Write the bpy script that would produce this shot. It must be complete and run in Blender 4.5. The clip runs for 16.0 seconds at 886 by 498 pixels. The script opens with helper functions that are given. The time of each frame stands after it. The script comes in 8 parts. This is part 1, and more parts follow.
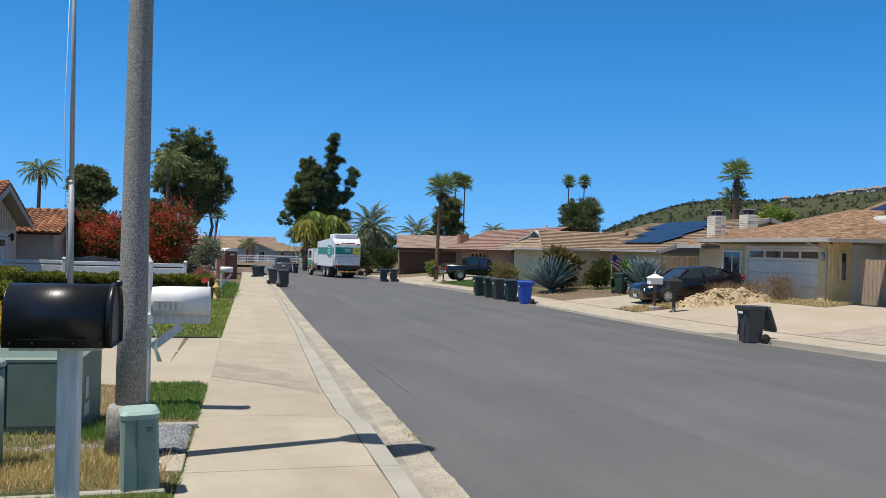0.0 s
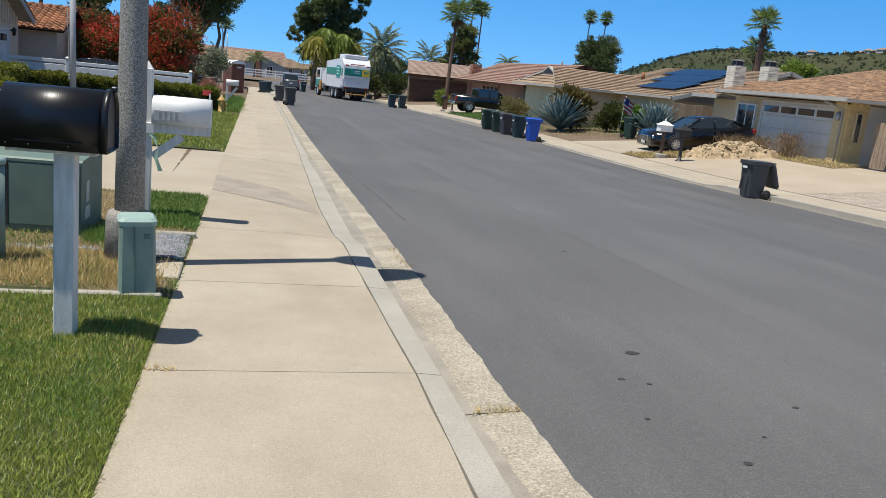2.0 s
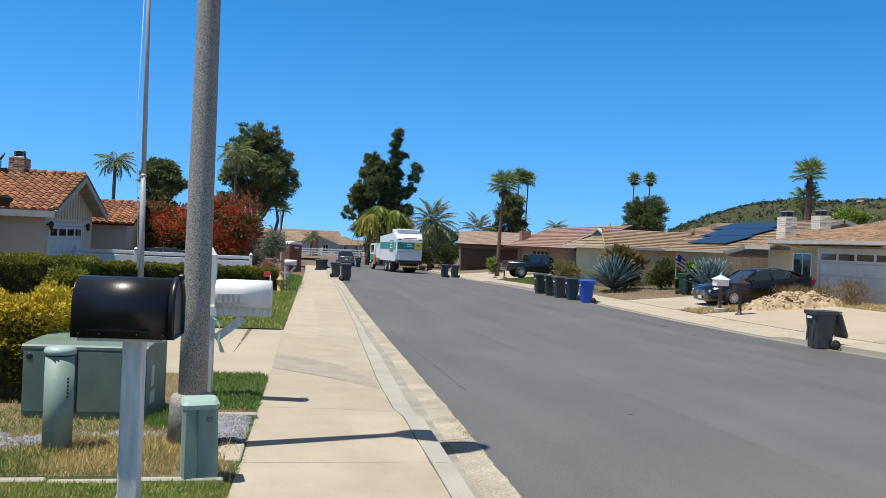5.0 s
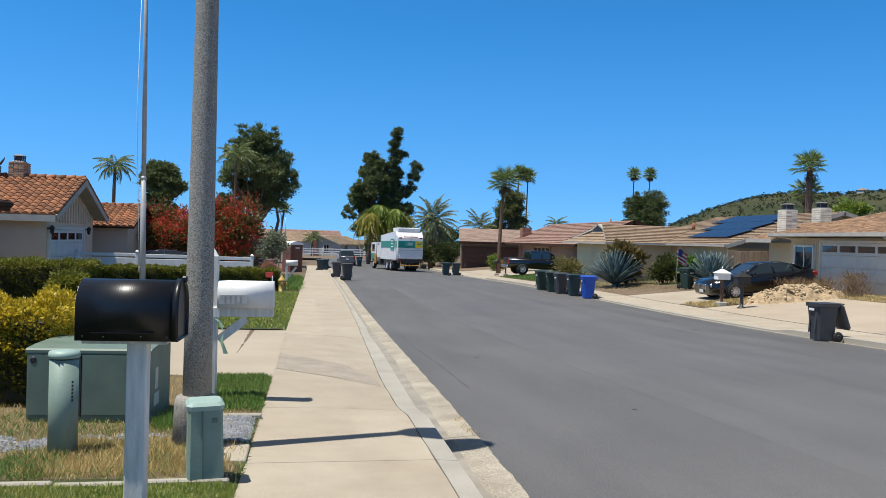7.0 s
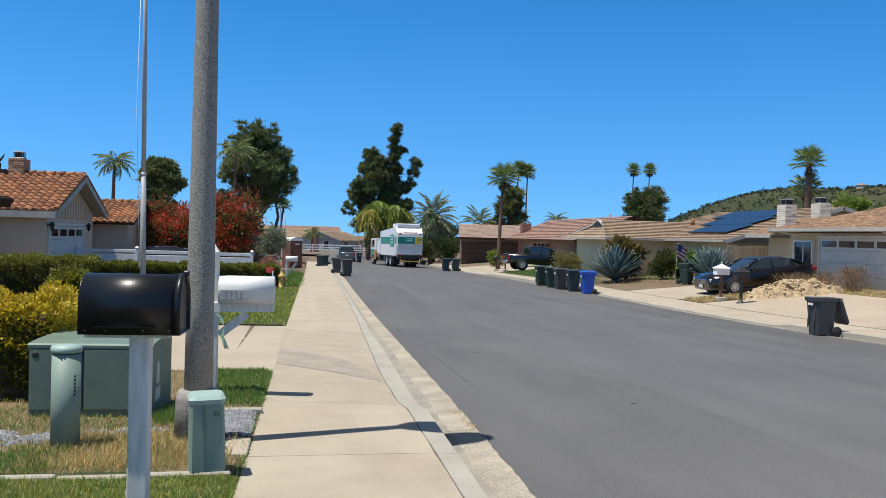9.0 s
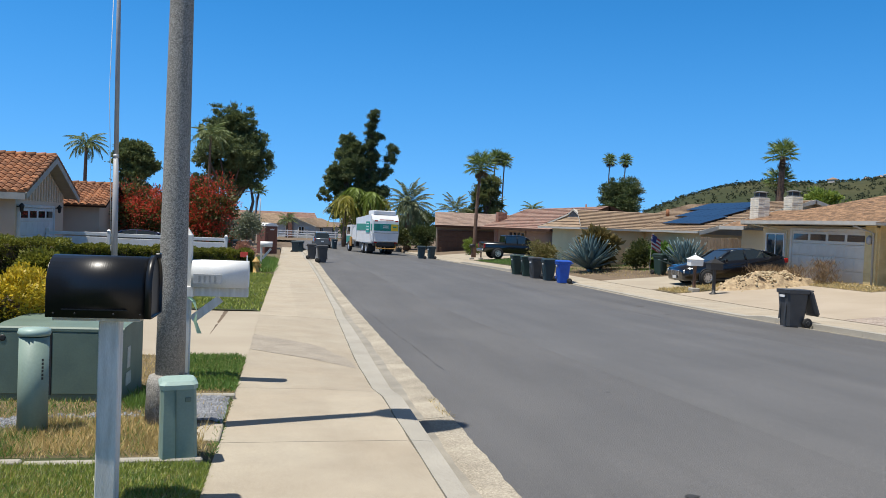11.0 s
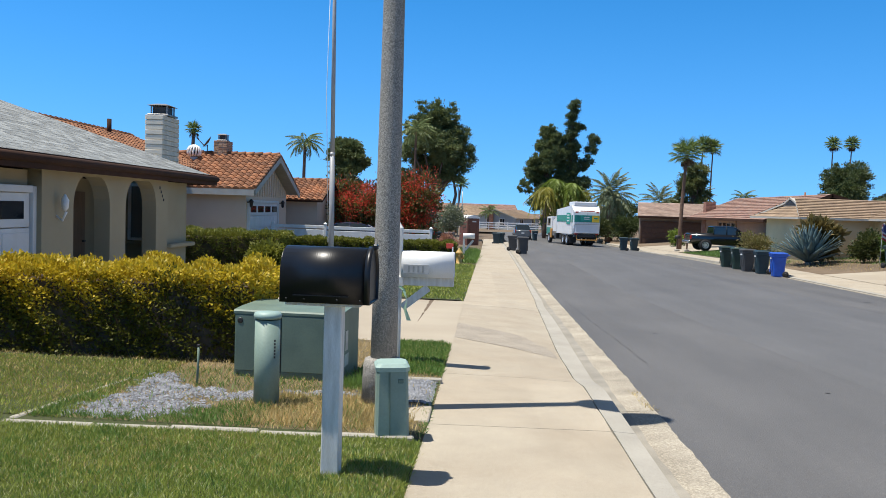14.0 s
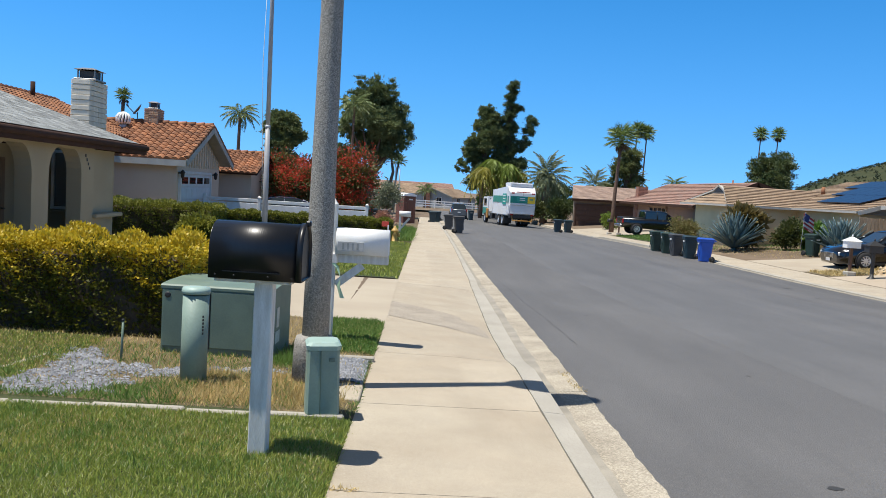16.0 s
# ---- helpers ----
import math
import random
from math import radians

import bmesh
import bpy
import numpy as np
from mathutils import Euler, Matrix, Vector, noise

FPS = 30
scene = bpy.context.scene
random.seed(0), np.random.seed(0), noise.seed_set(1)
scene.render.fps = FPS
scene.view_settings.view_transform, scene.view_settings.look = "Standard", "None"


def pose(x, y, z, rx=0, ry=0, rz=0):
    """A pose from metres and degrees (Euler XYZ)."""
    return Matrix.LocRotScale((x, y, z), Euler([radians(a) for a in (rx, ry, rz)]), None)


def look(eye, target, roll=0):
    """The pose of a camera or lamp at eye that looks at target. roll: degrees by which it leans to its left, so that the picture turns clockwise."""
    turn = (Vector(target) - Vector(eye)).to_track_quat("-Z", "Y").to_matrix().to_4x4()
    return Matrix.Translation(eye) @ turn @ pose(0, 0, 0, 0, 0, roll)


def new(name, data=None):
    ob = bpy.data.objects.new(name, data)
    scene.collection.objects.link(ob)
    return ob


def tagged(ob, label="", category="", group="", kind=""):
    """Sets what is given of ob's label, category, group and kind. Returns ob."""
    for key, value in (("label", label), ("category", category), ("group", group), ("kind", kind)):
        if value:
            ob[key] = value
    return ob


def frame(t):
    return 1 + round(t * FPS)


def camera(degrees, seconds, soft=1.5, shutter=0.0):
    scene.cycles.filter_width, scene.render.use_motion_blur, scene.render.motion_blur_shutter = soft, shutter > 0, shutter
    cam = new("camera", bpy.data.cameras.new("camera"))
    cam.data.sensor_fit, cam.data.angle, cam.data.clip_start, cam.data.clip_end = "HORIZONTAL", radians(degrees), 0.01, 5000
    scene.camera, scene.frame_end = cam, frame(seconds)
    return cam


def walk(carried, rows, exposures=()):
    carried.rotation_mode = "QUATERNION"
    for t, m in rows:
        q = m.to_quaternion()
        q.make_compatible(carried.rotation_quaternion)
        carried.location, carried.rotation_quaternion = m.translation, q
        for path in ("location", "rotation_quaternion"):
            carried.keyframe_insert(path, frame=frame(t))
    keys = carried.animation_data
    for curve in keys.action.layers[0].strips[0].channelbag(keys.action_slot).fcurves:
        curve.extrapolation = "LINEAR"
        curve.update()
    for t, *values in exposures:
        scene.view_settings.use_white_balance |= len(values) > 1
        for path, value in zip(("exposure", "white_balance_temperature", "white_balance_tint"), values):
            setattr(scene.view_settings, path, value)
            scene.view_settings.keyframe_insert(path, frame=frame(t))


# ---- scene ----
cam = camera(57.1, 16.0, 0.75)
METRES, EYE, TILT, LEAN, TURN = 1.5, 1.6, 0.0, 0.0, -14.2
PATH = [
    (0, (-0.032, 0.034, 1.527), (0.462, 1.972, 1.526), 1.5),
    (0.5, (-0.015, 0.02, 1.537), (0.477, 1.958, 1.483), 2.7),
    (1, (-0.01, 0.001, 1.538), (0.491, 1.925, 1.321), 5.0),
    (1.5, (0.012, -0.002, 1.539), (0.514, 1.904, 1.196), 6.0),
    (2, (0.026, 0.002, 1.543), (0.523, 1.895, 1.131), 6.0),
    (2.5, (0.027, 0.011, 1.539), (0.492, 1.901, 1.08), 5.7),
    (3, (0.021, 0.005, 1.543), (0.421, 1.906, 1.071), 5.8),
    (3.5, (0.009, 0.041, 1.539), (0.353, 1.956, 1.076), 5.5),
    (4, (0.01, 0.03, 1.543), (0.357, 1.988, 1.327), 4.0),
    (4.5, (0.009, 0.014, 1.553), (0.356, 1.984, 1.538), 2.9),
    (7, (-0.002, 0.01, 1.55), (0.342, 1.98, 1.529), 1.6),
    (7.5, (-0.003, 0.001, 1.546), (0.343, 1.97, 1.517), 1.6),
    (8, (-0.003, -0.008, 1.545), (0.341, 1.962, 1.516), 1.6),
    (8.5, (-0.006, -0.034, 1.546), (0.343, 1.935, 1.514), 1.6),
    (9, (-0.007, -0.031, 1.541), (0.338, 1.939, 1.51), 1.5),
    (11.5, (-0.013, 0.034, 1.527), (0.399, 1.989, 1.439), 2.5),
    (12, (-0.022, 0.003, 1.535), (0.279, 1.974, 1.382), 2.3),
    (12.5, (-0.014, -0.032, 1.538), (0.196, 1.949, 1.36), 2.2),
    (13, (-0.021, -0.073, 1.541), (0.089, 1.918, 1.381), 2.2),
    (13.5, (-0.022, -0.093, 1.534), (-0.025, 1.903, 1.407), 1.9),
    (14, (-0.039, -0.092, 1.53), (-0.12, 1.904, 1.433), 1.8),
    (14.5, (-0.047, -0.067, 1.526), (-0.101, 1.929, 1.42), 2.3),
    (15, (-0.05, -0.055, 1.52), (-0.061, 1.941, 1.383), 2.8),
    (15.5, (-0.041, -0.058, 1.527), (-0.006, 1.936, 1.382), 3.3),
    (16, (-0.034, -0.049, 1.538), (0.045, 1.945, 1.394), 3.5),
]
walk(cam, [(t, look(eye, target, roll)) for t, eye, target, roll in PATH], [(0.0, 0.07), (2.0, 0.11), (3.5, 0.19), (4.5, 0.25), (7.0, 0.17), (9.0, 0.16), (11.5, 0.16), (12.5, 0.24), (14.0, 0.32), (16.0, 0.29)])

# ---- light ----
SUN_AZ = Vector((-0.958, -0.287, 0.0))
SUN_EL = radians(70.5)
sun_dir = Vector((SUN_AZ.x * math.cos(SUN_EL), SUN_AZ.y * math.cos(SUN_EL), math.sin(SUN_EL)))
world = bpy.data.worlds.new("sky")
scene.world = world
world.use_nodes = True
wn = world.node_tree.nodes
sky = wn.new("ShaderNodeTexSky")
sky.sky_type = "NISHITA"
sky.sun_disc = False
sky.sun_elevation = SUN_EL
sky.sun_rotation = math.atan2(sun_dir.x, sun_dir.y)
sky.altitude = 100.0
sky.air_density, sky.dust_density, sky.ozone_density = 0.95, 0.0, 2.0
wn["Background"].inputs["Strength"].default_value = 0.158
# the clear air keeps its blue down to the horizon
coord, bend, lift = wn.new("ShaderNodeTexCoord"), wn.new("ShaderNodeVectorMath"), wn.new("ShaderNodeVectorMath")
bend.operation, lift.operation = "MULTIPLY", "ADD"
bend.inputs[1].default_value, lift.inputs[1].default_value = (1, 1, 0.8), (0, 0, 0.17)
world.node_tree.links.new(coord.outputs["Generated"], bend.inputs[0])
world.node_tree.links.new(bend.outputs[0], lift.inputs[0])
world.node_tree.links.new(lift.outputs[0], sky.inputs["Vector"])
tint = wn.new("ShaderNodeHueSaturation")
# upper sky out of view is desaturated, so shadows fill less blue
height, zenith_sat = wn.new("ShaderNodeSeparateXYZ"), wn.new("ShaderNodeMapRange")
zenith_sat.interpolation_type = "SMOOTHSTEP"
for key, value in (("From Min", 0.25), ("From Max", 0.85), ("To Min", 1.42), ("To Max", 0.5)):
    zenith_sat.inputs[key].default_value = value
world.node_tree.links.new(coord.outputs["Generated"], height.inputs[0])
world.node_tree.links.new(height.outputs["Z"], zenith_sat.inputs["Value"])
world.node_tree.links.new(zenith_sat.outputs[0], tint.inputs["Saturation"])
# the clear sky deepens smoothly towards the zenith, dimmed there for darker shadows
deep = wn.new("ShaderNodeMapRange")
deep.interpolation_type = "SMOOTHSTEP"
for key, value in (("From Min", 0.1), ("From Max", 0.9), ("To Min", 1.09), ("To Max", 0.36)):
    deep.inputs[key].default_value = value
world.node_tree.links.new(height.outputs["Z"], deep.inputs["Value"])
world.node_tree.links.new(deep.outputs[0], tint.inputs["Value"])
world.node_tree.links.new(sky.outputs[0], tint.inputs["Color"])
world.node_tree.links.new(tint.outputs[0], wn["Background"].inputs["Color"])
sun = new("sun", bpy.data.lights.new("sun", "SUN"))
sun.data.energy, sun.data.angle, sun.data.color = 5.1, radians(0.6), (1.0, 0.95, 0.87)
sun.matrix_world = look(sun_dir * 60, (0, 0, 0))


# ---- geometry helpers ----
class Geo:
    """Collects vertices and faces of one mesh."""

    def __init__(self):
        self.v, self.f, self.s = [], [], []

    def add(self, verts, faces, smooth=False):
        n = len(self.v)
        self.v += [tuple(p) for p in verts]
        self.f += [tuple(i + n for i in f) for f in faces]
        self.s += [smooth] * len(faces)
        return self

    def convex(self, verts, faces, smooth=False):
        verts = [Vector(p) for p in verts]
        mid = sum(verts, Vector()) / len(verts)
        out = []
        for f in faces:
            c = sum((verts[i] for i in f), Vector()) / len(f)
            n = Vector()
            for k in range(len(f)):
                n += (verts[f[k]] - c).cross(verts[f[(k + 1) % len(f)]] - c)
            out.append(f if n.dot(c - mid) >= 0 else f[::-1])
        return self.add(verts, out, smooth)

    def box(self, c, s, rot=None, ch=0.0):
        c, m = Vector(c), (rot.to_3x3() if rot else None)
        h = [a / 2 for a in s]
        put = (lambda p: c + (m @ Vector(p))) if m else (lambda p: c + Vector(p))
        corners = [(a, b, d) for a in (-1, 1) for b in (-1, 1) for d in (-1, 1)]
        if not ch:
            idx = {k: i for i, k in enumerate(corners)}
            faces = []
            for ax in range(3):
                for sg in (-1, 1):
                    o = [k for k in range(3) if k != ax]
                    f = []
                    for u, w in ((-1, -1), (1, -1), (1, 1), (-1, 1)):
                        k = [0, 0, 0]
                        k[ax], k[o[0]], k[o[1]] = sg, u, w
                        f.append(idx[tuple(k)])
                    faces.append(tuple(f))
            return self.convex([put([k[i] * h[i] for i in range(3)]) for k in corners], faces)
        ch = min(ch, min(h) * 0.95)
        verts, idx = [], {}
        for k in corners:
            for ax in range(3):
                idx[(k, ax)] = len(verts)
                verts.append(put([k[i] * (h[i] - (0 if i == ax else ch)) for i in range(3)]))
        faces = [tuple(idx[(k, a)] for a in range(3)) for k in corners]
        for ax in range(3):
            o = [k for k in range(3) if k != ax]
            for sg in (-1, 1):
                f = []
                for u, w in ((-1, -1), (1, -1), (1, 1), (-1, 1)):
                    k = [0, 0, 0]
                    k[ax], k[o[0]], k[o[1]] = sg, u, w
                    f.append(idx[(tuple(k), ax)])
                faces.append(tuple(f))
            for u in (-1, 1):
                for w in (-1, 1):
                    a, b = [0, 0, 0], [0, 0, 0]
                    a[ax], b[ax] = -1, 1
                    a[o[0]] = b[o[0]] = u
                    a[o[1]] = b[o[1]] = w
                    a, b = tuple(a), tuple(b)
                    faces.append((idx[(a, o[0])], idx[(b, o[0])], idx[(b, o[1])], idx[(a, o[1])]))
        return self.convex(verts, faces)

    def tube(self, pts, radii, n=10, caps=True, smooth=True):
        pts = [Vector(p) for p in pts]
        if not isinstance(radii, (list, tuple)):
            radii = [radii] * len(pts)
        rings, ref = [], None
        for i, p in enumerate(pts):
            d = (pts[min(i + 1, len(pts) - 1)] - pts[max(i - 1, 0)]).normalized()
            if ref is None:
                ref = d.orthogonal().normalized()
            ref = (ref - d * ref.dot(d)).normalized()
            side = d.cross(ref)
            rings.append([p + (ref * math.cos(2 * math.pi * k / n) + side * math.sin(2 * math.pi * k / n)) * radii[i] for k in range(n)])
        verts = [q for r in rings for q in r]
        faces = [(i * n + k, i * n + (k + 1) % n, (i + 1) * n + (k + 1) % n, (i + 1) * n + k) for i in range(len(pts) - 1) for k in range(n)]
        self.add(verts, faces, smooth)
        if caps:
            b = len(self.v) - len(verts)
            self.f += [tuple(b + k for k in range(n))[::-1], tuple(b + (len(pts) - 1) * n + k for k in range(n))]
            self.s += [False, False]
        return self

    def cyl(self, p0, p1, r0, r1=None, n=16):
        return self.tube([p0, p1], [r0, r0 if r1 is None else r1], n)

    def lathe(self, prof, n=20, at=(0, 0, 0), m=None, cap=True):
        verts = []
        for r, z in prof:
            for k in range(n):
                a = 2 * math.pi * k / n
                p = Vector((r * math.cos(a), r * math.sin(a), z))
                verts.append(Vector(at) + (m.to_3x3() @ p if m else p))
        faces = [(i * n + k, i * n + (k + 1) % n, (i + 1) * n + (k + 1) % n, (i + 1) * n + k) for i in range(len(prof) - 1) for k in range(n)]
        self.add(verts, faces, True)
        if not cap:
            return self
        b = len(self.v) - len(verts)
        self.f += [tuple(b + k for k in range(n))[::-1], tuple(b + (len(prof) - 1) * n + k for k in range(n))]
        self.s += [False, False]
        return self

    def prism(self, poly, axis, lo, hi, smooth=False):
        """Extrude a 2D outline along an axis: x takes (y, z), y takes (x, z), z takes (x, y)."""
        area = sum(poly[i][0] * poly[(i + 1) % len(poly)][1] - poly[(i + 1) % len(poly)][0] * poly[i][1] for i in range(len(poly)))
        if (area < 0) != (axis == "y"):
            poly = poly[::-1]
        put = {"x": lambda a, b, t: (t, a, b), "y": lambda a, b, t: (a, t, b), "z": lambda a, b, t: (a, b, t)}[axis]
        n = len(poly)
        b = len(self.v)
        self.v += [put(p[0], p[1], lo) for p in poly] + [put(p[0], p[1], hi) for p in poly]
        self.f += [tuple(b + i for i in range(n))[::-1], tuple(b + n + i for i in range(n))]
        self.f += [(b + i, b + (i + 1) % n, b + n + (i + 1) % n, b + n + i) for i in range(n)]
        self.s += [False, False] + [smooth] * n
        return self

    def sheet(self, xs, ys, z):
        nx = len(xs)
        return self.add([(x, y, z(x, y)) for y in ys for x in xs], [(j * nx + i, j * nx + i + 1, (j + 1) * nx + i + 1, (j + 1) * nx + i) for j in range(len(ys) - 1) for i in range(nx - 1)], True)

    def mesh(self, name, *mats):
        me = bpy.data.meshes.new(name)
        me.from_pydata(self.v, [], self.f)
        me.polygons.foreach_set("use_smooth", self.s)
        for m in mats:
            me.materials.append(m)
        me.update()
        return me


def thing(name, label, category, at=None, group="", kind=""):
    ob = new(name)
    ob.empty_display_size = 0.1
    if at is not None:
        ob.matrix_basis = at
    return tagged(ob, label, category, group, kind)


def part(name, g, material, parent, label="", at=None, kind=""):
    me = g.mesh(name, material) if isinstance(g, Geo) else g
    ob = new(name, me)
    ob.parent = parent
    if at is not None:
        ob.matrix_basis = at
    return tagged(ob, label, "", "", kind)


def solo(name, g, material, label, category, kind="", at=None, group=""):
    ob = new(name, g.mesh(name, material) if isinstance(g, Geo) else g)
    if at is not None:
        ob.matrix_basis = at
    return tagged(ob, label, category, group, kind)


def span(a, b, step):
    n = max(1, round((b - a) / step))
    return [a + (b - a) * i / n for i in range(n + 1)]


def cards(name, P, D, L, W, material, bend=0.0):
    """A mesh of many small pointed leaves: base P, direction D, length L, width W (arrays)."""
    n = len(P)
    D = D / np.maximum(np.linalg.norm(D, axis=1, keepdims=True), 1e-6)
    R = np.random.normal(size=(n, 3))
    S = np.cross(D, R)
    S /= np.maximum(np.linalg.norm(S, axis=1, keepdims=True), 1e-6)
    L, W = np.broadcast_to(L, (n,))[:, None], np.broadcast_to(W, (n,))[:, None]
    mid = P + D * L * 0.5
    tip = P + D * L
    tip = tip + np.array((0, 0, -1.0)) * L * bend
    V = np.stack([P, mid + S * W * 0.5, tip, mid - S * W * 0.5], axis=1).reshape(-1, 3)
    me = bpy.data.meshes.new(name)
    me.vertices.add(4 * n)
    me.vertices.foreach_set("co", V.astype(np.float32).ravel())
    me.loops.add(4 * n)
    me.loops.foreach_set("vertex_index", np.arange(4 * n, dtype=np.int32))
    me.polygons.add(n)
    me.polygons.foreach_set("loop_start", np.arange(0, 4 * n, 4, dtype=np.int32))
    me.materials.append(material)
    me.update(calc_edges=True)
    return me


# ---- materials ----
def surface(name, c1, c2=None, rough=0.75, scale=3.0, fine=60.0, bump=0.25, metal=0.0, vary=0.0, island=False, coat=0.0, grain=0.35, dist=0.01, stretch=None, spec=0.5):
    """Two colours mixed by broad and fine noise, with fine relief; vary: brightness steps between pieces."""
    m = bpy.data.materials.new(name)
    m.use_nodes = True
    nt = m.node_tree
    N, K = nt.nodes, nt.links
    b = N["Principled BSDF"]
    b.inputs["Roughness"].default_value = rough
    b.inputs["Metallic"].default_value = metal
    b.inputs["Coat Weight"].default_value = coat
    b.inputs["Specular IOR Level"].default_value = spec
    c2 = c2 or tuple(a * 0.75 for a in c1)
    tc = N.new("ShaderNodeTexCoord")
    src = tc.outputs["Object"]
    if stretch:
        mp = N.new("ShaderNodeMapping")
        mp.inputs["Scale"].default_value = stretch
        K.new(src, mp.inputs["Vector"])
        src = mp.outputs[0]
    n1, n2 = N.new("ShaderNodeTexNoise"), N.new("ShaderNodeTexNoise")
    n1.inputs["Scale"].default_value, n1.inputs["Detail"].default_value = scale, 5.0
    n2.inputs["Scale"].default_value, n2.inputs["Detail"].default_value = fine, 3.0
    K.new(src, n1.inputs["Vector"])
    K.new(src, n2.inputs["Vector"])
    add = N.new("ShaderNodeMath")
    add.operation = "MULTIPLY_ADD"
    sub = N.new("ShaderNodeMath")
    sub.operation = "SUBTRACT"
    K.new(n2.outputs["Fac"], sub.inputs[0])
    sub.inputs[1].default_value = 0.5
    K.new(sub.outputs[0], add.inputs[0])
    add.inputs[1].default_value = grain * 3
    ramp = N.new("ShaderNodeMapRange")
    ramp.inputs["From Min"].default_value, ramp.inputs["From Max"].default_value = 0.3, 0.7
    K.new(n1.outputs["Fac"], ramp.inputs["Value"])
    K.new(ramp.outputs[0], add.inputs[2])
    mix = N.new("ShaderNodeMix")
    mix.data_type = "RGBA"
    mix.inputs["A"].default_value, mix.inputs["B"].default_value = (*c1, 1), (*c2, 1)
    K.new(add.outputs[0], mix.inputs["Factor"])
    out = mix.outputs["Result"]
    if vary:
        hsv = N.new("ShaderNodeHueSaturation")
        r = N.new("ShaderNodeNewGeometry").outputs["Random Per Island"] if island else N.new("ShaderNodeObjectInfo").outputs["Random"]
        mr = N.new("ShaderNodeMapRange")
        mr.inputs["To Min"].default_value, mr.inputs["To Max"].default_value = 1 - vary, 1 + vary
        K.new(r, mr.inputs["Value"])
        K.new(mr.outputs[0], hsv.inputs["Value"])
        K.new(out, hsv.inputs["Color"])
        out = hsv.outputs[0]
    K.new(out, b.inputs["Base Color"])
    if bump:
        bp = N.new("ShaderNodeBump")
        bp.inputs["Strength"].default_value, bp.inputs["Distance"].default_value = bump, dist
        K.new(n2.outputs["Fac"], bp.inputs["Height"])
        K.new(bp.outputs[0], b.inputs["Normal"])
    return m


def speckle(m, scale, light, dark, share=0.12, force=0.5):
    """Scatter small pale and dark stones over a surface's colour."""
    N, K = m.node_tree.nodes, m.node_tree.links
    b = N["Principled BSDF"]
    old = b.inputs["Base Color"].links[0].from_socket
    tc, vo = N.new("ShaderNodeTexCoord"), N.new("ShaderNodeTexVoronoi")
    vo.inputs["Scale"].default_value = scale
    K.new(tc.outputs["Object"], vo.inputs["Vector"])
    sep = N.new("ShaderNodeSeparateColor")
    K.new(vo.outputs["Color"], sep.inputs[0])
    for channel, colour in (("Red", light), ("Green", dark)):
        cut, mix = N.new("ShaderNodeMath"), N.new("ShaderNodeMix")
        cut.operation = "LESS_THAN"
        cut.inputs[1].default_value = share
        K.new(sep.outputs[channel], cut.inputs[0])
        mix.data_type = "RGBA"
        mix.inputs["B"].default_value = (*colour, 1)
        half = N.new("ShaderNodeMath")
        half.operation = "MULTIPLY"
        half.inputs[1].default_value = force
        K.new(cut.outputs[0], half.inputs[0])
        K.new(half.outputs[0], mix.inputs["Factor"])
        K.new(old, mix.inputs["A"])
        old = mix.outputs["Result"]
    K.new(old, b.inputs["Base Color"])
    return m


def streaks(m, stretch, low, high, scale=1.0):
    """Broad worn streaks and stains over a surface's colour."""
    N, K = m.node_tree.nodes, m.node_tree.links
    b = N["Principled BSDF"]
    old = b.inputs["Base Color"].links[0].from_socket
    tc, mp, n = N.new("ShaderNodeTexCoord"), N.new("ShaderNodeMapping"), N.new("ShaderNodeTexNoise")
    mp.inputs["Scale"].default_value = stretch
    n.inputs["Scale"].default_value, n.inputs["Detail"].default_value = scale, 6.0
    n.inputs["Roughness"].default_value = 0.65
    K.new(tc.outputs["Object"], mp.inputs["Vector"])
    K.new(mp.outputs[0], n.inputs["Vector"])
    mr, hsv = N.new("ShaderNodeMapRange"), N.new("ShaderNodeHueSaturation")
    mr.inputs["From Min"].default_value, mr.inputs["From Max"].default_value = 0.3, 0.7
    mr.inputs["To Min"].default_value, mr.inputs["To Max"].default_value = low, high
    K.new(n.outputs["Fac"], mr.inputs["Value"])
    K.new(mr.outputs[0], hsv.inputs["Value"])
    K.new(old, hsv.inputs["Color"])
    K.new(hsv.outputs[0], b.inputs["Base Color"])
    return m


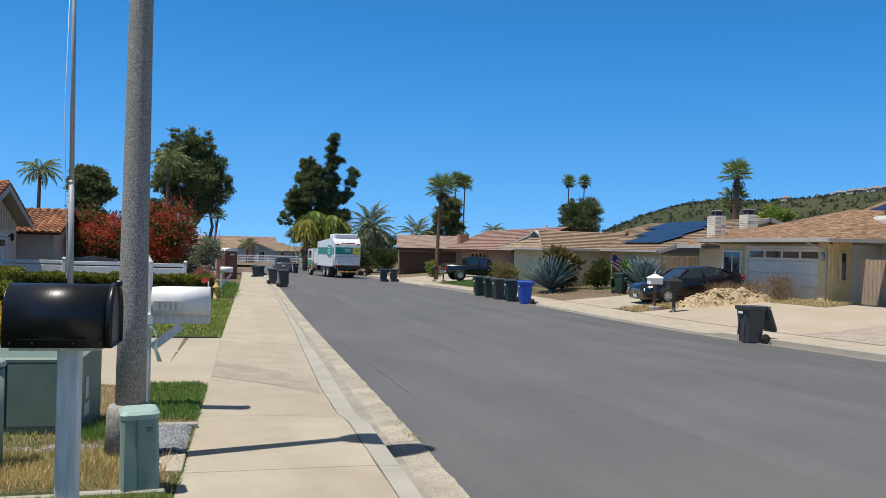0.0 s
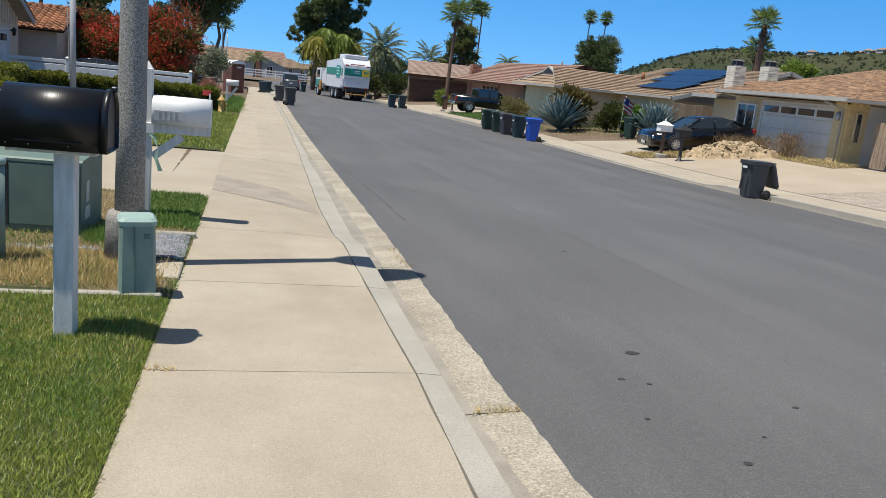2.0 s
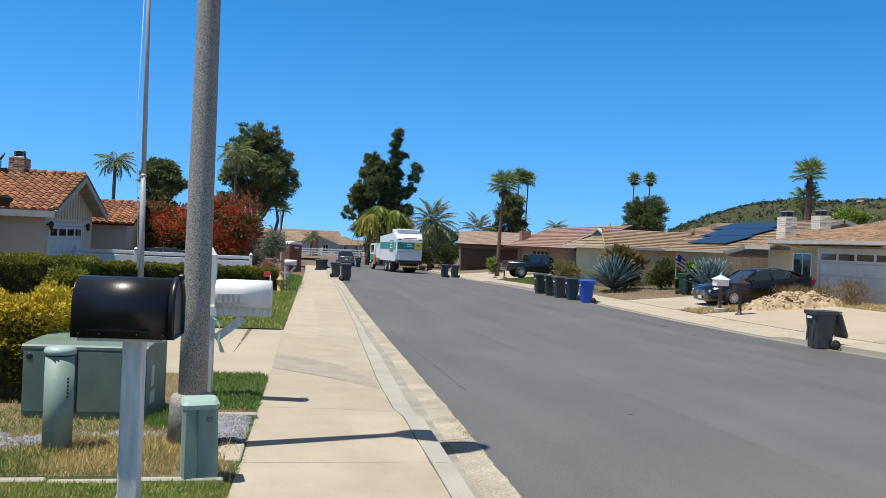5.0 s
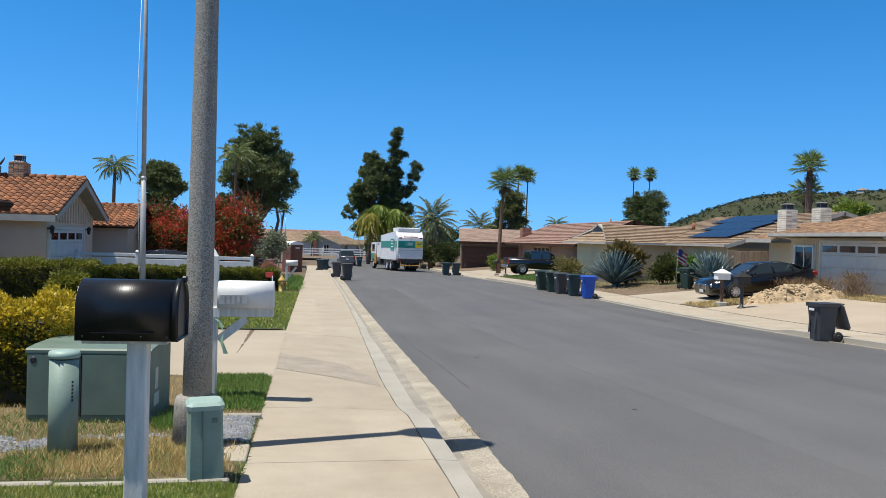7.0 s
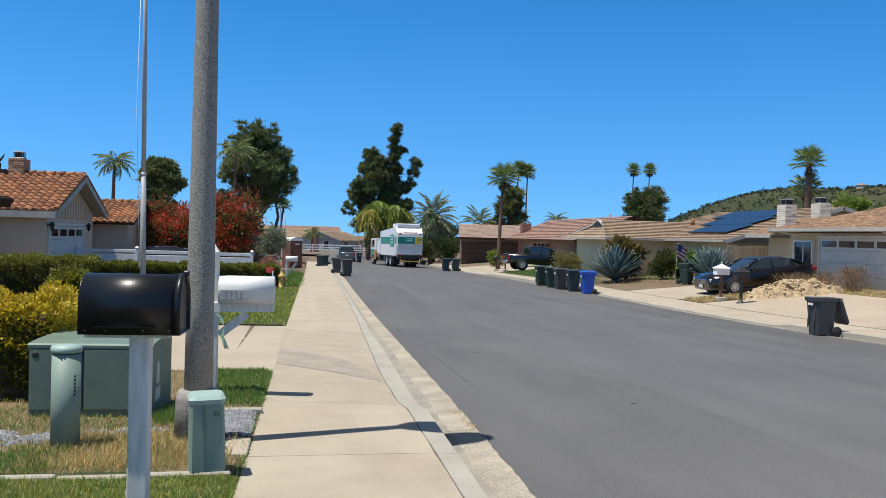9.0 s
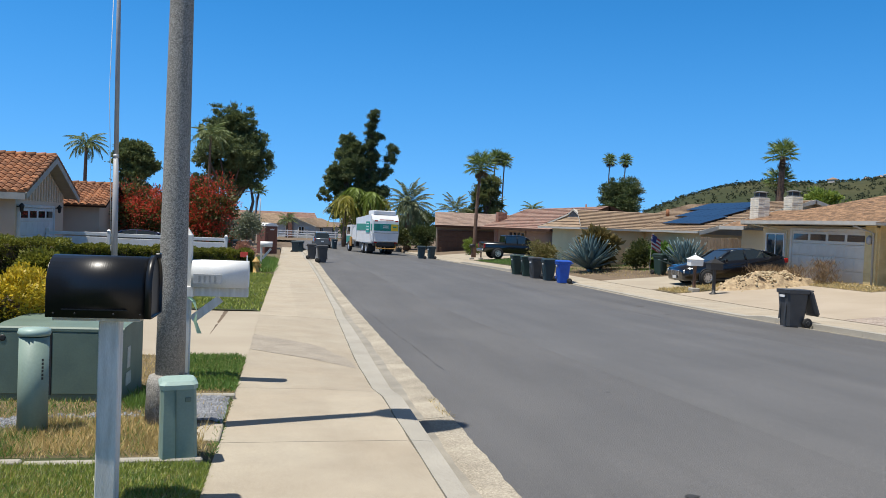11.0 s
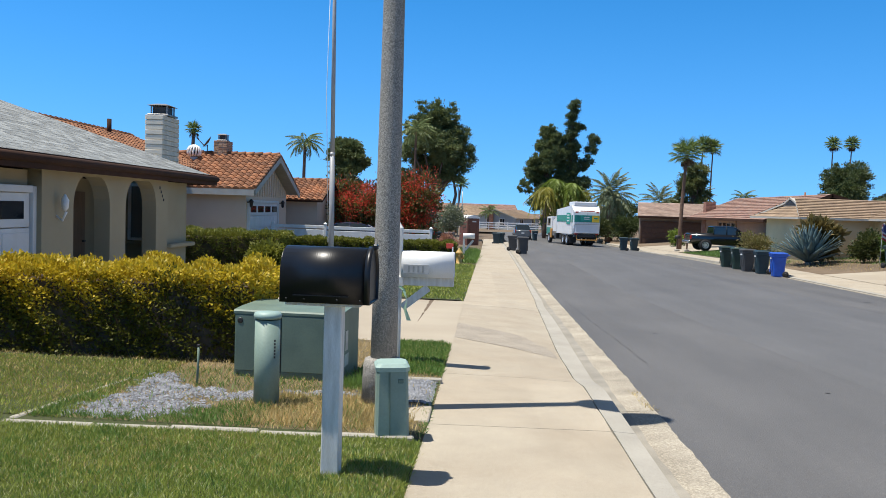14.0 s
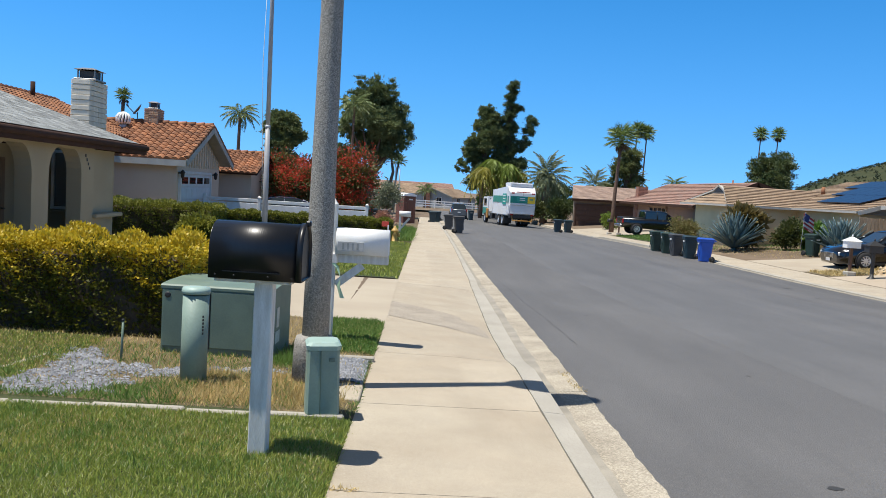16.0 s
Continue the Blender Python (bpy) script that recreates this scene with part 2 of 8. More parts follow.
def leafy(name, c1, c2, scale=1.5, rough=0.55, glow=0.35):
    """Leaves: colour varies leaf by leaf and by broad patches; some light passes through."""
    m = bpy.data.materials.new(name)
    m.use_nodes = True
    N, K = m.node_tree.nodes, m.node_tree.links
    b = N["Principled BSDF"]
    b.inputs["Roughness"].default_value = rough
    geo, tc, n1 = N.new("ShaderNodeNewGeometry"), N.new("ShaderNodeTexCoord"), N.new("ShaderNodeTexNoise")
    n1.inputs["Scale"].default_value = scale
    K.new(tc.outputs["Object"], n1.inputs["Vector"])
    mr = N.new("ShaderNodeMapRange")
    mr.inputs["From Min"].default_value, mr.inputs["From Max"].default_value = 0.25, 0.75
    K.new(n1.outputs["Fac"], mr.inputs["Value"])
    av = N.new("ShaderNodeMath")
    av.operation = "MULTIPLY_ADD"
    K.new(geo.outputs["Random Per Island"], av.inputs[0])
    av.inputs[1].default_value = 0.5
    h = N.new("ShaderNodeMath")
    h.operation = "MULTIPLY"
    h.inputs[1].default_value = 0.5
    K.new(mr.outputs[0], h.inputs[0])
    K.new(h.outputs[0], av.inputs[2])
    mix = N.new("ShaderNodeMix")
    mix.data_type = "RGBA"
    mix.inputs["A"].default_value, mix.inputs["B"].default_value = (*c1, 1), (*c2, 1)
    K.new(av.outputs[0], mix.inputs["Factor"])
    K.new(mix.outputs["Result"], b.inputs["Base Color"])
    tr, ms = N.new("ShaderNodeBsdfTranslucent"), N.new("ShaderNodeMixShader")
    K.new(mix.outputs["Result"], tr.inputs["Color"])
    ms.inputs[0].default_value = glow
    K.new(b.outputs[0], ms.inputs[1])
    K.new(tr.outputs[0], ms.inputs[2])
    K.new(ms.outputs[0], N["Material Output"].inputs["Surface"])
    return m


def glassy(name, tint=(0.02, 0.025, 0.03), rough=0.05):
    m = bpy.data.materials.new(name)
    m.use_nodes = True
    b = m.node_tree.nodes["Principled BSDF"]
    b.inputs["Base Color"].default_value = (*tint, 1)
    b.inputs["Roughness"].default_value = rough
    b.inputs["Coat Weight"].default_value = 0.6
    b.inputs["Coat Roughness"].default_value = 0.02
    return m


CONCRETE = surface("sidewalk_concrete", (0.405, 0.357, 0.277), (0.36, 0.303, 0.225), 0.9, 0.9, 110, 0.5, vary=0.05, dist=0.004, grain=0.45)
KERB = surface("kerb_concrete", (0.40, 0.375, 0.32), (0.31, 0.29, 0.245), 0.9, 1.6, 120, 0.4, dist=0.004)
GUTTER = surface("gutter_aggregate", (0.43, 0.385, 0.305), (0.26, 0.23, 0.18), 0.92, 2.0, 45, 0.9, grain=0.7, dist=0.012)
GUTTER_PAN = surface("smooth_gutter_concrete", (0.33, 0.305, 0.255), (0.22, 0.203, 0.17), 0.92, 2.5, 90, 0.5, grain=0.5, dist=0.005)
AGGREGATE = surface("grey_aggregate_concrete", (0.36, 0.315, 0.25), (0.26, 0.225, 0.18), 0.92, 3, 60, 0.8, grain=0.8)
ASPHALT = surface("asphalt", (0.117, 0.114, 0.110), (0.092, 0.090, 0.087), 0.68, 0.3, 85, 0.8, grain=0.7, dist=0.008)
TAR = surface("dark_tar", (0.045, 0.044, 0.042), None, 0.7, 5, 80, 0.3)
speckle(ASPHALT, 165, (0.22, 0.21, 0.197), (0.05, 0.048, 0.047), 0.14, 0.42)
streaks(ASPHALT, (0.9, 0.12, 1), 0.84, 1.17, 1.0)
LANE = surface("smooth_worn_asphalt", (0.118, 0.115, 0.111), (0.095, 0.093, 0.089), 0.64, 0.4, 85, 0.6, grain=0.6, dist=0.006)
speckle(LANE, 170, (0.24, 0.23, 0.215), (0.06, 0.058, 0.057), 0.12, 0.5)
streaks(LANE, (1.1, 0.07, 1), 0.86, 1.12, 1.0)
streaks(CONCRETE, (1, 1, 1), 0.88, 1.07, 2.2)
speckle(CONCRETE, 210, (0.52, 0.47, 0.38), (0.22, 0.185, 0.14), 0.10, 0.45)
speckle(KERB, 190, (0.50, 0.46, 0.38), (0.20, 0.175, 0.14), 0.10, 0.45)
speckle(AGGREGATE, 90, (0.48, 0.44, 0.37), (0.15, 0.135, 0.115), 0.18, 0.55)
speckle(GUTTER, 110, (0.58, 0.52, 0.41), (0.16, 0.135, 0.10), 0.22, 0.42)
speckle(CONCRETE, 240, (0.50, 0.44, 0.33), (0.25, 0.21, 0.16), 0.07, 0.4)
EARTH = surface("dry_earth", (0.20, 0.145, 0.095), (0.11, 0.08, 0.05), 0.95, 0.6, 30, 0.6, grain=0.5)
TURF = surface("turf_soil", (0.032, 0.050, 0.012), (0.060, 0.062, 0.022), 0.95, 1.2, 40, 0.7, grain=0.5)
DRYTURF = surface("dry_turf_soil", (0.19, 0.14, 0.075), (0.09, 0.078, 0.038), 0.95, 1.5, 30, 0.7, grain=0.5)
DRIVE = surface("driveway_concrete", (0.40, 0.35, 0.27), (0.34, 0.29, 0.22), 0.9, 0.7, 120, 0.3, dist=0.004)
PINKDRIVE = surface("pinkish_driveway_concrete", (0.41, 0.345, 0.265), (0.35, 0.29, 0.215), 0.9, 0.6, 100, 0.3, dist=0.004)
POLE = surface("exposed_aggregate_pole", (0.42, 0.395, 0.35), (0.135, 0.128, 0.112), 0.85, 70, 230, 0.5, grain=1.1, dist=0.006)
speckle(POLE, 200, (0.62, 0.59, 0.53), (0.06, 0.058, 0.055), 0.22)
UTILITY = surface("utility_green_paint", (0.145, 0.205, 0.16), (0.11, 0.16, 0.13), 0.55, 4, 60, 0.08)
UTILITY_PALE = surface("faded_green_plastic", (0.25, 0.335, 0.28), (0.20, 0.275, 0.23), 0.55, 4, 60, 0.08)
UTILITY_TOP = surface("pale_green_plastic", (0.33, 0.45, 0.40), (0.27, 0.38, 0.34), 0.5, 5, 60, 0.06)
WHITE = surface("white_paint", (0.84, 0.84, 0.82), (0.74, 0.74, 0.71), 0.6, 4, 60, 0.12)
WHITEWOOD = surface("weathered_white_wood", (0.74, 0.74, 0.71), (0.55, 0.54, 0.50), 0.7, 3, 40, 0.3, stretch=(8, 8, 1))
BLACK = surface("black_enamel", (0.006, 0.007, 0.010), (0.010, 0.011, 0.013), 0.36, 5, 160, 0.12, dist=0.003, stretch=(1, 0.02, 0.02), spec=0.42)
DARKMETAL = surface("dark_metal", (0.03, 0.03, 0.03), None, 0.5, 6, 60, 0.1)
STEEL = surface("grey_steel", (0.42, 0.43, 0.44), (0.34, 0.35, 0.36), 0.45, 5, 60, 0.05, metal=0.25)
STUCCO = surface("cream_stucco", (0.385, 0.33, 0.215), (0.335, 0.285, 0.185), 0.95, 1.0, 70, 0.6, dist=0.008)
STUCCO_B = surface("tan_stucco", (0.71, 0.55, 0.41), (0.64, 0.49, 0.36), 0.95, 1.0, 70, 0.5, dist=0.008)
STUCCO_Y = surface("pale_yellow_stucco", (0.66, 0.54, 0.34), (0.59, 0.48, 0.30), 0.95, 1.0, 70, 0.5, dist=0.008)
STUCCO_D = surface("cream_front_stucco", (0.80, 0.65, 0.40), (0.72, 0.58, 0.35), 0.95, 1.0, 70, 0.5, dist=0.008)
YELLOWBRICK = surface("yellow_brick", (0.74, 0.58, 0.29), (0.63, 0.48, 0.23), 0.9, 4, 40, 0.4, vary=0.08)
STUCCO_G = surface("grey_stucco", (0.42, 0.44, 0.44), (0.36, 0.38, 0.38), 0.95, 1.0, 70, 0.4)
SHINGLE_G = surface("grey_asphalt_shingle", (0.29, 0.305, 0.298), (0.18, 0.192, 0.188), 0.9, 6, 60, 0.5, vary=0.26, island=True)
SHINGLE_T = surface("tan_asphalt_shingle", (0.31, 0.185, 0.10), (0.135, 0.078, 0.042), 0.9, 7, 50, 0.5, vary=0.42, island=True)
CLAY = surface("clay_roof_tile", (0.34, 0.145, 0.064), (0.17, 0.078, 0.04), 0.85, 1.6, 30, 0.3, vary=0.32, island=True)
TILE_BROWN = surface("brown_concrete_roof_tile", (0.33, 0.24, 0.155), (0.25, 0.175, 0.115), 0.85, 2, 40, 0.3, vary=0.16, island=True)
TILE_RED = surface("dull_red_roof_tile", (0.26, 0.13, 0.092), (0.30, 0.215, 0.17), 0.85, 2, 40, 0.3, vary=0.15, island=True)
TILE_BEIGE = surface("pinkish_beige_shingle", (0.45, 0.33, 0.26), (0.37, 0.27, 0.21), 0.9, 2, 40, 0.3, vary=0.12, island=True)
STUCCO_W = surface("white_stucco", (0.66, 0.64, 0.58), (0.58, 0.56, 0.5), 0.95, 1.0, 70, 0.5, dist=0.008)
FASCIA_W = surface("white_fascia", (0.47, 0.45, 0.40), (0.39, 0.37, 0.33), 0.7, 3, 50, 0.1)
FASCIA_B = surface("dark_brown_fascia", (0.07, 0.036, 0.023), (0.05, 0.027, 0.018), 0.9, 3, 50, 0.1, spec=0.15)
BROWNWOOD = surface("brown_painted_wood", (0.12, 0.065, 0.04), (0.09, 0.048, 0.03), 0.7, 3, 40, 0.2)
GARAGE_W = surface("white_garage_door", (0.70, 0.70, 0.68), (0.62, 0.62, 0.60), 0.6, 3, 50, 0.08)
GARAGE_C = surface("cream_garage_door", (0.76, 0.69, 0.57), (0.69, 0.62, 0.51), 0.65, 3, 50, 0.08)
GLASS = glassy("dark_window_glass")
# paler opaque tint paints in the greyish interior and its reflection
PALEGLASS = glassy("reflection_tinted_glass", (0.17, 0.19, 0.19))
BLOCK = surface("white_painted_block", (0.77, 0.71, 0.59), (0.64, 0.58, 0.47), 0.9, 5, 50, 0.4, vary=0.06)
BRICK = surface("red_brown_brick", (0.36, 0.18, 0.12), (0.27, 0.13, 0.09), 0.9, 5, 50, 0.4, vary=0.18)
TANBRICK = surface("tan_brick", (0.48, 0.33, 0.22), (0.38, 0.26, 0.17), 0.9, 5, 50, 0.4, vary=0.15)
GALV = surface("galvanised_cap", (0.30, 0.30, 0.30), (0.2, 0.2, 0.2), 0.5, 6, 50, 0.1, metal=0.6)
SOLAR = surface("solar_cells", (0.008, 0.013, 0.03), (0.012, 0.018, 0.036), 0.3, 2, 40, 0.02)
BARK = surface("grey_brown_bark", (0.17, 0.12, 0.085), (0.09, 0.065, 0.045), 0.95, 5, 30, 0.8, grain=0.6, dist=0.02, stretch=(3, 3, 1))
WEATHERED = surface("weathered_fence_wood", (0.42, 0.31, 0.21), (0.30, 0.22, 0.15), 0.85, 3, 40, 0.3, vary=0.12, stretch=(6, 6, 1))
GRAVEL = surface("blue_grey_gravel", (0.30, 0.31, 0.33), (0.16, 0.17, 0.19), 0.85, 8, 60, 0.3, vary=0.35, island=True)
PALEGRAVEL = speckle(surface("pale_pinkish_gravel", (0.40, 0.33, 0.27), (0.27, 0.22, 0.18), 0.95, 3, 40, 0.8, grain=0.8), 30, (0.55, 0.5, 0.44), (0.14, 0.11, 0.09), 0.16, 0.6)
ROCK = surface("tan_rock", (0.50, 0.38, 0.23), (0.24, 0.17, 0.10), 0.9, 7, 30, 0.8)

GRASS = leafy("grass_blades", (0.13, 0.22, 0.03), (0.43, 0.44, 0.09), 1.8, 0.6, 0.3)
DRYGRASS = leafy("dry_grass_blades", (0.72, 0.54, 0.25), (0.36, 0.29, 0.11), 2.0, 0.7, 0.25)
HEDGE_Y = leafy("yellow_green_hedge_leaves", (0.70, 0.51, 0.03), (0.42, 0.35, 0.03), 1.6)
HEDGE_D = leafy("dark_hedge_leaves", (0.075, 0.105, 0.022), (0.15, 0.17, 0.03), 1.6)
TWIG = surface("hedge_twigs", (0.13, 0.10, 0.07), (0.07, 0.055, 0.04), 0.95, 6, 40, 0.4)

# ---- lie of the land ----
KNOTS = [(-60, 2.04), (0, 0), (16, -0.544), (24, -0.74), (46, -0.88), (68, -1.27), (100, -1.6), (9000, -1.6)]


def fall(y):
    for (a, b), (c, d) in zip(KNOTS, KNOTS[1:]):
        if y <= c:
            return b + (d - b) * (y - a) / (c - a)
    return -1.6


def walk_z(y):
    """Height of the sidewalk along the street."""
    return sum(fall(y + k) for k in (-4, -2, 0, 2, 4)) / 5


def lane_line(*knots):
    """The x of a line along the street as a function of y."""
    def at(y):
        for (a, b), (c, d) in zip(knots, knots[1:]):
            if y <= c:
                return b + (d - b) * (y - a) / (c - a)
        return knots[-1][1]
    return at


# the street bears slightly to the right as it falls away
WALK_EDGE = lane_line((-60, -0.5), (-14, -0.47), (3, -0.435), (7, -0.375), (10.7, -0.345), (19, -0.29), (24, -0.22), (30, -0.11), (51, 0.28), (84, 0.7))
KERB_IN = lane_line((-14, 0.95), (2.8, 1.02), (4.3, 1.08), (8.9, 1.15), (11.8, 1.19), (14.2, 1.28), (18.8, 1.44), (21, 1.48), (27.5, 1.64), (34, 1.75), (43, 1.84), (84, 2.4))
KERB_OUT = lane_line((-14, 1.13), (2.8, 1.19), (4.3, 1.234), (5.5, 1.27), (8.3, 1.35), (9.6, 1.39), (11.7, 1.455), (13.7, 1.53), (17, 1.62), (21, 1.66), (26.6, 1.76), (33.4, 1.86), (46.7, 2.02), (84, 2.57))
GUTTER_OUT = lane_line((-14, 1.57), (3, 1.625), (4.5, 1.65), (6.3, 1.715), (9.75, 1.84), (14, 1.96), (19, 2.08), (26, 2.2), (36, 2.32), (55, 2.66), (84, 3.1))
KERB_R = 13.5
EDGE_L, EDGE_R = 1.62, 13.15


def road_z(x, y):
    u = (x - EDGE_L) / (EDGE_R - EDGE_L)
    return walk_z(y) - 0.125 + 0.10 * 4 * u * (1 - u)


def yard_z(x, y):
    """Height of the yards on both sides."""
    if x < 5:
        x -= WALK_EDGE(y) + 0.43
    if x > 15.2:
        return walk_z(y) + 0.09 * min(x - 15.2, 6.8)
    if -0.43 <= x < -0.3:
        return walk_z(y) - 0.02
    if x < -0.43:
        return walk_z(y) + 0.03 * min((-x - 0.43) / 0.12, 1) + 0.012 * min(max(-x - 1.0, 0), 8.0)
    return walk_z(y)


def ground_z(x, y):
    if -0.5 < x < 15.3 and y < 128:
        return walk_z(y) - 0.42
    far = max(abs(x) - 60, 0) + max(y - 150, 0)
    return yard_z(x, y) - 0.03 - min(far * 0.004, 3.0)


ys = span(-30, 130, 2.0) + [140, 155, 170, 200, 260, 350, 500, 800, 1500, 3000]
ys = [-3000, -800, -200, -60] + ys
xs = [-3000, -1000, -400, -200, -120, -80, -60] + span(-50, -2, 4) + [-0.55, -0.45, 2, 7, 12, 15.22, 15.32] + span(17, 22, 1.25) + span(26, 60, 4) + [80, 120, 200, 400, 1000, 3000]
solo("ground", Geo().sheet(xs, ys, ground_z), EARTH, "dry brown earth of the yards and beyond", "ground", "structure")

# road and gutters
rys = span(-14, 126, 1.0)
g = Geo()
cols = [k / 14 for k in range(15)]
g.add([(x, y, road_z(x, y)) for y in rys for x in (GUTTER_OUT(y) - 0.02 + (EDGE_R - GUTTER_OUT(y) + 0.02) * u for u in cols)], [(j * 15 + i, j * 15 + i + 1, j * 15 + i + 16, j * 15 + i + 15) for j in range(len(rys) - 1) for i in range(14)], True)
solo("road", g, ASPHALT, "worn grey asphalt street sloping away", "road", "structure")
solo("road_lane", Geo().sheet([4.5, 4.56] + span(5.1, 9.9, 0.6), rys, lambda x, y: road_z(x, y) + (0.004 if x > 4.53 else -0.004)), LANE, "smoother paler middle strip of the asphalt", "road", "structure")
solo("cross_road", Geo().sheet(span(-70, 70, 5), span(126, 137, 2), lambda x, y: walk_z(126) - 0.12), ASPHALT, "grey asphalt cross street at the far end", "road", "structure")


def drop(y, a, b):
    """1 where a driveway lowers the kerb."""
    t = min(max((y - a) / 1.1, 0), 1) * min(max((b - y) / 1.1, 0), 1)
    return t * t * (3 - 2 * t)


def drop_l(y):
    return max(drop(y, 8.4, 20.4), drop(y, 52, 60))


def drop_r(y):
    return max(drop(y, 20.5, 36.5), drop(y, 58, 76))


def strip(name, xa, xb, za, zb, material, y0, y1, parent, label=""):
    g = Geo()
    fa, fb = (xa if callable(xa) else lambda y: xa), (xb if callable(xb) else lambda y: xb)
    yy = span(y0, y1, 0.1 if name.startswith("gutter") and y0 < 16 else 0.5)
    v, f = [], []
    for y in yy:
        v += [(fa(y), y, za(y)), (fb(y), y, zb(y)), (fb(y), y, zb(y) - 0.35), (fa(y), y, za(y) - 0.35)]
    for i in range(len(yy) - 1):
        k = 4 * i
        f += [(k, k + 1, k + 5, k + 4), (k + 1, k + 2, k + 6, k + 5), (k + 3, k, k + 4, k + 7)]
    f += [(0, 3, 2, 1), (4 * len(yy) - 4, 4 * len(yy) - 3, 4 * len(yy) - 2, 4 * len(yy) - 1)]
    g.add(v, f)
    return part(name, g, material, parent, label)


sidewalk = thing("pavement", "pale cream concrete sidewalk of cast slabs", "sidewalk", kind="structure")
kerb = thing("kerb", "pale concrete kerb with a coarse gutter", "kerb", kind="structure")
pavement_far = thing("pavement", "pale concrete sidewalk across the street", "sidewalk", kind="structure")
kerb_far = thing("kerb", "pale concrete kerb across the street", "kerb", kind="structure")
joints = [4.35 - 2.45 * k for k in range(7, -1, -1)] + [6.47, 8.97, 18.2, 24.5, 31.0] + [31.0 + 6.2 * k for k in range(1, 10)]
for a, b in zip(joints, joints[1:]):
    jit = random.uniform(-0.002, 0.002)
    ga, gb = (0.006 if abs(k - 4.35) < 0.1 else 0.003 for k in (a, b))
    strip("slab", WALK_EDGE, 0.55, lambda y: walk_z(y) + jit, lambda y: walk_z(y) + jit - 0.03 * drop_l(y), CONCRETE, a + ga, b - gb, sidewalk)
    strip("slab", 0.55, lambda y: KERB_IN(y) - 0.006 - 0.004 * math.sin(y * 7), lambda y: walk_z(y) + jit - 0.03 * drop_l(y), lambda y: walk_z(y) + jit - 0.09 * drop_l(y), CONCRETE, a + ga, b - gb, sidewalk)
    strip("kerb_stone", lambda y: KERB_IN(y) + 0.006 + 0.003 * math.sin(y * 9), KERB_OUT, lambda y: walk_z(y) - 0.09 * drop_l(y), lambda y: walk_z(y) - 0.012 - 0.095 * drop_l(y), KERB, a + 0.004, b - 0.004, kerb)
cuts = [4.05 + 3.85 * k for k in range(-4, 21)]
for a, b in zip(cuts, cuts[1:]):
    strip("gutter_pan", KERB_OUT, lambda y: KERB_OUT(y) + 0.36 * (GUTTER_OUT(y) - KERB_OUT(y)) + 0.01 * math.sin(y * 2.7) + 0.006 * math.sin(y * 11), lambda y: walk_z(y) - 0.145, lambda y: walk_z(y) - 0.128, GUTTER_PAN, a, b - 0.012, kerb, "smooth grey band of the gutter")
    strip("gutter", lambda y: KERB_OUT(y) + 0.36 * (GUTTER_OUT(y) - KERB_OUT(y)) + 0.01 * math.sin(y * 2.7) + 0.006 * math.sin(y * 11), lambda y: GUTTER_OUT(y) + 0.007 * math.sin(y * 5.3) + 0.005 * math.sin(y * 13) + 0.005 * math.sin(y * 23), lambda y: walk_z(y) - 0.128, lambda y: road_z(GUTTER_OUT(y), y) + 0.012, GUTTER, a, b - 0.012, kerb, "coarse pale aggregate gutter")
joints = [-12.8 + 2.45 * k for k in range(41)]
for a, b in zip(joints, joints[1:]):
    strip("slab", 13.66, 15.24, lambda y: walk_z(y) - 0.08 * drop_r(y), lambda y: walk_z(y), CONCRETE, a + 0.008, b - 0.008, pavement_far)
    strip("kerb_stone", KERB_R, 13.65, lambda y: walk_z(y) - 0.01 - 0.09 * drop_r(y), lambda y: walk_z(y) - 0.08 * drop_r(y), KERB, a + 0.004, b - 0.004, kerb_far)
    strip("gutter", EDGE_R, KERB_R, lambda y: walk_z(y) - 0.108, lambda y: walk_z(y) - 0.145, GUTTER, a, b - 0.01, kerb_far)
bed = thing("pavement_bed", "dark joint bed under the sidewalk slabs", "sidewalk", kind="structure")
strip("bed", lambda y: WALK_EDGE(y) - 0.01, lambda y: KERB_OUT(y) - 0.015, lambda y: walk_z(y) - 0.016 - 0.11 * drop_l(y), lambda y: walk_z(y) - 0.03 - 0.11 * drop_l(y), EARTH, -13, 84, bed)
strip("bed", 13.51, 15.25, lambda y: walk_z(y) - 0.125, lambda y: walk_z(y) - 0.02, EARTH, -13, 84, bed)
# rough grey patch let into the sidewalk at the driveway
g = Geo()
row = [(-0.325, 12.33, 14.43, 0.004), (0.55, 11.5, 13.36, -0.026), (1.125, 10.98, 12.62, -0.084)]
g.add([(x, y, walk_z(y) + dz) for x, a, b, dz in row for y in (a, (a + b) / 2, b)], [(3 * i + j, 3 * i + j + 3, 3 * i + j + 4, 3 * i + j + 1) for i in range(2) for j in range(2)])
solo("pavement_patch", g, AGGREGATE, "rough grey aggregate patch in the sidewalk", "sidewalk", "structure")


def bear(x, y):
    """Yards on the near side follow the edge of the sidewalk."""
    return x + (WALK_EDGE(y) + 0.43) * min(max(1 + (x + 0.4) / 3, 0), 1) if x < 5 else x


def lawn_sheet(name, x0, x1, y0, y1, material, label, lift=0.0, z=yard_z):
    g = Geo().sheet(span(x0, x1, 0.1 if -0.46 < x1 < 0 and x0 > -9.5 else 0.5), span(y0, y1, 0.5), lambda x, y: 0.0)
    g.v = [(bear(x, y), y, z(bear(x, y), y) + lift) for x, y, _ in g.v]
    return solo(name, g, material, label, "ground", "structure")


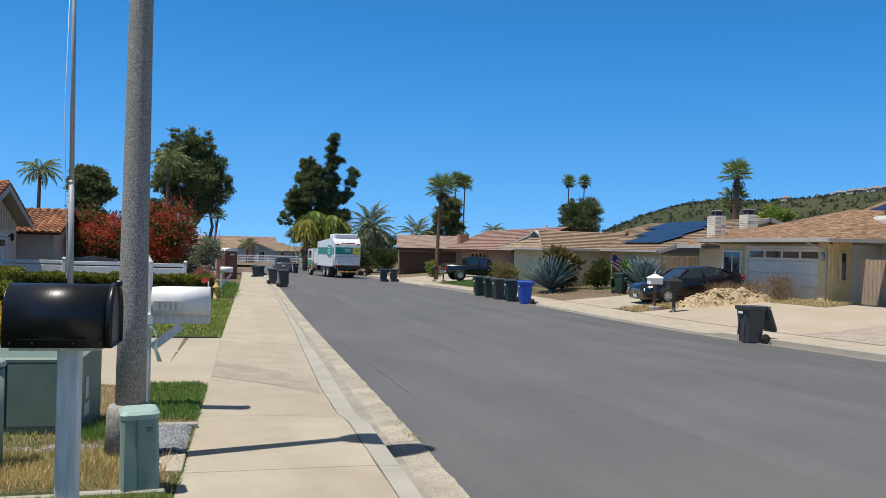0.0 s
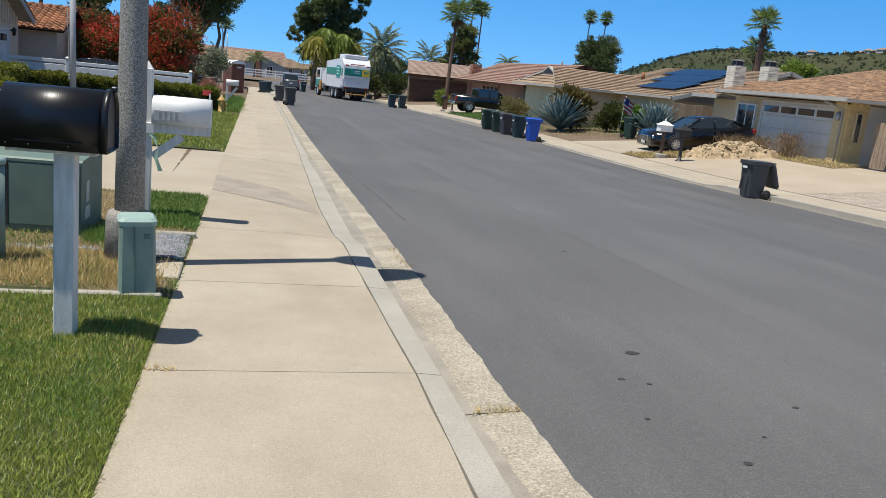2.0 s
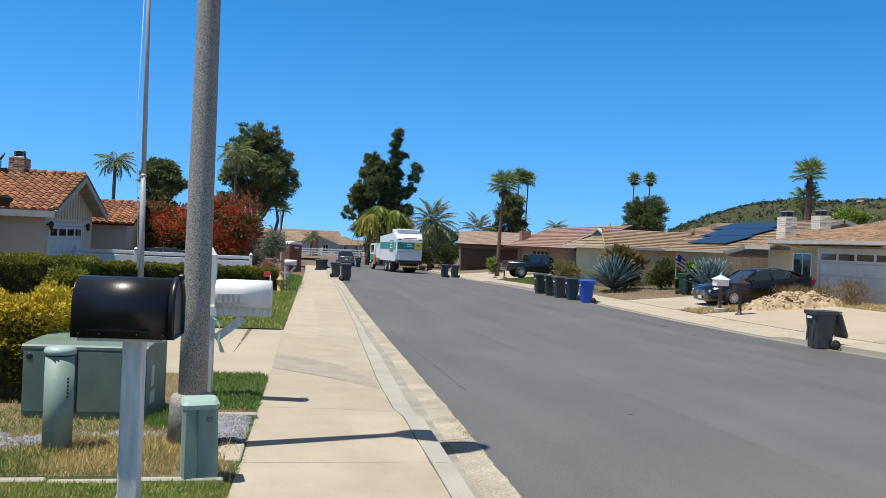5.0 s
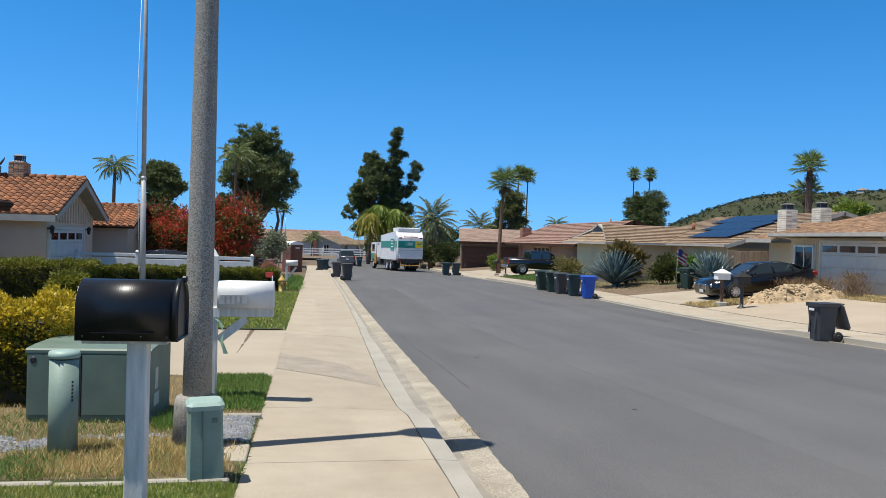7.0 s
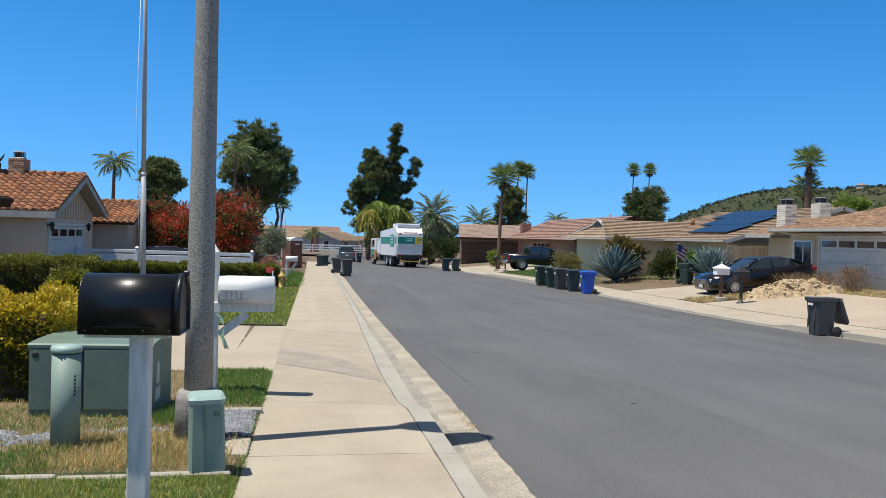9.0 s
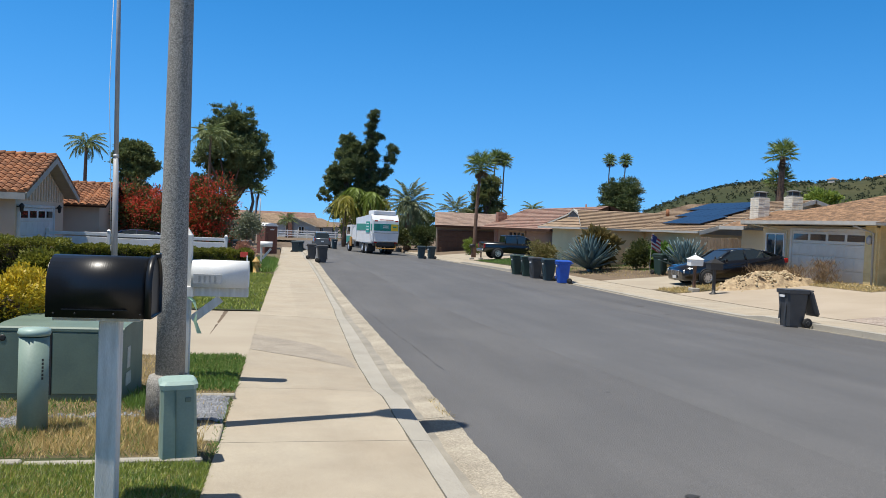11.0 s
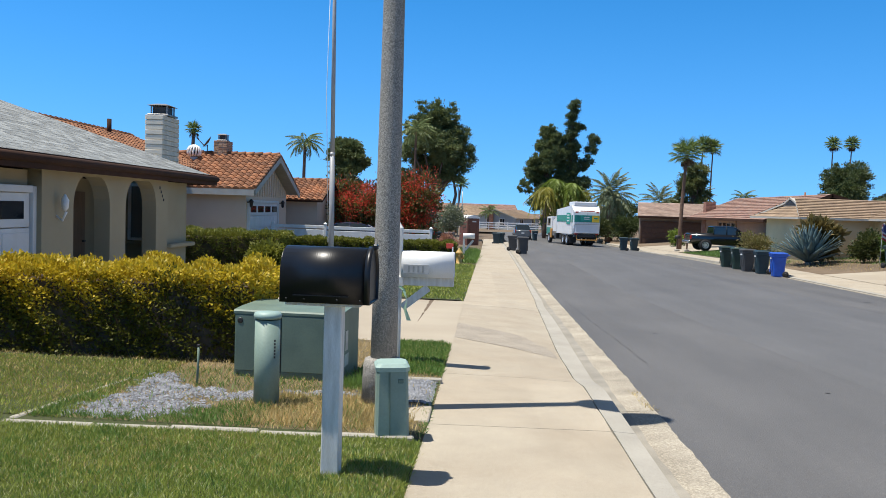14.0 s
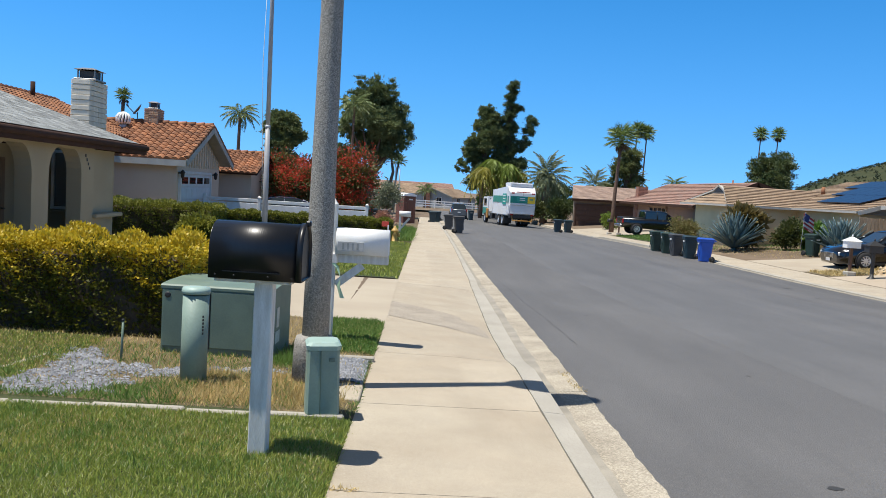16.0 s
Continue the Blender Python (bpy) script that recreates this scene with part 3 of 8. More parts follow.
lawn_sheet("lawn", -9.0, -0.40, -13.0, 5.945, TURF, "mown green lawn with thin patches")
lawn_sheet("verge", -9.0, -0.40, 5.95, 11.3, DRYTURF, "dry yellowed grass verge")
lawn_sheet("driveway", -6.7, -0.42, 11.31, 18.99, DRIVE, "pale concrete driveway", 0.0, lambda x, y: walk_z(y) + 0.004 + 0.012 * min(max(-x - 1, 0), 8))
lawn_sheet("lawn", -9.0, -0.40, 19.0, 34.6, TURF, "green lawn beyond the driveway")
lawn_sheet("lawn", -3.0, -0.43, 34.7, 60, DRYTURF, "dry grass strip beside the sidewalk")
lawn_sheet("driveway", 15.2, 22.0, 19.5, 29.0, PINKDRIVE, "wide pinkish concrete driveway", 0.01)
lawn_sheet("driveway", 15.2, 22.0, 31.0, 36.3, DRIVE, "pale concrete driveway under a parked car", 0.01)
lawn_sheet("driveway", 15.2, 24.0, 62.0, 76.0, DRIVE, "pale concrete driveway at the far house", 0.01)
lawn_sheet("lawn", 15.24, 22.0, 48.0, 61.5, TURF, "short green lawn by the far driveway", 0.01)
lawn_sheet("lawn", -9.0, -3.25, 5.95, 8.7, TURF, "green lawn before the hedge", 0.006)
lawn_sheet("gravel_bed", 15.2, 24.0, 6.0, 19.48, PALEGRAVEL, "pale stony gravel bed beside the wide driveway", 0.01)
# a long seam and fine cracks in the asphalt
def crack(x, y0, y1, w, wob):
    g = Geo()
    yy = span(y0, y1, 0.25)
    v, f = [], []
    for y in yy:
        xx = x + wob * (math.sin(y * 1.3 + x) + 0.6 * math.sin(y * 3.7) + 0.3 * math.sin(y * 9.1))
        ww = w * (0.6 + 0.4 * math.sin(y * 5.7))
        v += [(xx - ww / 2, y, road_z(xx, y) + 0.004), (xx + ww / 2, y, road_z(xx, y) + 0.004)]
    for i in range(len(yy) - 1):
        f.append((2 * i, 2 * i + 1, 2 * i + 3, 2 * i + 2))
    solo("road_crack", g.add(v, f), TAR, "fine dark crack in the asphalt", "crack", "structure")


crack(2.35, 11.0, 48.0, 0.008, 0.012)
crack(7.4, 10.0, 60.0, 0.008, 0.012)

# ---- buildings ----
def lerp(a, b, t):
    return Vector(a) + (Vector(b) - Vector(a)) * t


def slope(parent, e0, e1, r0, r1, material, style="flat", du=0.33, dv=0.3, deck=FASCIA_W, thick=0.09, butt=0.005):
    """One roof slope from the eave e0-e1 up to r0-r1: a deck below and laid courses on top."""
    e0, e1, r0, r1 = (Vector(p) for p in (e0, e1, r0, r1))
    n = (e1 - e0).cross(r0 + r1 - e0 - e1).normalized()
    if n.z < 0:
        n = -n
    d = n * -thick
    g = Geo()
    if (r1 - r0).length < 0.01:
        g.convex([e0, e1, r0, e0 + d, e1 + d, r0 + d], [(0, 1, 2), (3, 4, 5), (0, 1, 4, 3), (1, 2, 5, 4), (2, 0, 3, 5)])
    else:
        g.convex([e0, e1, r1, r0, e0 + d, e1 + d, r1 + d, r0 + d], [(0, 1, 2, 3), (4, 5, 6, 7), (0, 1, 5, 4), (1, 2, 6, 5), (2, 3, 7, 6), (3, 0, 4, 7)])
    part("roof_deck", g, deck, parent)
    along = (e1 - e0).normalized()
    up = (r0 - e0) - along * (r0 - e0).dot(along)
    ln = up.length
    up.normalize()
    rows = max(1, round(ln / dv))
    h = ln / rows
    g = Geo()
    for j in range(rows):
        ta, tb = j / rows, (j + 1) / rows
        a0 = (lerp(e0, r0, ta) - e0).dot(along)
        a1 = (lerp(e1, r1, ta) - e0).dot(along)
        b0 = (lerp(e0, r0, tb) - e0).dot(along)
        b1 = (lerp(e1, r1, tb) - e0).dot(along)
        k = math.floor(min(a0, b0) / du) - 1
        shift = 0.5 * du * (j % 2) if style == "flat" else 0.0
        while k * du + shift < max(a1, b1):
            u0, u1 = k * du + shift + 0.004, (k + 1) * du + shift - 0.004
            k += 1
            la, ra = max(u0, a0), min(u1, a1)
            lb, rb = max(u0, b0), min(u1, b1)
            if ra - la < 0.01 and rb - lb < 0.01:
                continue
            if ra < la:
                la = ra = (la + ra) / 2 if ra > la - du else la
            if rb < lb:
                lb = rb = min(max(lb, b0), b1)
            lift = random.uniform(0.0, 0.006)
            p = lambda u, v, w: e0 + along * u + up * v + n * w
            v0, v1 = j * h - 0.02, (j + 1) * h + 0.01
            if style == "flat":
                t = (butt if dv < 0.2 else 0.05) + lift * (0.5 if dv < 0.2 else 1)
                g.add([p(la, v0, t), p(ra, v0, t), p(rb, v1, 0.004), p(lb, v1, 0.004), p(la, v0, 0.0), p(ra, v0, 0.0)], [(0, 1, 2, 3), (4, 5, 1, 0)])
            else:
                m = 5
                ring0, ring1 = [], []
                for q in range(m + 1):
                    s = q / m
                    c = math.sin(math.pi * s) * du * 0.30
                    ring0.append(p(la + (ra - la) * s, v0, 0.03 + lift + c))
                    ring1.append(p(lb + (rb - lb) * s, v1, 0.004 + c * 0.9))
                base = [p(la, v0, 0), p(ra, v0, 0)]
                v = ring0 + ring1 + base
                f = [(q, q + 1, m + 2 + q, m + 1 + q) for q in range(m)]
                f.append(tuple([2 * m + 2, 2 * m + 3] + list(range(m, -1, -1))))
                g.add(v, f, False)
    part("roof_covering", g, material, parent, kind="stuff")


def ridge_caps(parent, a, b, material, r=0.13, step=0.38):
    a, b = Vector(a), Vector(b)
    n = max(1, round((b - a).length / step))
    g = Geo()
    for i in range(n):
        p, q = lerp(a, b, i / n), lerp(a, b, (i + 1.08) / n)
        g.tube([p + Vector((0, 0, -r * 0.25)), q + Vector((0, 0, -r * 0.45))], [r, r * 0.85], 8)
    part("ridge_cap", g, material, parent, kind="stuff")


def plank_line(g, a, b, w, h, down=True):
    """A board from a to b, w thick and h high, hung below the line."""
    a, b = Vector(a), Vector(b)
    d = (b - a)
    ln = d.length
    d.normalize()
    side = d.cross(Vector((0, 0, 1))).normalized()
    upv = side.cross(d)
    o = -upv * h if down else Vector()
    vs = []
    for p in (a, b):
        for s in (-w / 2, w / 2):
            for k in (0, h):
                vs.append(p + side * s + o + upv * k)
    g.convex(vs, [(0, 1, 3, 2), (4, 5, 7, 6), (0, 1, 5, 4), (2, 3, 7, 6), (0, 2, 6, 4), (1, 3, 7, 5)])
    return g


def window(parent, c, w, h, face, frame_mat=None, mullions=1, name="window", pane_mat=None):
    """A framed window; face is its outward normal, x or y signed ('-x', '+y')."""
    frame_mat = frame_mat or WHITE
    ax = face[1]
    sg = 1 if face[0] == "+" else -1
    S = (lambda a, d, z: (d, a, z)) if ax == "x" else (lambda a, d, z: (a, d, z))
    c = Vector(c)

    def bx(g, a, d, z, wa, wd, wz):
        g.box(c + Vector(S(a, d * sg, z)), S(wa, wd, wz), None, 0.006)

    g = Geo()
    for a in (-w / 2, w / 2):
        bx(g, a, 0.02, 0, 0.06, 0.09, h + 0.06)
    for z in (-h / 2, h / 2):
        bx(g, 0, 0.02, z, w - 0.06, 0.085, 0.06)
    for i in range(mullions):
        bx(g, -w / 2 + w * (i + 1) / (mullions + 1), 0.012, 0, 0.04, 0.06, h - 0.06)
    ob = part(name, g, frame_mat, parent)
    n = mullions + 1
    for i in range(n):
        g = Geo()
        bx(g, -w / 2 + w * (i + 0.5) / n, 0.004, 0, w / n - 0.05, 0.02, h - 0.06)
        part("pane", g, pane_mat or GLASS, ob, "reflecting window glass")
    return ob


def garage_door(parent, c, w, h, face, material, rows=4, cols=8, lites=4, lite_w=0.8):
    """A sectional door: frame, raised panels, a row of panes in the top section. c: middle of the foot."""
    ax, sg = face[1], (1 if face[0] == "+" else -1)
    S = (lambda a, d, z: (d, a, z)) if ax == "x" else (lambda a, d, z: (a, d, z))
    c = Vector(c)

    def bx(g, a, d, z, wa, wd, wz, ch=0.008):
        g.box(c + Vector(S(a, d * sg, z)), S(wa, wd, wz), None, ch)

    g = Geo()
    sec = h / rows
    for r in range(rows):
        bx(g, 0, 0.0, sec * (r + 0.5), w, 0.05, sec - 0.012)
        top = lites and r == rows - 1
        if not top:
            for k in range(cols):
                bx(g, -w / 2 + w * (k + 0.5) / cols, 0.026, sec * (r + 0.5), w / cols - 0.12, 0.02, sec - 0.14, 0.009)
    door = part("garage_door", g, material, parent)
    for k in range(lites):
        g = Geo()
        bx(g, -w / 2 + w * (k + 0.5) / lites, 0.03, h - sec / 2, lite_w, 0.012, sec * 0.5, 0.003)
        part("pane", g, GLASS, door, "dark glass pane")
    g = Geo()
    for a in (-w / 2 - 0.06, w / 2 + 0.06):
        bx(g, a, 0.02, h / 2 + 0.05, 0.11, 0.12, h + 0.1)
    bx(g, 0, 0.02, h + 0.055, w + 0.01, 0.118, 0.11)
    part("door_frame", g, material, parent)


def brick_stack(parent, c, sx, sy, h, bw, bh, material, name="brick"):
    """Courses of single bricks round a core, on one shared mesh."""
    core = Geo().box((c[0], c[1], c[2] + h / 2), (sx - 0.05, sy - 0.05, h - 0.02))
    part("core", core, BLOCK if material == BLOCK else surface("mortar", (0.45, 0.42, 0.37), None, 0.95, 4, 60, 0.3) if "mortar" not in bpy.data.materials else bpy.data.materials["mortar"], parent)
    rows = round(h / bh)
    bh = h / rows
    nx, ny = max(1, round(sx / bw)), max(1, round(sy / bw))
    joint = 0.003 if material == BLOCK else 0.012
    mx = Geo().box((0, 0, 0), (sx / nx - joint, 0.06, bh - 0.014), None, 0.006).mesh(name, material)
    my = Geo().box((0, 0, 0), (0.06, sy / ny - joint, bh - 0.014), None, 0.006).mesh(name, material)
    for r in range(rows):
        z = c[2] + bh * (r + 0.5)
        for s in (-1, 1):
            for k in range(nx):
                part(name, mx, None, parent, at=pose(c[0] - sx / 2 + sx * (k + 0.5) / nx, c[1] + s * (sy / 2 - 0.028 + random.uniform(0, 0.018)), z))
            for k in range(ny):
                part(name, my, None, parent, at=pose(c[0] + s * (sx / 2 - 0.028 + random.uniform(0, 0.008)), c[1] - sy / 2 + sy * (k + 0.5) / ny, z))


def flue_cap(parent, c, sx, sy):
    """A spark-arrester: mortar bed, dark mesh cage on corner posts, thin overhanging plate."""
    x, y, z = c
    part("mortar_bed", Geo().box((x, y, z + 0.025), (sx * 0.9, sy * 0.9, 0.05), None, 0.01), GALV, parent)
    part("cage", Geo().box((x, y, z + 0.15), (sx * 0.58, sy * 0.58, 0.2), None, 0.004), DARKMETAL, parent, "dark mesh cage")
    for a in (-1, 1):
        for b in (-1, 1):
            part("corner_post", Geo().box((x + a * sx * 0.33, y + b * sy * 0.33, z + 0.16), (0.03, 0.03, 0.23)), GALV, parent)
    part("cap_plate", Geo().convex([(x + a * sx * 0.46, y + b * sy * 0.46, z + 0.27) for a, b in ((-1, -1), (1, -1), (1, 1), (-1, 1))] + [(x + a * sx * 0.2, y + b * sy * 0.2, z + 0.33) for a, b in ((-1, -1), (1, -1), (1, 1), (-1, 1))], [(0, 1, 2, 3), (4, 5, 6, 7), (0, 1, 5, 4), (1, 2, 6, 5), (2, 3, 7, 6), (3, 0, 4, 7)]), GALV, parent, "grey metal flue cap")


# --- near house with arches
AX, AZ = -6.8, -0.36
house = thing("house", "cream stucco house with chamfered arches and grey shingle roof", "house")
front, back = AX, AX - 0.3
# piers, lintels with rounded haunches
for y0, y1 in ((12.3, 13.3), (14.66, 15.33), (16.82, 17.46)):
    part("pier", Geo().box(((front + back) / 2, (y0 + y1) / 2, AZ + 1.1), (0.3, y1 - y0, 2.82)), STUCCO, house)
for y0, y1 in ((13.3, 14.66), (15.33, 16.82)):
    part("lintel", Geo().box(((front + back) / 2, (y0 + y1) / 2, AZ + 2.39), (0.3, y1 - y0, 0.24)), STUCCO, house)
    for ya, sg in ((y0, 1), (y1, -1)):
        arc = [(ya + sg * 0.46 * (1 - math.cos(radians(90 * k / 6))), AZ + 1.74 + 0.54 * math.sin(radians(90 * k / 6))) for k in range(7)]
        for (p, q), (r, s) in zip(arc, arc[1:]):
            part("haunch", Geo().prism([(p, q), (r, s), (r, AZ + 2.29), (p, AZ + 2.29)], "x", back + 0.001, front - 0.001), STUCCO, house)
g = Geo()
g.box((front - 0.19, 18.2, AZ + 1.0), (0.14, 1.46, 2.62))
g.box((front - 1.1, 18.37, AZ + 1.0), (1.68, 1.12, 2.6))
g.box((AX - 4.0, 15.6, AZ + 1.0), (5.0, 7.0, 2.6))
g.box((AX - 3.3, 7.6, AZ + 1.0), (6.2, 9.3, 2.6))
part("wall", g, STUCCO, house)
part("porch_slab", Geo().box((front - 0.65, 15.2, AZ - 0.12), (1.6, 5.8, 0.3), None, 0.02), DRIVE, house, "concrete porch slab")
part("ledge", Geo().box((front - 0.02, 18.2, AZ + 0.9), (0.24, 1.52, 0.09), None, 0.02), STUCCO, house, "moulded stucco ledge")
garage_door(house, (front - 0.16, 9.8, AZ - 0.2), 4.8, 2.15, "+x", GARAGE_W, 4, 6, 4, 0.85)
door = part("front_door", Geo().box((AX - 1.48, 16.2, AZ + 1.0), (0.06, 0.95, 2.05), None, 0.01), surface("brown_front_door", (0.20, 0.14, 0.09), None, 0.5, 3, 30, 0.2, stretch=(5, 5, 1)), house, "dark brown front door")
part("door_handle", Geo().tube([(AX - 1.45, 16.55, AZ + 1.0), (AX - 1.39, 16.55, AZ + 1.0), (AX - 1.39, 16.45, AZ + 1.0)], 0.018, 8), DARKMETAL, door, "dark door handle")
window(house, (-7.61, 17.79, 1.26), 0.33, 1.2, "-y", WHITE, 0, pane_mat=PALEGLASS)
part("window_board", Geo().box((-7.66, 17.76, 0.585), (0.6, 0.14, 0.07), None, 0.01), STUCCO, house, "stucco window board")
# wall lantern by the garage
lan = part("lantern", Geo().lathe([(0.02, 0), (0.055, 0.04), (0.065, 0.17), (0.035, 0.22), (0.01, 0.27)], 8, (front + 0.14, 12.75, AZ + 1.68)), WHITE, house, "white wall lantern")
part("bracket", Geo().tube([(front - 0.02, 12.75, AZ + 1.6), (front + 0.1, 12.75, AZ + 1.52), (front + 0.16, 12.75, AZ + 1.66)], 0.02, 8), WHITE, lan)
# house number as plain bars
for k in range(4):
    part("number_bar", Geo().box((front + 0.008, 17.0 + 0.07 * k, 1.80 - 0.085 * k), (0.012, 0.035, 0.06)), DARKMETAL, house, "small dark bar")
# hip roof
EZ, RX, RZ = 2.15, -13.0, 4.75
e = [(-6.5, 3.0, EZ), (-6.5, 19.75, EZ), (-19.8, 19.75, EZ), (-19.8, 3.0, EZ)]
r = [(RX, 9.6, RZ), (RX, 12.8, RZ)]
slope(house, e[0], e[1], r[0], r[1], SHINGLE_G, "flat", 0.3, 0.145, FASCIA_B)
slope(house, e[1], e[2], r[1], r[1], SHINGLE_G, "flat", 0.3, 0.145, FASCIA_B)
g = Geo()
plank_line(g, (-6.49, 3.0, EZ + 0.03), (-6.49, 19.77, EZ + 0.03), 0.05, 0.24)
plank_line(g, (-6.49, 19.75, EZ + 0.028), (-19.8, 19.75, EZ + 0.028), 0.05, 0.238)
part("fascia", g, FASCIA_B, house, "dark brown fascia board")
part("soffit", Geo().box((-7.05, 11.35, EZ - 0.17), (1.06, 16.7, 0.03)), FASCIA_B, house)
g = Geo().tube([(-6.46, 3.0, EZ - 0.06), (-6.46, 19.75, EZ - 0.06)], 0.07, 8)
part("gutter", g, FASCIA_B, house, "dark brown gutter")
chim = thing("chimney", "white painted block chimney beside the grey roof", "chimney", pose(0, 0, 0))
brick_stack(chim, (-8.37, 21.1, -0.7), 0.46, 1.12, 4.42, 0.5, 0.125, BLOCK, "block")
flue_cap(chim, (-8.37, 21.1, 3.72), 0.62, 0.75)

# --- gabled garage house with clay tiles
BZ = -0.62
house = thing("house", "tan stucco house with a gabled garage and clay tile roof", "house", pose(-0.26, 0, 0.08))
part("wall", Geo().prism([(32.75, BZ), (39.7, BZ), (39.7, 2.05), (36.25, 3.35), (32.75, 2.05)], "x", -20, -9.2), STUCCO_B, house)
for k in range(16):
    y = 33.2 + k * 0.4
    top = 3.28 - abs(y - 36.25) * 0.38
    part("batten", Geo().box((-9.175, y, (1.75 + top) / 2), (0.05, 0.06, top - 1.75), None, 0.005), STUCCO_B, house)
garage_door(house, (-9.16, 35.4, BZ - 0.05), 4.7, 2.15, "+x", GARAGE_W, 4, 6, 4, 0.9)
for y in (32.9, 38.3):
    part("lantern", Geo().lathe([(0.02, 0), (0.065, 0.05), (0.08, 0.22), (0.11, 0.25), (0.02, 0.36)], 6, (-9.02, y, 1.28)).box((-9.12, y, 1.5), (0.2, 0.04, 0.05)), DARKMETAL, house, "dark wall lantern")
slope(house, (-8.7, 32.2, 2.02), (-20.6, 32.2, 2.02), (-8.7, 36.25, 3.58), (-20.6, 36.25, 3.58), CLAY, "barrel", 0.3, 0.36)
slope(house, (-20.6, 40.3, 2.02), (-8.7, 40.3, 2.02), (-20.6, 36.25, 3.58), (-8.7, 36.25, 3.58), CLAY, "barrel", 0.3, 0.36)
ridge_caps(house, (-8.7, 36.25, 3.68), (-20.6, 36.25, 3.68), CLAY)
ridge_caps(house, (-8.72, 32.2, 2.12), (-8.72, 36.25, 3.68), CLAY, 0.1)
ridge_caps(house, (-8.72, 40.3, 2.12), (-8.72, 36.25, 3.68), CLAY, 0.1)
g = Geo()
plank_line(g, (-8.68, 32.15, 2.02), (-8.68, 36.25, 3.58), 0.06, 0.24)
plank_line(g, (-8.68, 40.35, 2.02), (-8.68, 36.25, 3.58), 0.058, 0.238)
plank_line(g, (-8.7, 32.14, 2.0), (-20.6, 32.14, 2.0), 0.05, 0.24)
part("fascia", g, FASCIA_W, house, "white fascia board")
part("extension_wall", Geo().prism([(41.4, BZ - 0.2), (46.8, BZ - 0.2), (46.8, 1.7), (44.1, 2.5), (41.4, 1.7)], "x", -16, -8.0), STUCCO_B, house)
slope(house, (-7.6, 40.8, 1.7), (-16.5, 40.8, 1.7), (-7.6, 44.1, 2.78), (-16.5, 44.1, 2.78), CLAY, "barrel", 0.3, 0.36, FASCIA_B)
slope(house, (-16.5, 47.4, 1.7), (-7.6, 47.4, 1.7), (-16.5, 44.1, 2.78), (-7.6, 44.1, 2.78), CLAY, "barrel", 0.3, 0.36, FASCIA_B)
ridge_caps(house, (-7.6, 44.1, 2.86), (-16.5, 44.1, 2.86), CLAY)
part("back_wall", Geo().box((-16.0, 26.5, 0.6), (7.0, 7.0, 3.0)), STUCCO_B, house)
slope(house, (-11.6, 23.4, 2.8), (-11.6, 36.2, 2.8), (-15.6, 23.4, 4.3), (-15.6, 36.6, 4.3), CLAY, "barrel", 0.3, 0.36)
ridge_caps(house, (-15.6, 23.4, 4.38), (-15.6, 36.6, 4.38), CLAY)
part("vent_pipe", Geo().cyl((-15.2, 33.4, 4.0), (-15.2, 33.4, 4.78), 0.09), FASCIA_B, house, "brown vent pipe")
chim = thing("chimney", "tan brick chimney on the clay tile ridge", "chimney")
brick_stack(chim, (-11.62, 36.5, 3.3), 0.6, 0.85, 1.0, 0.21, 0.075, TANBRICK)
flue_cap(chim, (-11.62, 36.5, 4.3), 0.5, 0.5)
vent = thing("roof_vent", "white spinning turbine vent on the clay tile roof", "roof vent")
vx, vy, vz = -12.6, 35.5, 3.74
part("pipe", Geo().cyl((vx, vy, vz - 0.5), (vx, vy, vz - 0.16), 0.16), STEEL, vent)
part("core", Geo().lathe([(0.05, -0.2), (0.2, -0.14), (0.235, 0.0), (0.2, 0.14), (0.05, 0.22)], 14, (vx, vy, vz)), DARKMETAL, vent, "dark inside of the vent")
for k in range(14):
    a = 2 * math.pi * k / 14
    g = Geo().tube([(vx + r * math.cos(a + tw), vy + r * math.sin(a + tw), vz + h) for r, h, tw in ((0.2, -0.2, -0.15), (0.28, -0.08, -0.05), (0.28, 0.08, 0.05), (0.2, 0.2, 0.15), (0.04, 0.27, 0.2))], 0.042, 5)
    part("vane", g, WHITE, vent)
dish = thing("satellite_dish", "small dark grey satellite dish on the roof ridge", "dish")
dx, dy, dz = -12.25, 36.2, 4.22
part("reflector", Geo().lathe([(0.02, -0.05), (0.2, -0.02), (0.3, 0.03), (0.305, 0.037), (0.2, -0.005), (0.02, -0.035)], 18, (dx, dy, dz), pose(0, 0, 0, 20, -52, 0)), DARKMETAL, dish)
part("arm", Geo().tube([(dx, dy, 3.6), (dx, dy, 4.1), (dx - 0.1, dy, 4.02), (dx - 0.44, dy, 4.36)], 0.022, 8), DARKMETAL, dish)
part("receiver", Geo().box((dx - 0.45, dy, 4.38), (0.07, 0.06, 0.11), pose(0, 0, 0, 0, -45, 0), 0.01), DARKMETAL, dish)

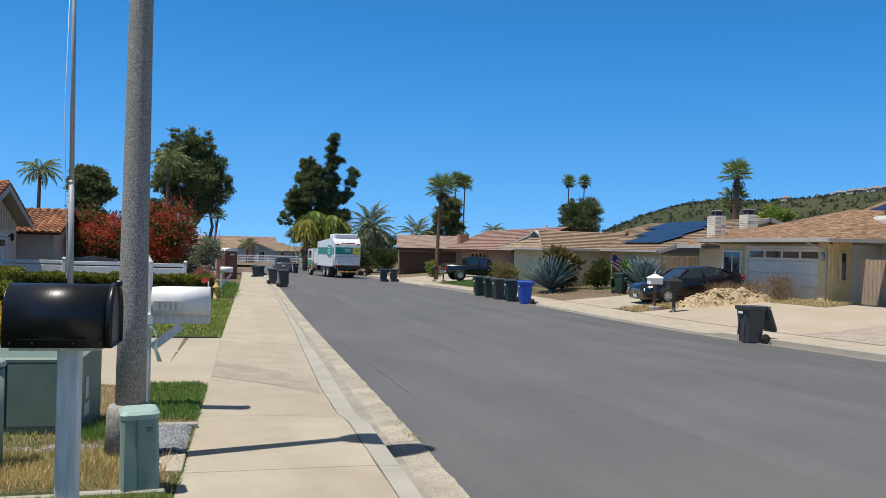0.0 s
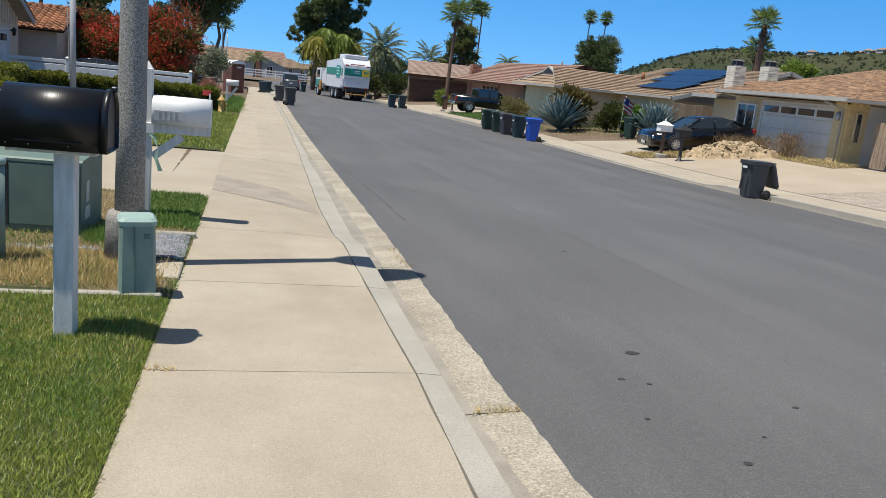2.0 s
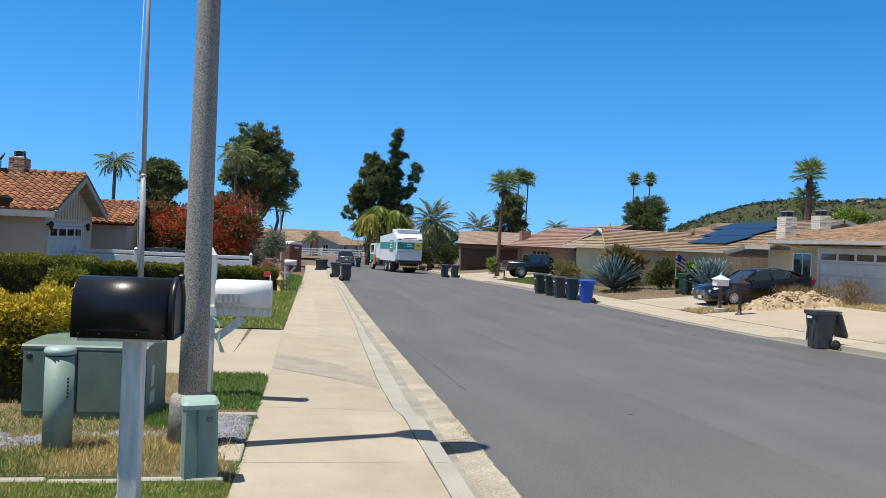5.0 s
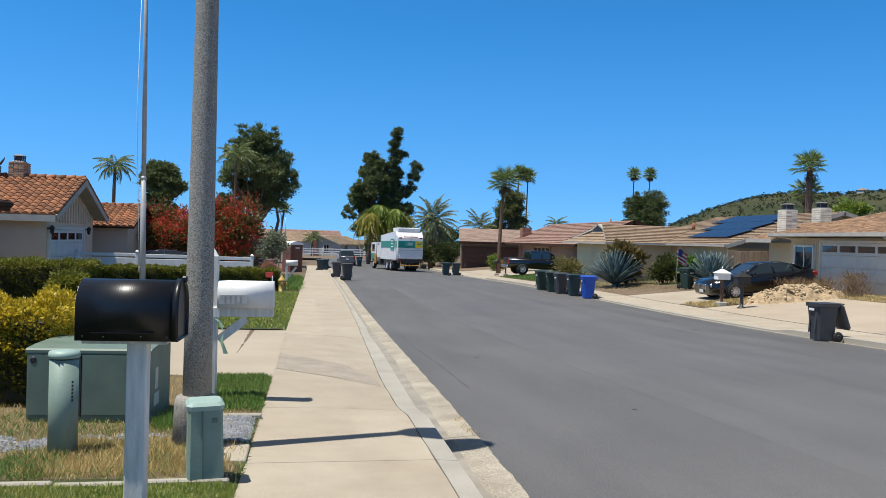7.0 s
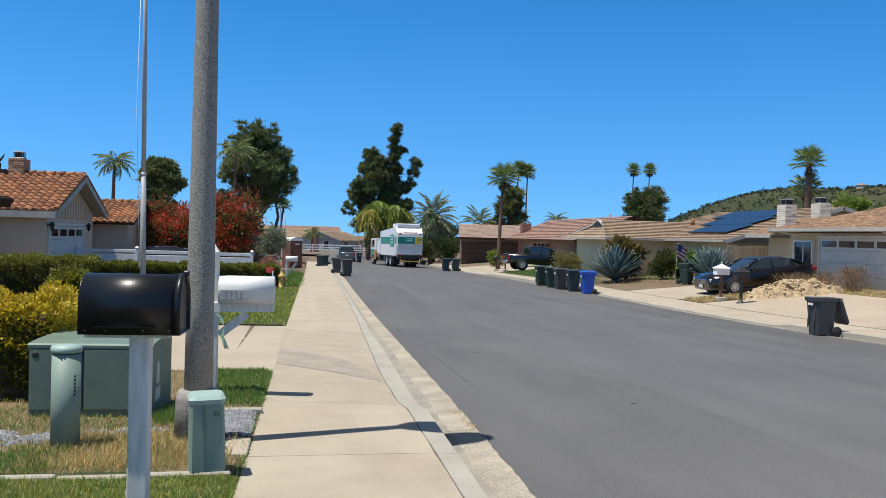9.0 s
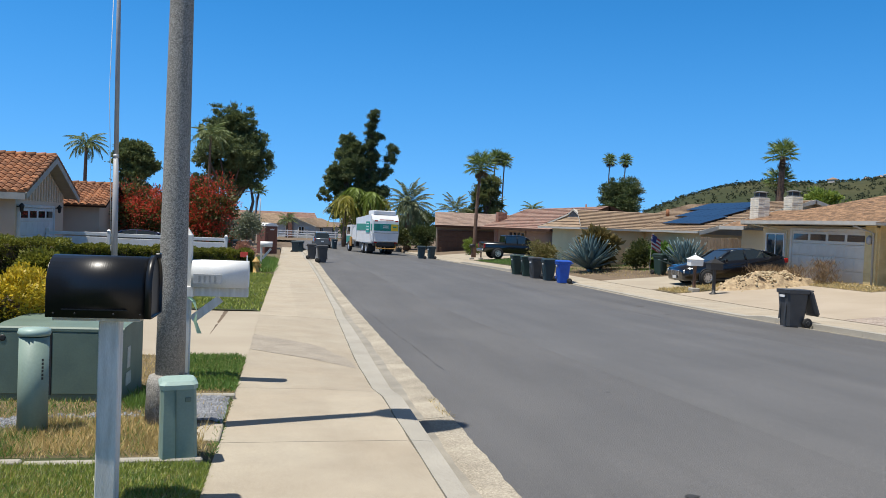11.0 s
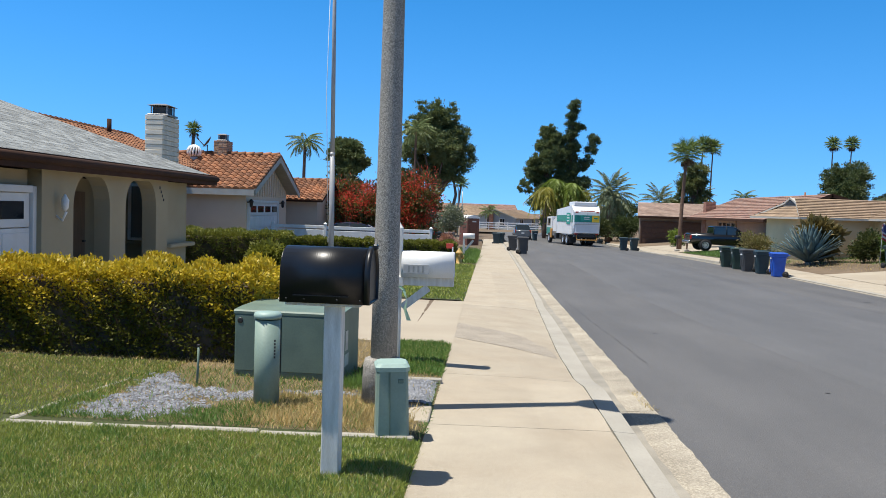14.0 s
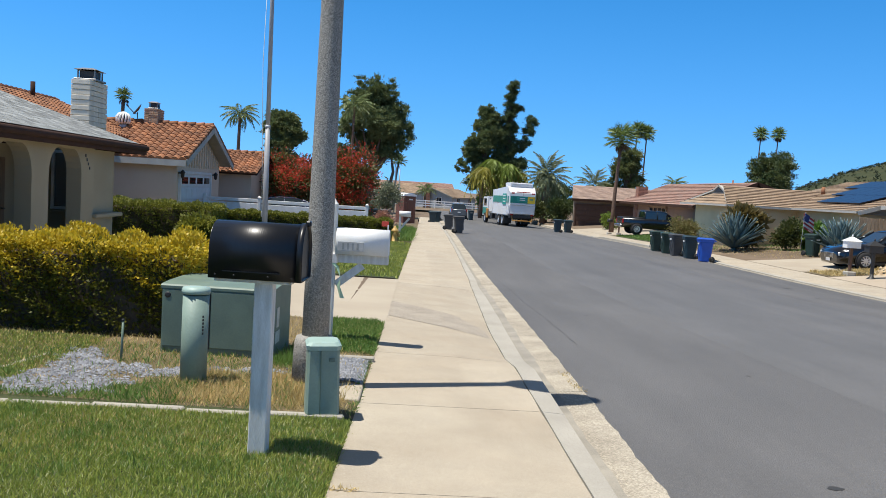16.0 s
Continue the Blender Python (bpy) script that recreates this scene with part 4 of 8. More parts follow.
# --- street-side house across the road: wide garage, tan shingle hip roof
CZ = -0.17
house = thing("house", "pale yellow house with a cream garage door and tan shingle roof", "house", pose(0.35, 0, 0))
g = Geo()
g.box((27.2, 30.7, CZ + 1.08), (10.3, 7.5, 2.4))
part("wall", g, STUCCO_Y, house)
part("side_wall", Geo().box((29.3, 19.5, CZ + 1.08), (10.0, 14.8, 2.4)), STUCCO_W, house, "white stucco side wall")
g = Geo()
g.box((22.0, 27.2, CZ + 1.08), (0.2, 0.62, 2.38), None, 0.01)
g.box((22.4, 26.9, CZ + 1.08), (0.78, 0.12, 2.36), None, 0.01)
part("brick_facing", g, YELLOWBRICK, house, "yellow brick facing at the garage corner")
g = Geo()
for k in range(17):
    g.box((21.905, 27.2, CZ + 0.03 + k * 0.14), (0.02, 0.6, 0.118), None, 0.004)
    for q in range(3):
        g.box((22.15 + q * 0.3, 26.835, CZ + 0.03 + k * 0.14), (0.27, 0.02, 0.118), None, 0.004)
part("brick_course", g, YELLOWBRICK, house, kind="stuff")
garage_door(house, (22.03, 29.85, CZ - 0.02), 4.6, 2.1, "-x", GARAGE_C, 4, 8, 4, 0.98)
window(house, (22.03, 33.4, CZ + 1.3), 1.35, 1.25, "-x", WHITE, 1)
window(house, (22.47, 26.8, CZ + 1.4), 0.28, 1.1, "-y", STUCCO_Y, 0)
part("porch_wall", Geo().box((23.55, 26.93, CZ + 1.08), (1.5, 0.1, 2.37)), STUCCO_W, house, "white stucco porch wall")
lan = part("lantern", Geo().lathe([(0.03, 0), (0.10, 0.06), (0.11, 0.26), (0.03, 0.36)], 8, (21.8, 27.15, CZ + 1.6)), STEEL, house, "wall lantern")
E1 = 2.3
peak, back_ridge = (25.85, 30.3, 3.72), (35.2, 30.3, 3.72)
slope(house, (21.2, 25.75, E1), (21.2, 34.9, E1), peak, peak, SHINGLE_T, "flat", 0.32, 0.15)
slope(house, (21.2, 34.9, E1), (35.2, 34.9, E1), peak, back_ridge, SHINGLE_T, "flat", 0.32, 0.15)
slope(house, (35.2, 25.75, E1), (21.2, 25.75, E1), back_ridge, peak, SHINGLE_T, "flat", 0.32, 0.15)
slope(house, (24.0, 8.0, 2.35), (24.0, 32.5, 2.35), (30.5, 8.0, 4.65), (30.5, 32.5, 4.65), SHINGLE_T, "flat", 0.32, 0.15)
slope(house, (21.4, 34.9, 2.05), (21.4, 37.2, 2.05), (24.6, 34.9, 2.95), (24.6, 37.2, 2.95), SHINGLE_T, "flat", 0.32, 0.15)
slope(house, (20.6, 21.0, 2.25), (20.6, 25.4, 2.25), (24.0, 22.6, 3.2), (24.0, 23.8, 3.2), SHINGLE_T, "flat", 0.32, 0.15)
part("entry_wall", Geo().box((25.0, 35.6, CZ + 0.95), (5.2, 2.4, 2.2)), STUCCO_Y, house)
g = Geo()
plank_line(g, (21.18, 25.73, E1 + 0.02), (21.18, 34.95, E1 + 0.02), 0.05, 0.15)
plank_line(g, (21.18, 25.73, E1 + 0.018), (35.2, 25.73, E1 + 0.018), 0.05, 0.15)
plank_line(g, (21.18, 34.93, E1 + 0.018), (35.2, 34.93, E1 + 0.018), 0.05, 0.2)
plank_line(g, (21.38, 34.98, 2.06), (21.38, 37.2, 2.06), 0.05, 0.18)
part("fascia", g, FASCIA_W, house, "white fascia and gutter")
part("soffit", Geo().box((22.6, 30.3, E1 - 0.13), (2.7, 9.1, 0.03)), FASCIA_W, house)
part("downpipe", Geo().tube([(21.25, 27.4, E1 - 0.15), (21.6, 27.2, E1 - 0.3), (21.85, 27.0, E1 - 0.42), (21.87, 27.0, CZ + 0.05)], 0.04, 8), FASCIA_W, house, "white downpipe")
part("downpipe", Geo().tube([(21.25, 34.2, E1 - 0.15), (21.7, 33.2, E1 - 0.3), (21.9, 32.4, E1 - 0.4), (21.9, 32.4, CZ + 0.05)], 0.04, 8), STUCCO_Y, house, "yellow downpipe")
pm = Geo().box((0, 0, 0), (1.05, 1.0, 0.04), None, 0.005).mesh("solar_panel", SOLAR)
for i in range(3):
    for j in range(4):
        p = lerp((24.0, 0, 2.35), (30.5, 0, 4.65), 0.52 + i * 0.16)
        part("solar_panel", pm, None, house, "dark blue solar panel", at=pose(p.x, 27.9 + j * 1.04, p.z + 0.1, 0, -19.5, 0))
part("roof_vent", Geo().prism([(-0.45, -0.1), (0.45, -0.1), (0.42, 0.16), (0.25, 0.3), (0, 0.35), (-0.25, 0.3), (-0.42, 0.16)], "y", -0.3, 0.6), FASCIA_W, house, "half-round roof vent", at=pose(26.0, 28.3, 3.05))
part("vent_louvre", Geo().prism([(-0.36, -0.06), (0.36, -0.06), (0.34, 0.13), (0.2, 0.24), (0, 0.28), (-0.2, 0.24), (-0.34, 0.13)], "y", -0.32, -0.301), DARKMETAL, house, "dark louvred vent", at=pose(26.0, 28.3, 3.05))
chim = thing("chimney", "white stacked stone chimney on a low roof", "chimney")
brick_stack(chim, (23.42, 36.4, 2.0), 0.62, 0.7, 1.5, 0.4, 0.11, BLOCK, "block")
flue_cap(chim, (23.42, 36.4, 3.5), 0.6, 0.6)
chim = thing("chimney", "white stacked stone chimney behind the tan roof", "chimney")
brick_stack(chim, (25.95, 37.4, 2.0), 0.62, 0.7, 1.7, 0.4, 0.11, BLOCK, "block")
flue_cap(chim, (25.95, 37.4, 3.7), 0.6, 0.6)
fence = thing("fence", "weathered upright board fence beside the yellow house", "fence")
for k in range(34):
    part("board", Geo().box((22.95, 25.9 - k * 0.2, CZ + 0.82 + random.uniform(-0.02, 0.02)), (0.03, 0.185, 1.75), None, 0.005), WEATHERED, fence)
part("rail", Geo().box((23.01, 22.6, CZ + 1.4), (0.05, 6.7, 0.09)), WEATHERED, fence)

# --- brown tile house with a vented gable and a solar roof
DZ = -0.55
house = thing("house", "low cream house with brown tile roofs and solar panels", "house")
g = Geo()
g.box((23.3, 48.5, DZ + 1.0), (10.4, 6.6, 2.5))
g.prism([(21.6, DZ), (33.0, DZ), (33.0, 2.0), (27.6, 3.5), (21.6, 1.75)], "y", 38.7, 50.0)
part("wall", g, STUCCO_D, house)
ez = 1.70
slope(house, (17.3, 44.6, ez), (28.0, 44.6, ez), (18.5, 48.5, 2.83), (28.0, 48.5, 2.83), TILE_BROWN, "flat", 0.34, 0.34)
slope(house, (28.0, 52.4, ez), (17.3, 52.4, ez), (28.0, 48.5, 2.83), (18.5, 48.5, 2.83), TILE_BROWN, "flat", 0.34, 0.34)
slope(house, (17.3, 52.4, ez), (17.3, 44.6, ez), (18.4, 49.9, 2.4), (18.4, 47.1, 2.4), TILE_BROWN, "flat", 0.34, 0.34)
part("gable_vent", Geo().prism([(47.2, 2.36), (49.8, 2.36), (48.5, 2.84)], "x", 18.28, 18.5), FASCIA_W, house, "white framed gable vent")
part("vent_louvre", Geo().prism([(47.65, 2.41), (49.35, 2.41), (48.5, 2.74)], "x", 18.24, 18.29), DARKMETAL, house, "dark louvred vent")
g = Geo()
plank_line(g, (17.3, 44.57, ez + 0.02), (28.0, 44.57, ez + 0.02), 0.05, 0.11)
plank_line(g, (17.27, 52.4, ez + 0.02), (17.27, 44.57, ez + 0.02), 0.05, 0.11)
plank_line(g, (18.26, 47.1, 2.4), (18.26, 48.5, 2.88), 0.08, 0.1)
plank_line(g, (18.26, 49.9, 2.4), (18.26, 48.5, 2.88), 0.08, 0.1)
part("fascia", g, FASCIA_W, house, "white fascia board")
slope(house, (21.0, 51.0, 1.72), (21.0, 37.9, 1.72), (27.6, 51.0, 3.62), (27.6, 37.9, 3.62), TILE_BROWN, "flat", 0.34, 0.34)
slope(house, (34.0, 37.9, 1.78), (34.0, 51.0, 1.78), (27.6, 37.9, 3.62), (27.6, 51.0, 3.62), TILE_BROWN, "flat", 0.34, 0.34)
g = Geo()
plank_line(g, (21.0, 37.87, 1.74), (27.6, 37.87, 3.64), 0.06, 0.2)
plank_line(g, (34.0, 37.87, 1.8), (27.6, 37.87, 3.64), 0.06, 0.198)
plank_line(g, (20.97, 45.2, 1.74), (20.97, 37.9, 1.74), 0.05, 0.11)
part("fascia", g, FASCIA_W, house, "white fascia board")
part("gable_wall", Geo().prism([(21.8, 1.6), (33.0, 1.6), (33.0, 1.95), (27.6, 3.48), (21.8, 1.83)], "y", 38.62, 38.69), STUCCO_G, house, "grey painted gable")
pm = Geo().box((0, 0, 0), (1.68, 1.06, 0.045), None, 0.005).mesh("solar_panel", SOLAR)
an = math.degrees(math.atan2(3.62 - 1.72, 6.6))
for i, (y0, count) in enumerate(((39.6, 4), (40.2, 5), (40.9, 6))):
    for j in range(count):
        q = 1.05 + 1.72 * i + 0.85
        part("solar_panel", pm, None, house, "dark blue solar panel", at=pose(21.0 + q * math.cos(radians(an)), y0 + 0.53 + 1.08 * j, 1.72 + q * math.sin(radians(an)) + 0.13, 0, -an, 0))
for x in (24.2, 26.4):
    part("roof_vent", Geo().cyl((x, 47.6, 2.6), (x, 47.6, 3.1), 0.12, 0.1), CLAY, house, "terracotta vent pipe")

# --- dull red roof house with a brick chimney
house = thing("house", "low house with a dull red tile roof and brick chimney", "house")
g = Geo()
g.prism([(21.2, -0.9), (30.0, -0.9), (30.0, 1.6), (24.6, 3.2), (21.2, 1.75)], "y", 58.6, 78.0)
part("wall", g, surface("brown_stucco", (0.33, 0.21, 0.15), (0.28, 0.18, 0.13), 0.95, 1, 70, 0.4), house)
slope(house, (20.0, 78.6, 1.5), (20.0, 57.8, 1.5), (24.6, 78.6, 3.45), (24.6, 57.8, 3.45), TILE_RED, "flat", 0.36, 0.36, FASCIA_B)
slope(house, (31.0, 57.8, 1.6), (31.0, 78.6, 1.6), (24.6, 57.8, 3.45), (24.6, 78.6, 3.45), TILE_RED, "flat", 0.36, 0.36, FASCIA_B)
g = Geo()
plank_line(g, (20.0, 57.76, 1.53), (24.6, 57.76, 3.48), 0.06, 0.24)
plank_line(g, (31.0, 57.76, 1.63), (24.6, 57.76, 3.48), 0.06, 0.24)
plank_line(g, (19.97, 78.6, 1.53), (19.97, 57.76, 1.53), 0.05, 0.2)
part("fascia", g, FASCIA_B, house, "dark brown fascia board")
garage_door(house, (21.15, 70.0, -0.85), 4.8, 2.1, "-x", surface("tan_garage_door", (0.38, 0.25, 0.17), None, 0.7, 3, 40, 0.1), 4, 8, 4, 0.8)
for x, z in ((23.3, 3.2), (24.4, 3.66)):
    part("roof_vent", Geo().cyl((x, 62.0, 2.6), (x, 62.0, z), 0.06), CLAY, house, "terracotta vent pipe")
chim = thing("chimney", "red brick chimney at the eave", "chimney")
brick_stack(chim, (21.6, 77.0, -1.1), 0.9, 0.9, 4.1, 0.3, 0.1, BRICK)
# --- far house with brown garage doors
house = thing("house", "low brown house with a pinkish roof and brown garage doors", "house")
g = Geo()
g.box((21.3, 88.2, 0.2), (6.2, 7.6, 3.2))
g.box((20.55, 84.2, 0.2), (7.9, 0.4, 3.2))
part("wall", g, surface("taupe_stucco", (0.25, 0.20, 0.16), (0.21, 0.17, 0.13), 0.95, 1, 70, 0.4), house)
slope(house, (16.2, 83.2, 1.5), (25.5, 83.2, 1.5), (17.1, 87.8, 2.95), (25.5, 87.8, 2.95), TILE_BEIGE, "flat", 0.36, 0.3)
slope(house, (25.5, 92.4, 1.5), (18.0, 92.4, 1.5), (25.5, 87.8, 2.95), (17.1, 87.8, 2.95), TILE_BEIGE, "flat", 0.36, 0.3)
garage_door(house, (20.0, 83.96, -1.3), 6.4, 2.2, "-y", BROWNWOOD, 4, 6, 0)
part("fascia", plank_line(Geo(), (16.2, 83.16, 1.53), (25.5, 83.16, 1.53), 0.05, 0.24), FASCIA_B, house, "brown fascia board")


# --- houses behind the far cross street
def far_house(x, y, L, W, wh, rise, wall_mat, roof_mat, turn, label, vents=2):
    h = thing("house", label, "house", pose(x, y, -1.65, 0, 0, turn), "houses beyond the cross street")
    part("wall", Geo().prism([(-W / 2, 0), (W / 2, 0), (W / 2, wh), (0, wh + rise * 0.9), (-W / 2, wh)], "x", -L / 2, L / 2), wall_mat, h)
    o = 0.5
    k = rise / (W / 2)
    for s in (-1, 1):
        slope(h, (-s * (L / 2 + o), s * (W / 2 + o), wh - k * o), (s * (L / 2 + o), s * (W / 2 + o), wh - k * o), (-s * (L / 2 + o), 0, wh + rise), (s * (L / 2 + o), 0, wh + rise), roof_mat, "flat", 0.5, 0.5)
    for i in range(vents):
        xx = -L / 4 + i * L / 2
        window(h, (xx, -W / 2 - 0.01, 1.35), 1.4, 1.1, "-y", WHITE, 1)
        window(h, (-L / 2 - 0.01, -W / 6 + i * W / 3, 1.3), 1.0, 1.2, "-x", WHITE, 1)
    return h


far_house(5.6, 147, 10, 7.5, 2.2, 1.3, STUCCO_G, TILE_BROWN, 62, "grey-green gabled house behind a white fence")
far_house(-6, 160, 13, 8, 2.5, 1.6, STUCCO_B, TILE_BROWN, 0, "tan house with a broad brown roof")
far_house(20, 160, 13, 9, 2.6, 2.2, STUCCO_B, TILE_BROWN, 0, "tan house with a brown roof")
far_house(2, 205, 14, 9, 3.2, 1.7, STUCCO_B, TILE_RED, 8, "house with a red roof")
far_house(-14, 210, 14, 9, 3.2, 1.7, STUCCO_Y, TILE_RED, -10, "house with a red roof")
far_house(26, 215, 16, 9, 3.4, 1.8, STUCCO_Y, TILE_RED, 5, "pale house with a red roof")
far_house(-34, 100, 14, 9, 2.7, 2.2, STUCCO_B, TILE_BROWN, 90, "tan house with a brown roof")

fence = thing("fence", "weathered grey board side fence between two houses", "fence")
for k in range(14):
    part("board", Geo().box((20.95 + k * 0.19, 37.4, 0.5 + random.uniform(-0.02, 0.02)), (0.17, 0.03, 1.9), None, 0.005), WEATHERED, fence)
chim = thing("chimney", "tall red-brown brick chimney on the grey house", "chimney")
brick_stack(chim, (2.35, 143.0, -1.6), 0.9, 0.9, 4.15, 0.45, 0.3, BRICK)

# ---- things near the camera ----
def arch(w, h, straight, n=14):
    """Outline of a mailbox: flat foot, upright sides, round top."""
    r = w / 2
    return [(-r, 0), (r, 0)] + [(r * math.cos(math.pi * k / n), straight + (h - straight) * math.sin(math.pi * k / n)) for k in range(n + 1)]


def mailbox_shell(g, w, h, st, x0, x1, t=0.012):
    o, i = arch(w, h, st), arch(w - 2 * t, h - t, st)
    i = [(a, max(b, t)) for a, b in i]
    n = len(o)
    v = [(x0, *p) for p in o] + [(x1, *p) for p in o] + [(x0, *p) for p in i] + [(x1, *p) for p in i]
    f = []
    for k in range(n):
        m = (k + 1) % n
        f += [(k, m, n + m, n + k), (2 * n + m, 2 * n + k, 3 * n + k, 3 * n + m), (n + k, n + m, 3 * n + m, 3 * n + k), (m, k, 2 * n + k, 2 * n + m)]
    g.add(v, f, True)


# black mailbox on a white post
mz = yard_z(-0.95, 4.87) - 0.03
box = thing("mailbox", "large glossy black mailbox on a white wooden post", "mailbox", pose(-0.95, 4.87, mz, 0, 0, -3))
g = Geo().box((0.055, 0, 0.53), (0.11, 0.105, 1.16), None, 0.006)
part("post", g, WHITEWOOD, box, "white painted wooden post")
part("mounting_board", Geo().box((0, 0, 1.10), (0.46, 0.2, 0.022), None, 0.004), WHITEWOOD, box, "white mounting board")
g = Geo()
mailbox_shell(g, 0.30, 0.335, 0.165, -0.25, 0.28)
body = part("body", g, BLACK, box)
for x, nm in ((-0.245, "back_panel"), (0.275, "door")):
    g = Geo()
    o = arch(0.295, 0.33, 0.165)
    g.prism(o, "x", x - 0.008, x + 0.008)
    d = part(nm, g, BLACK, box)
g = Geo()
mailbox_shell(g, 0.312, 0.343, 0.165, 0.262, 0.298, 0.008)
part("door_rim", g, BLACK, box, "black rolled door rim")
part("latch", Geo().box((0.3, 0, 0.34), (0.03, 0.05, 0.035), None, 0.006), BLACK, box)
part("seam", Geo().box((0.0, -0.1525, 0.045), (0.34, 0.004, 0.006)), BLACK, box)
for c in box.children:
    if c.name.split(".")[0] in ("body", "back_panel", "door", "door_rim", "latch", "seam"):
        c.location = (0, 0, 1.112)
for x in (-0.21, -0.1, 0.1, 0.24):
    part("rivet", Geo().lathe([(0.006, 0), (0.004, 0.003)], 8, (x, -0.153, 1.135), pose(0, 0, 0, 90, 0, 0)), DARKMETAL, box)

# white mailbox on a bracket post
wz = yard_z(-0.95, 9.45) - 0.03
box = thing("mailbox", "large white metal mailbox on a wooden post with an arm", "mailbox", pose(-0.955, 9.45, wz, 0, 0, -2))
g = Geo().box((0, 0, 0.8), (0.105, 0.105, 1.66), None, 0.006)
g.convex([(-0.052, -0.052, 1.62), (0.052, -0.052, 1.62), (0.052, 0.052, 1.62), (-0.052, 0.052, 1.62), (0, 0, 1.71)], [(0, 1, 2, 3), (0, 1, 4), (1, 2, 4), (2, 3, 4), (3, 0, 4)])
part("post", g, WHITEWOOD, box, "pointed weathered white post")
part("arm", Geo().box((0.33, 0, 1.0), (0.68, 0.10, 0.10), None, 0.005), WHITEWOOD, box)
part("brace", plank_line(Geo(), (0.04, 0, 0.72), (0.34, 0, 0.96), 0.045, 0.09), WHITEWOOD, box)
part("collar", Geo().box((0, 0, 1.0), (0.17, 0.17, 0.12), None, 0.008), WHITEWOOD, box)
g = Geo()
mailbox_shell(g, 0.26, 0.30, 0.165, 0.06, 0.67, 0.009)
body = part("body", g, WHITE, box, "white painted mailbox body")
body.location.z = 1.056
for x, nm in ((0.07, "back_panel"), (0.662, "door")):
    d = part(nm, Geo().prism(arch(0.255, 0.295, 0.165), "x", x - 0.006, x + 0.006), WHITE, box)
    d.location.z = 1.056
PLATE = surface("dull_silver_sticker", (0.50, 0.50, 0.48), None, 0.5, 10, 60, 0.02)
part("number_plate", Geo().box((0.235, -0.132, 1.15), (0.30, 0.004, 0.105), None, 0.001), PLATE, box, "grey number plate")
for k in range(4):
    part("number_bar", Geo().box((0.15 + 0.055 * k, -0.1345, 1.15), (0.022, 0.004, 0.075)), surface("dull_grey_bar", (0.33, 0.34, 0.33), None, 0.6, 10, 60, 0.02) if k == 0 else bpy.data.materials["dull_grey_bar"], box, "small grey bar")
flag = part("flag", Geo().box((0.60, 0.15, 1.42), (0.085, 0.004, 0.06), None, 0.001), surface("red_flag_paint", (0.5, 0.05, 0.03), None, 0.5, 8, 40, 0.05), box, "small red signal flag")
part("flag_stem", Geo().box((0.635, 0.148, 1.29), (0.014, 0.006, 0.24)), WHITE, flag)
TAPE = surface("pale_green_tape", (0.35, 0.55, 0.36), (0.45, 0.6, 0.45), 0.6, 10, 50, 0.1)
g = Geo()
path = [(0.02, 0.96), (0.09, 0.9), (0.13, 0.78), (0.11, 0.68), (0.16, 0.54)]
v, f = [], []
for i, (x, z) in enumerate(path):
    a = 0.8 * i
    v += [(x - 0.025 * math.cos(a), -0.08 - 0.015 * math.sin(a), z), (x + 0.025 * math.cos(a), -0.08 + 0.015 * math.sin(a), z)]
for i in range(len(path) - 1):
    f.append((2 * i, 2 * i + 1, 2 * i + 3, 2 * i + 2))
g.add(v, f)
g.add([(a, b + 0.003, c) for a, b, c in v], [q[::-1] for q in f])
part("ribbon", g, TAPE, box, "pale green ribbon tied to the post")

# street lamp pole of exposed aggregate
pz = yard_z(-0.9, 7.0) - 0.05
lamp = thing("street_lamp", "tall grey concrete street lamp pole with speckled aggregate", "street lamp", pose(-0.82, 7.0, pz, 0, 0.1, 0))
part("pole", Geo().lathe([(0.118, 0.3), (0.112, 1.2), (0.102, 2.4), (0.093, 3.6), (0.082, 5.3), (0.05, 5.36)], 28), POLE, lamp)
part("base", Geo().lathe([(0.19, 0), (0.18, 0.40), (0.165, 0.46), (0.118, 0.475)], 28), POLE, lamp, "thicker pale concrete foot")
g = Geo()
g.lathe([(0.02, -0.09), (0.2, -0.07), (0.27, 0.0), (0.2, 0.08), (0.03, 0.11)], 18, (0.36, 0, 5.38))
for i in range(len(g.v)):
    x, y, z = g.v[i]
    g.v[i] = (0.36 + (x - 0.36) * 1.68, y, z)
part("lamp_head", g, STEEL, lamp, "grey oval luminaire")
part("bracket", Geo().tube([(0, 0, 5.25), (0.02, 0, 5.36), (0.2, 0, 5.38)], 0.035, 10), STEEL, lamp)

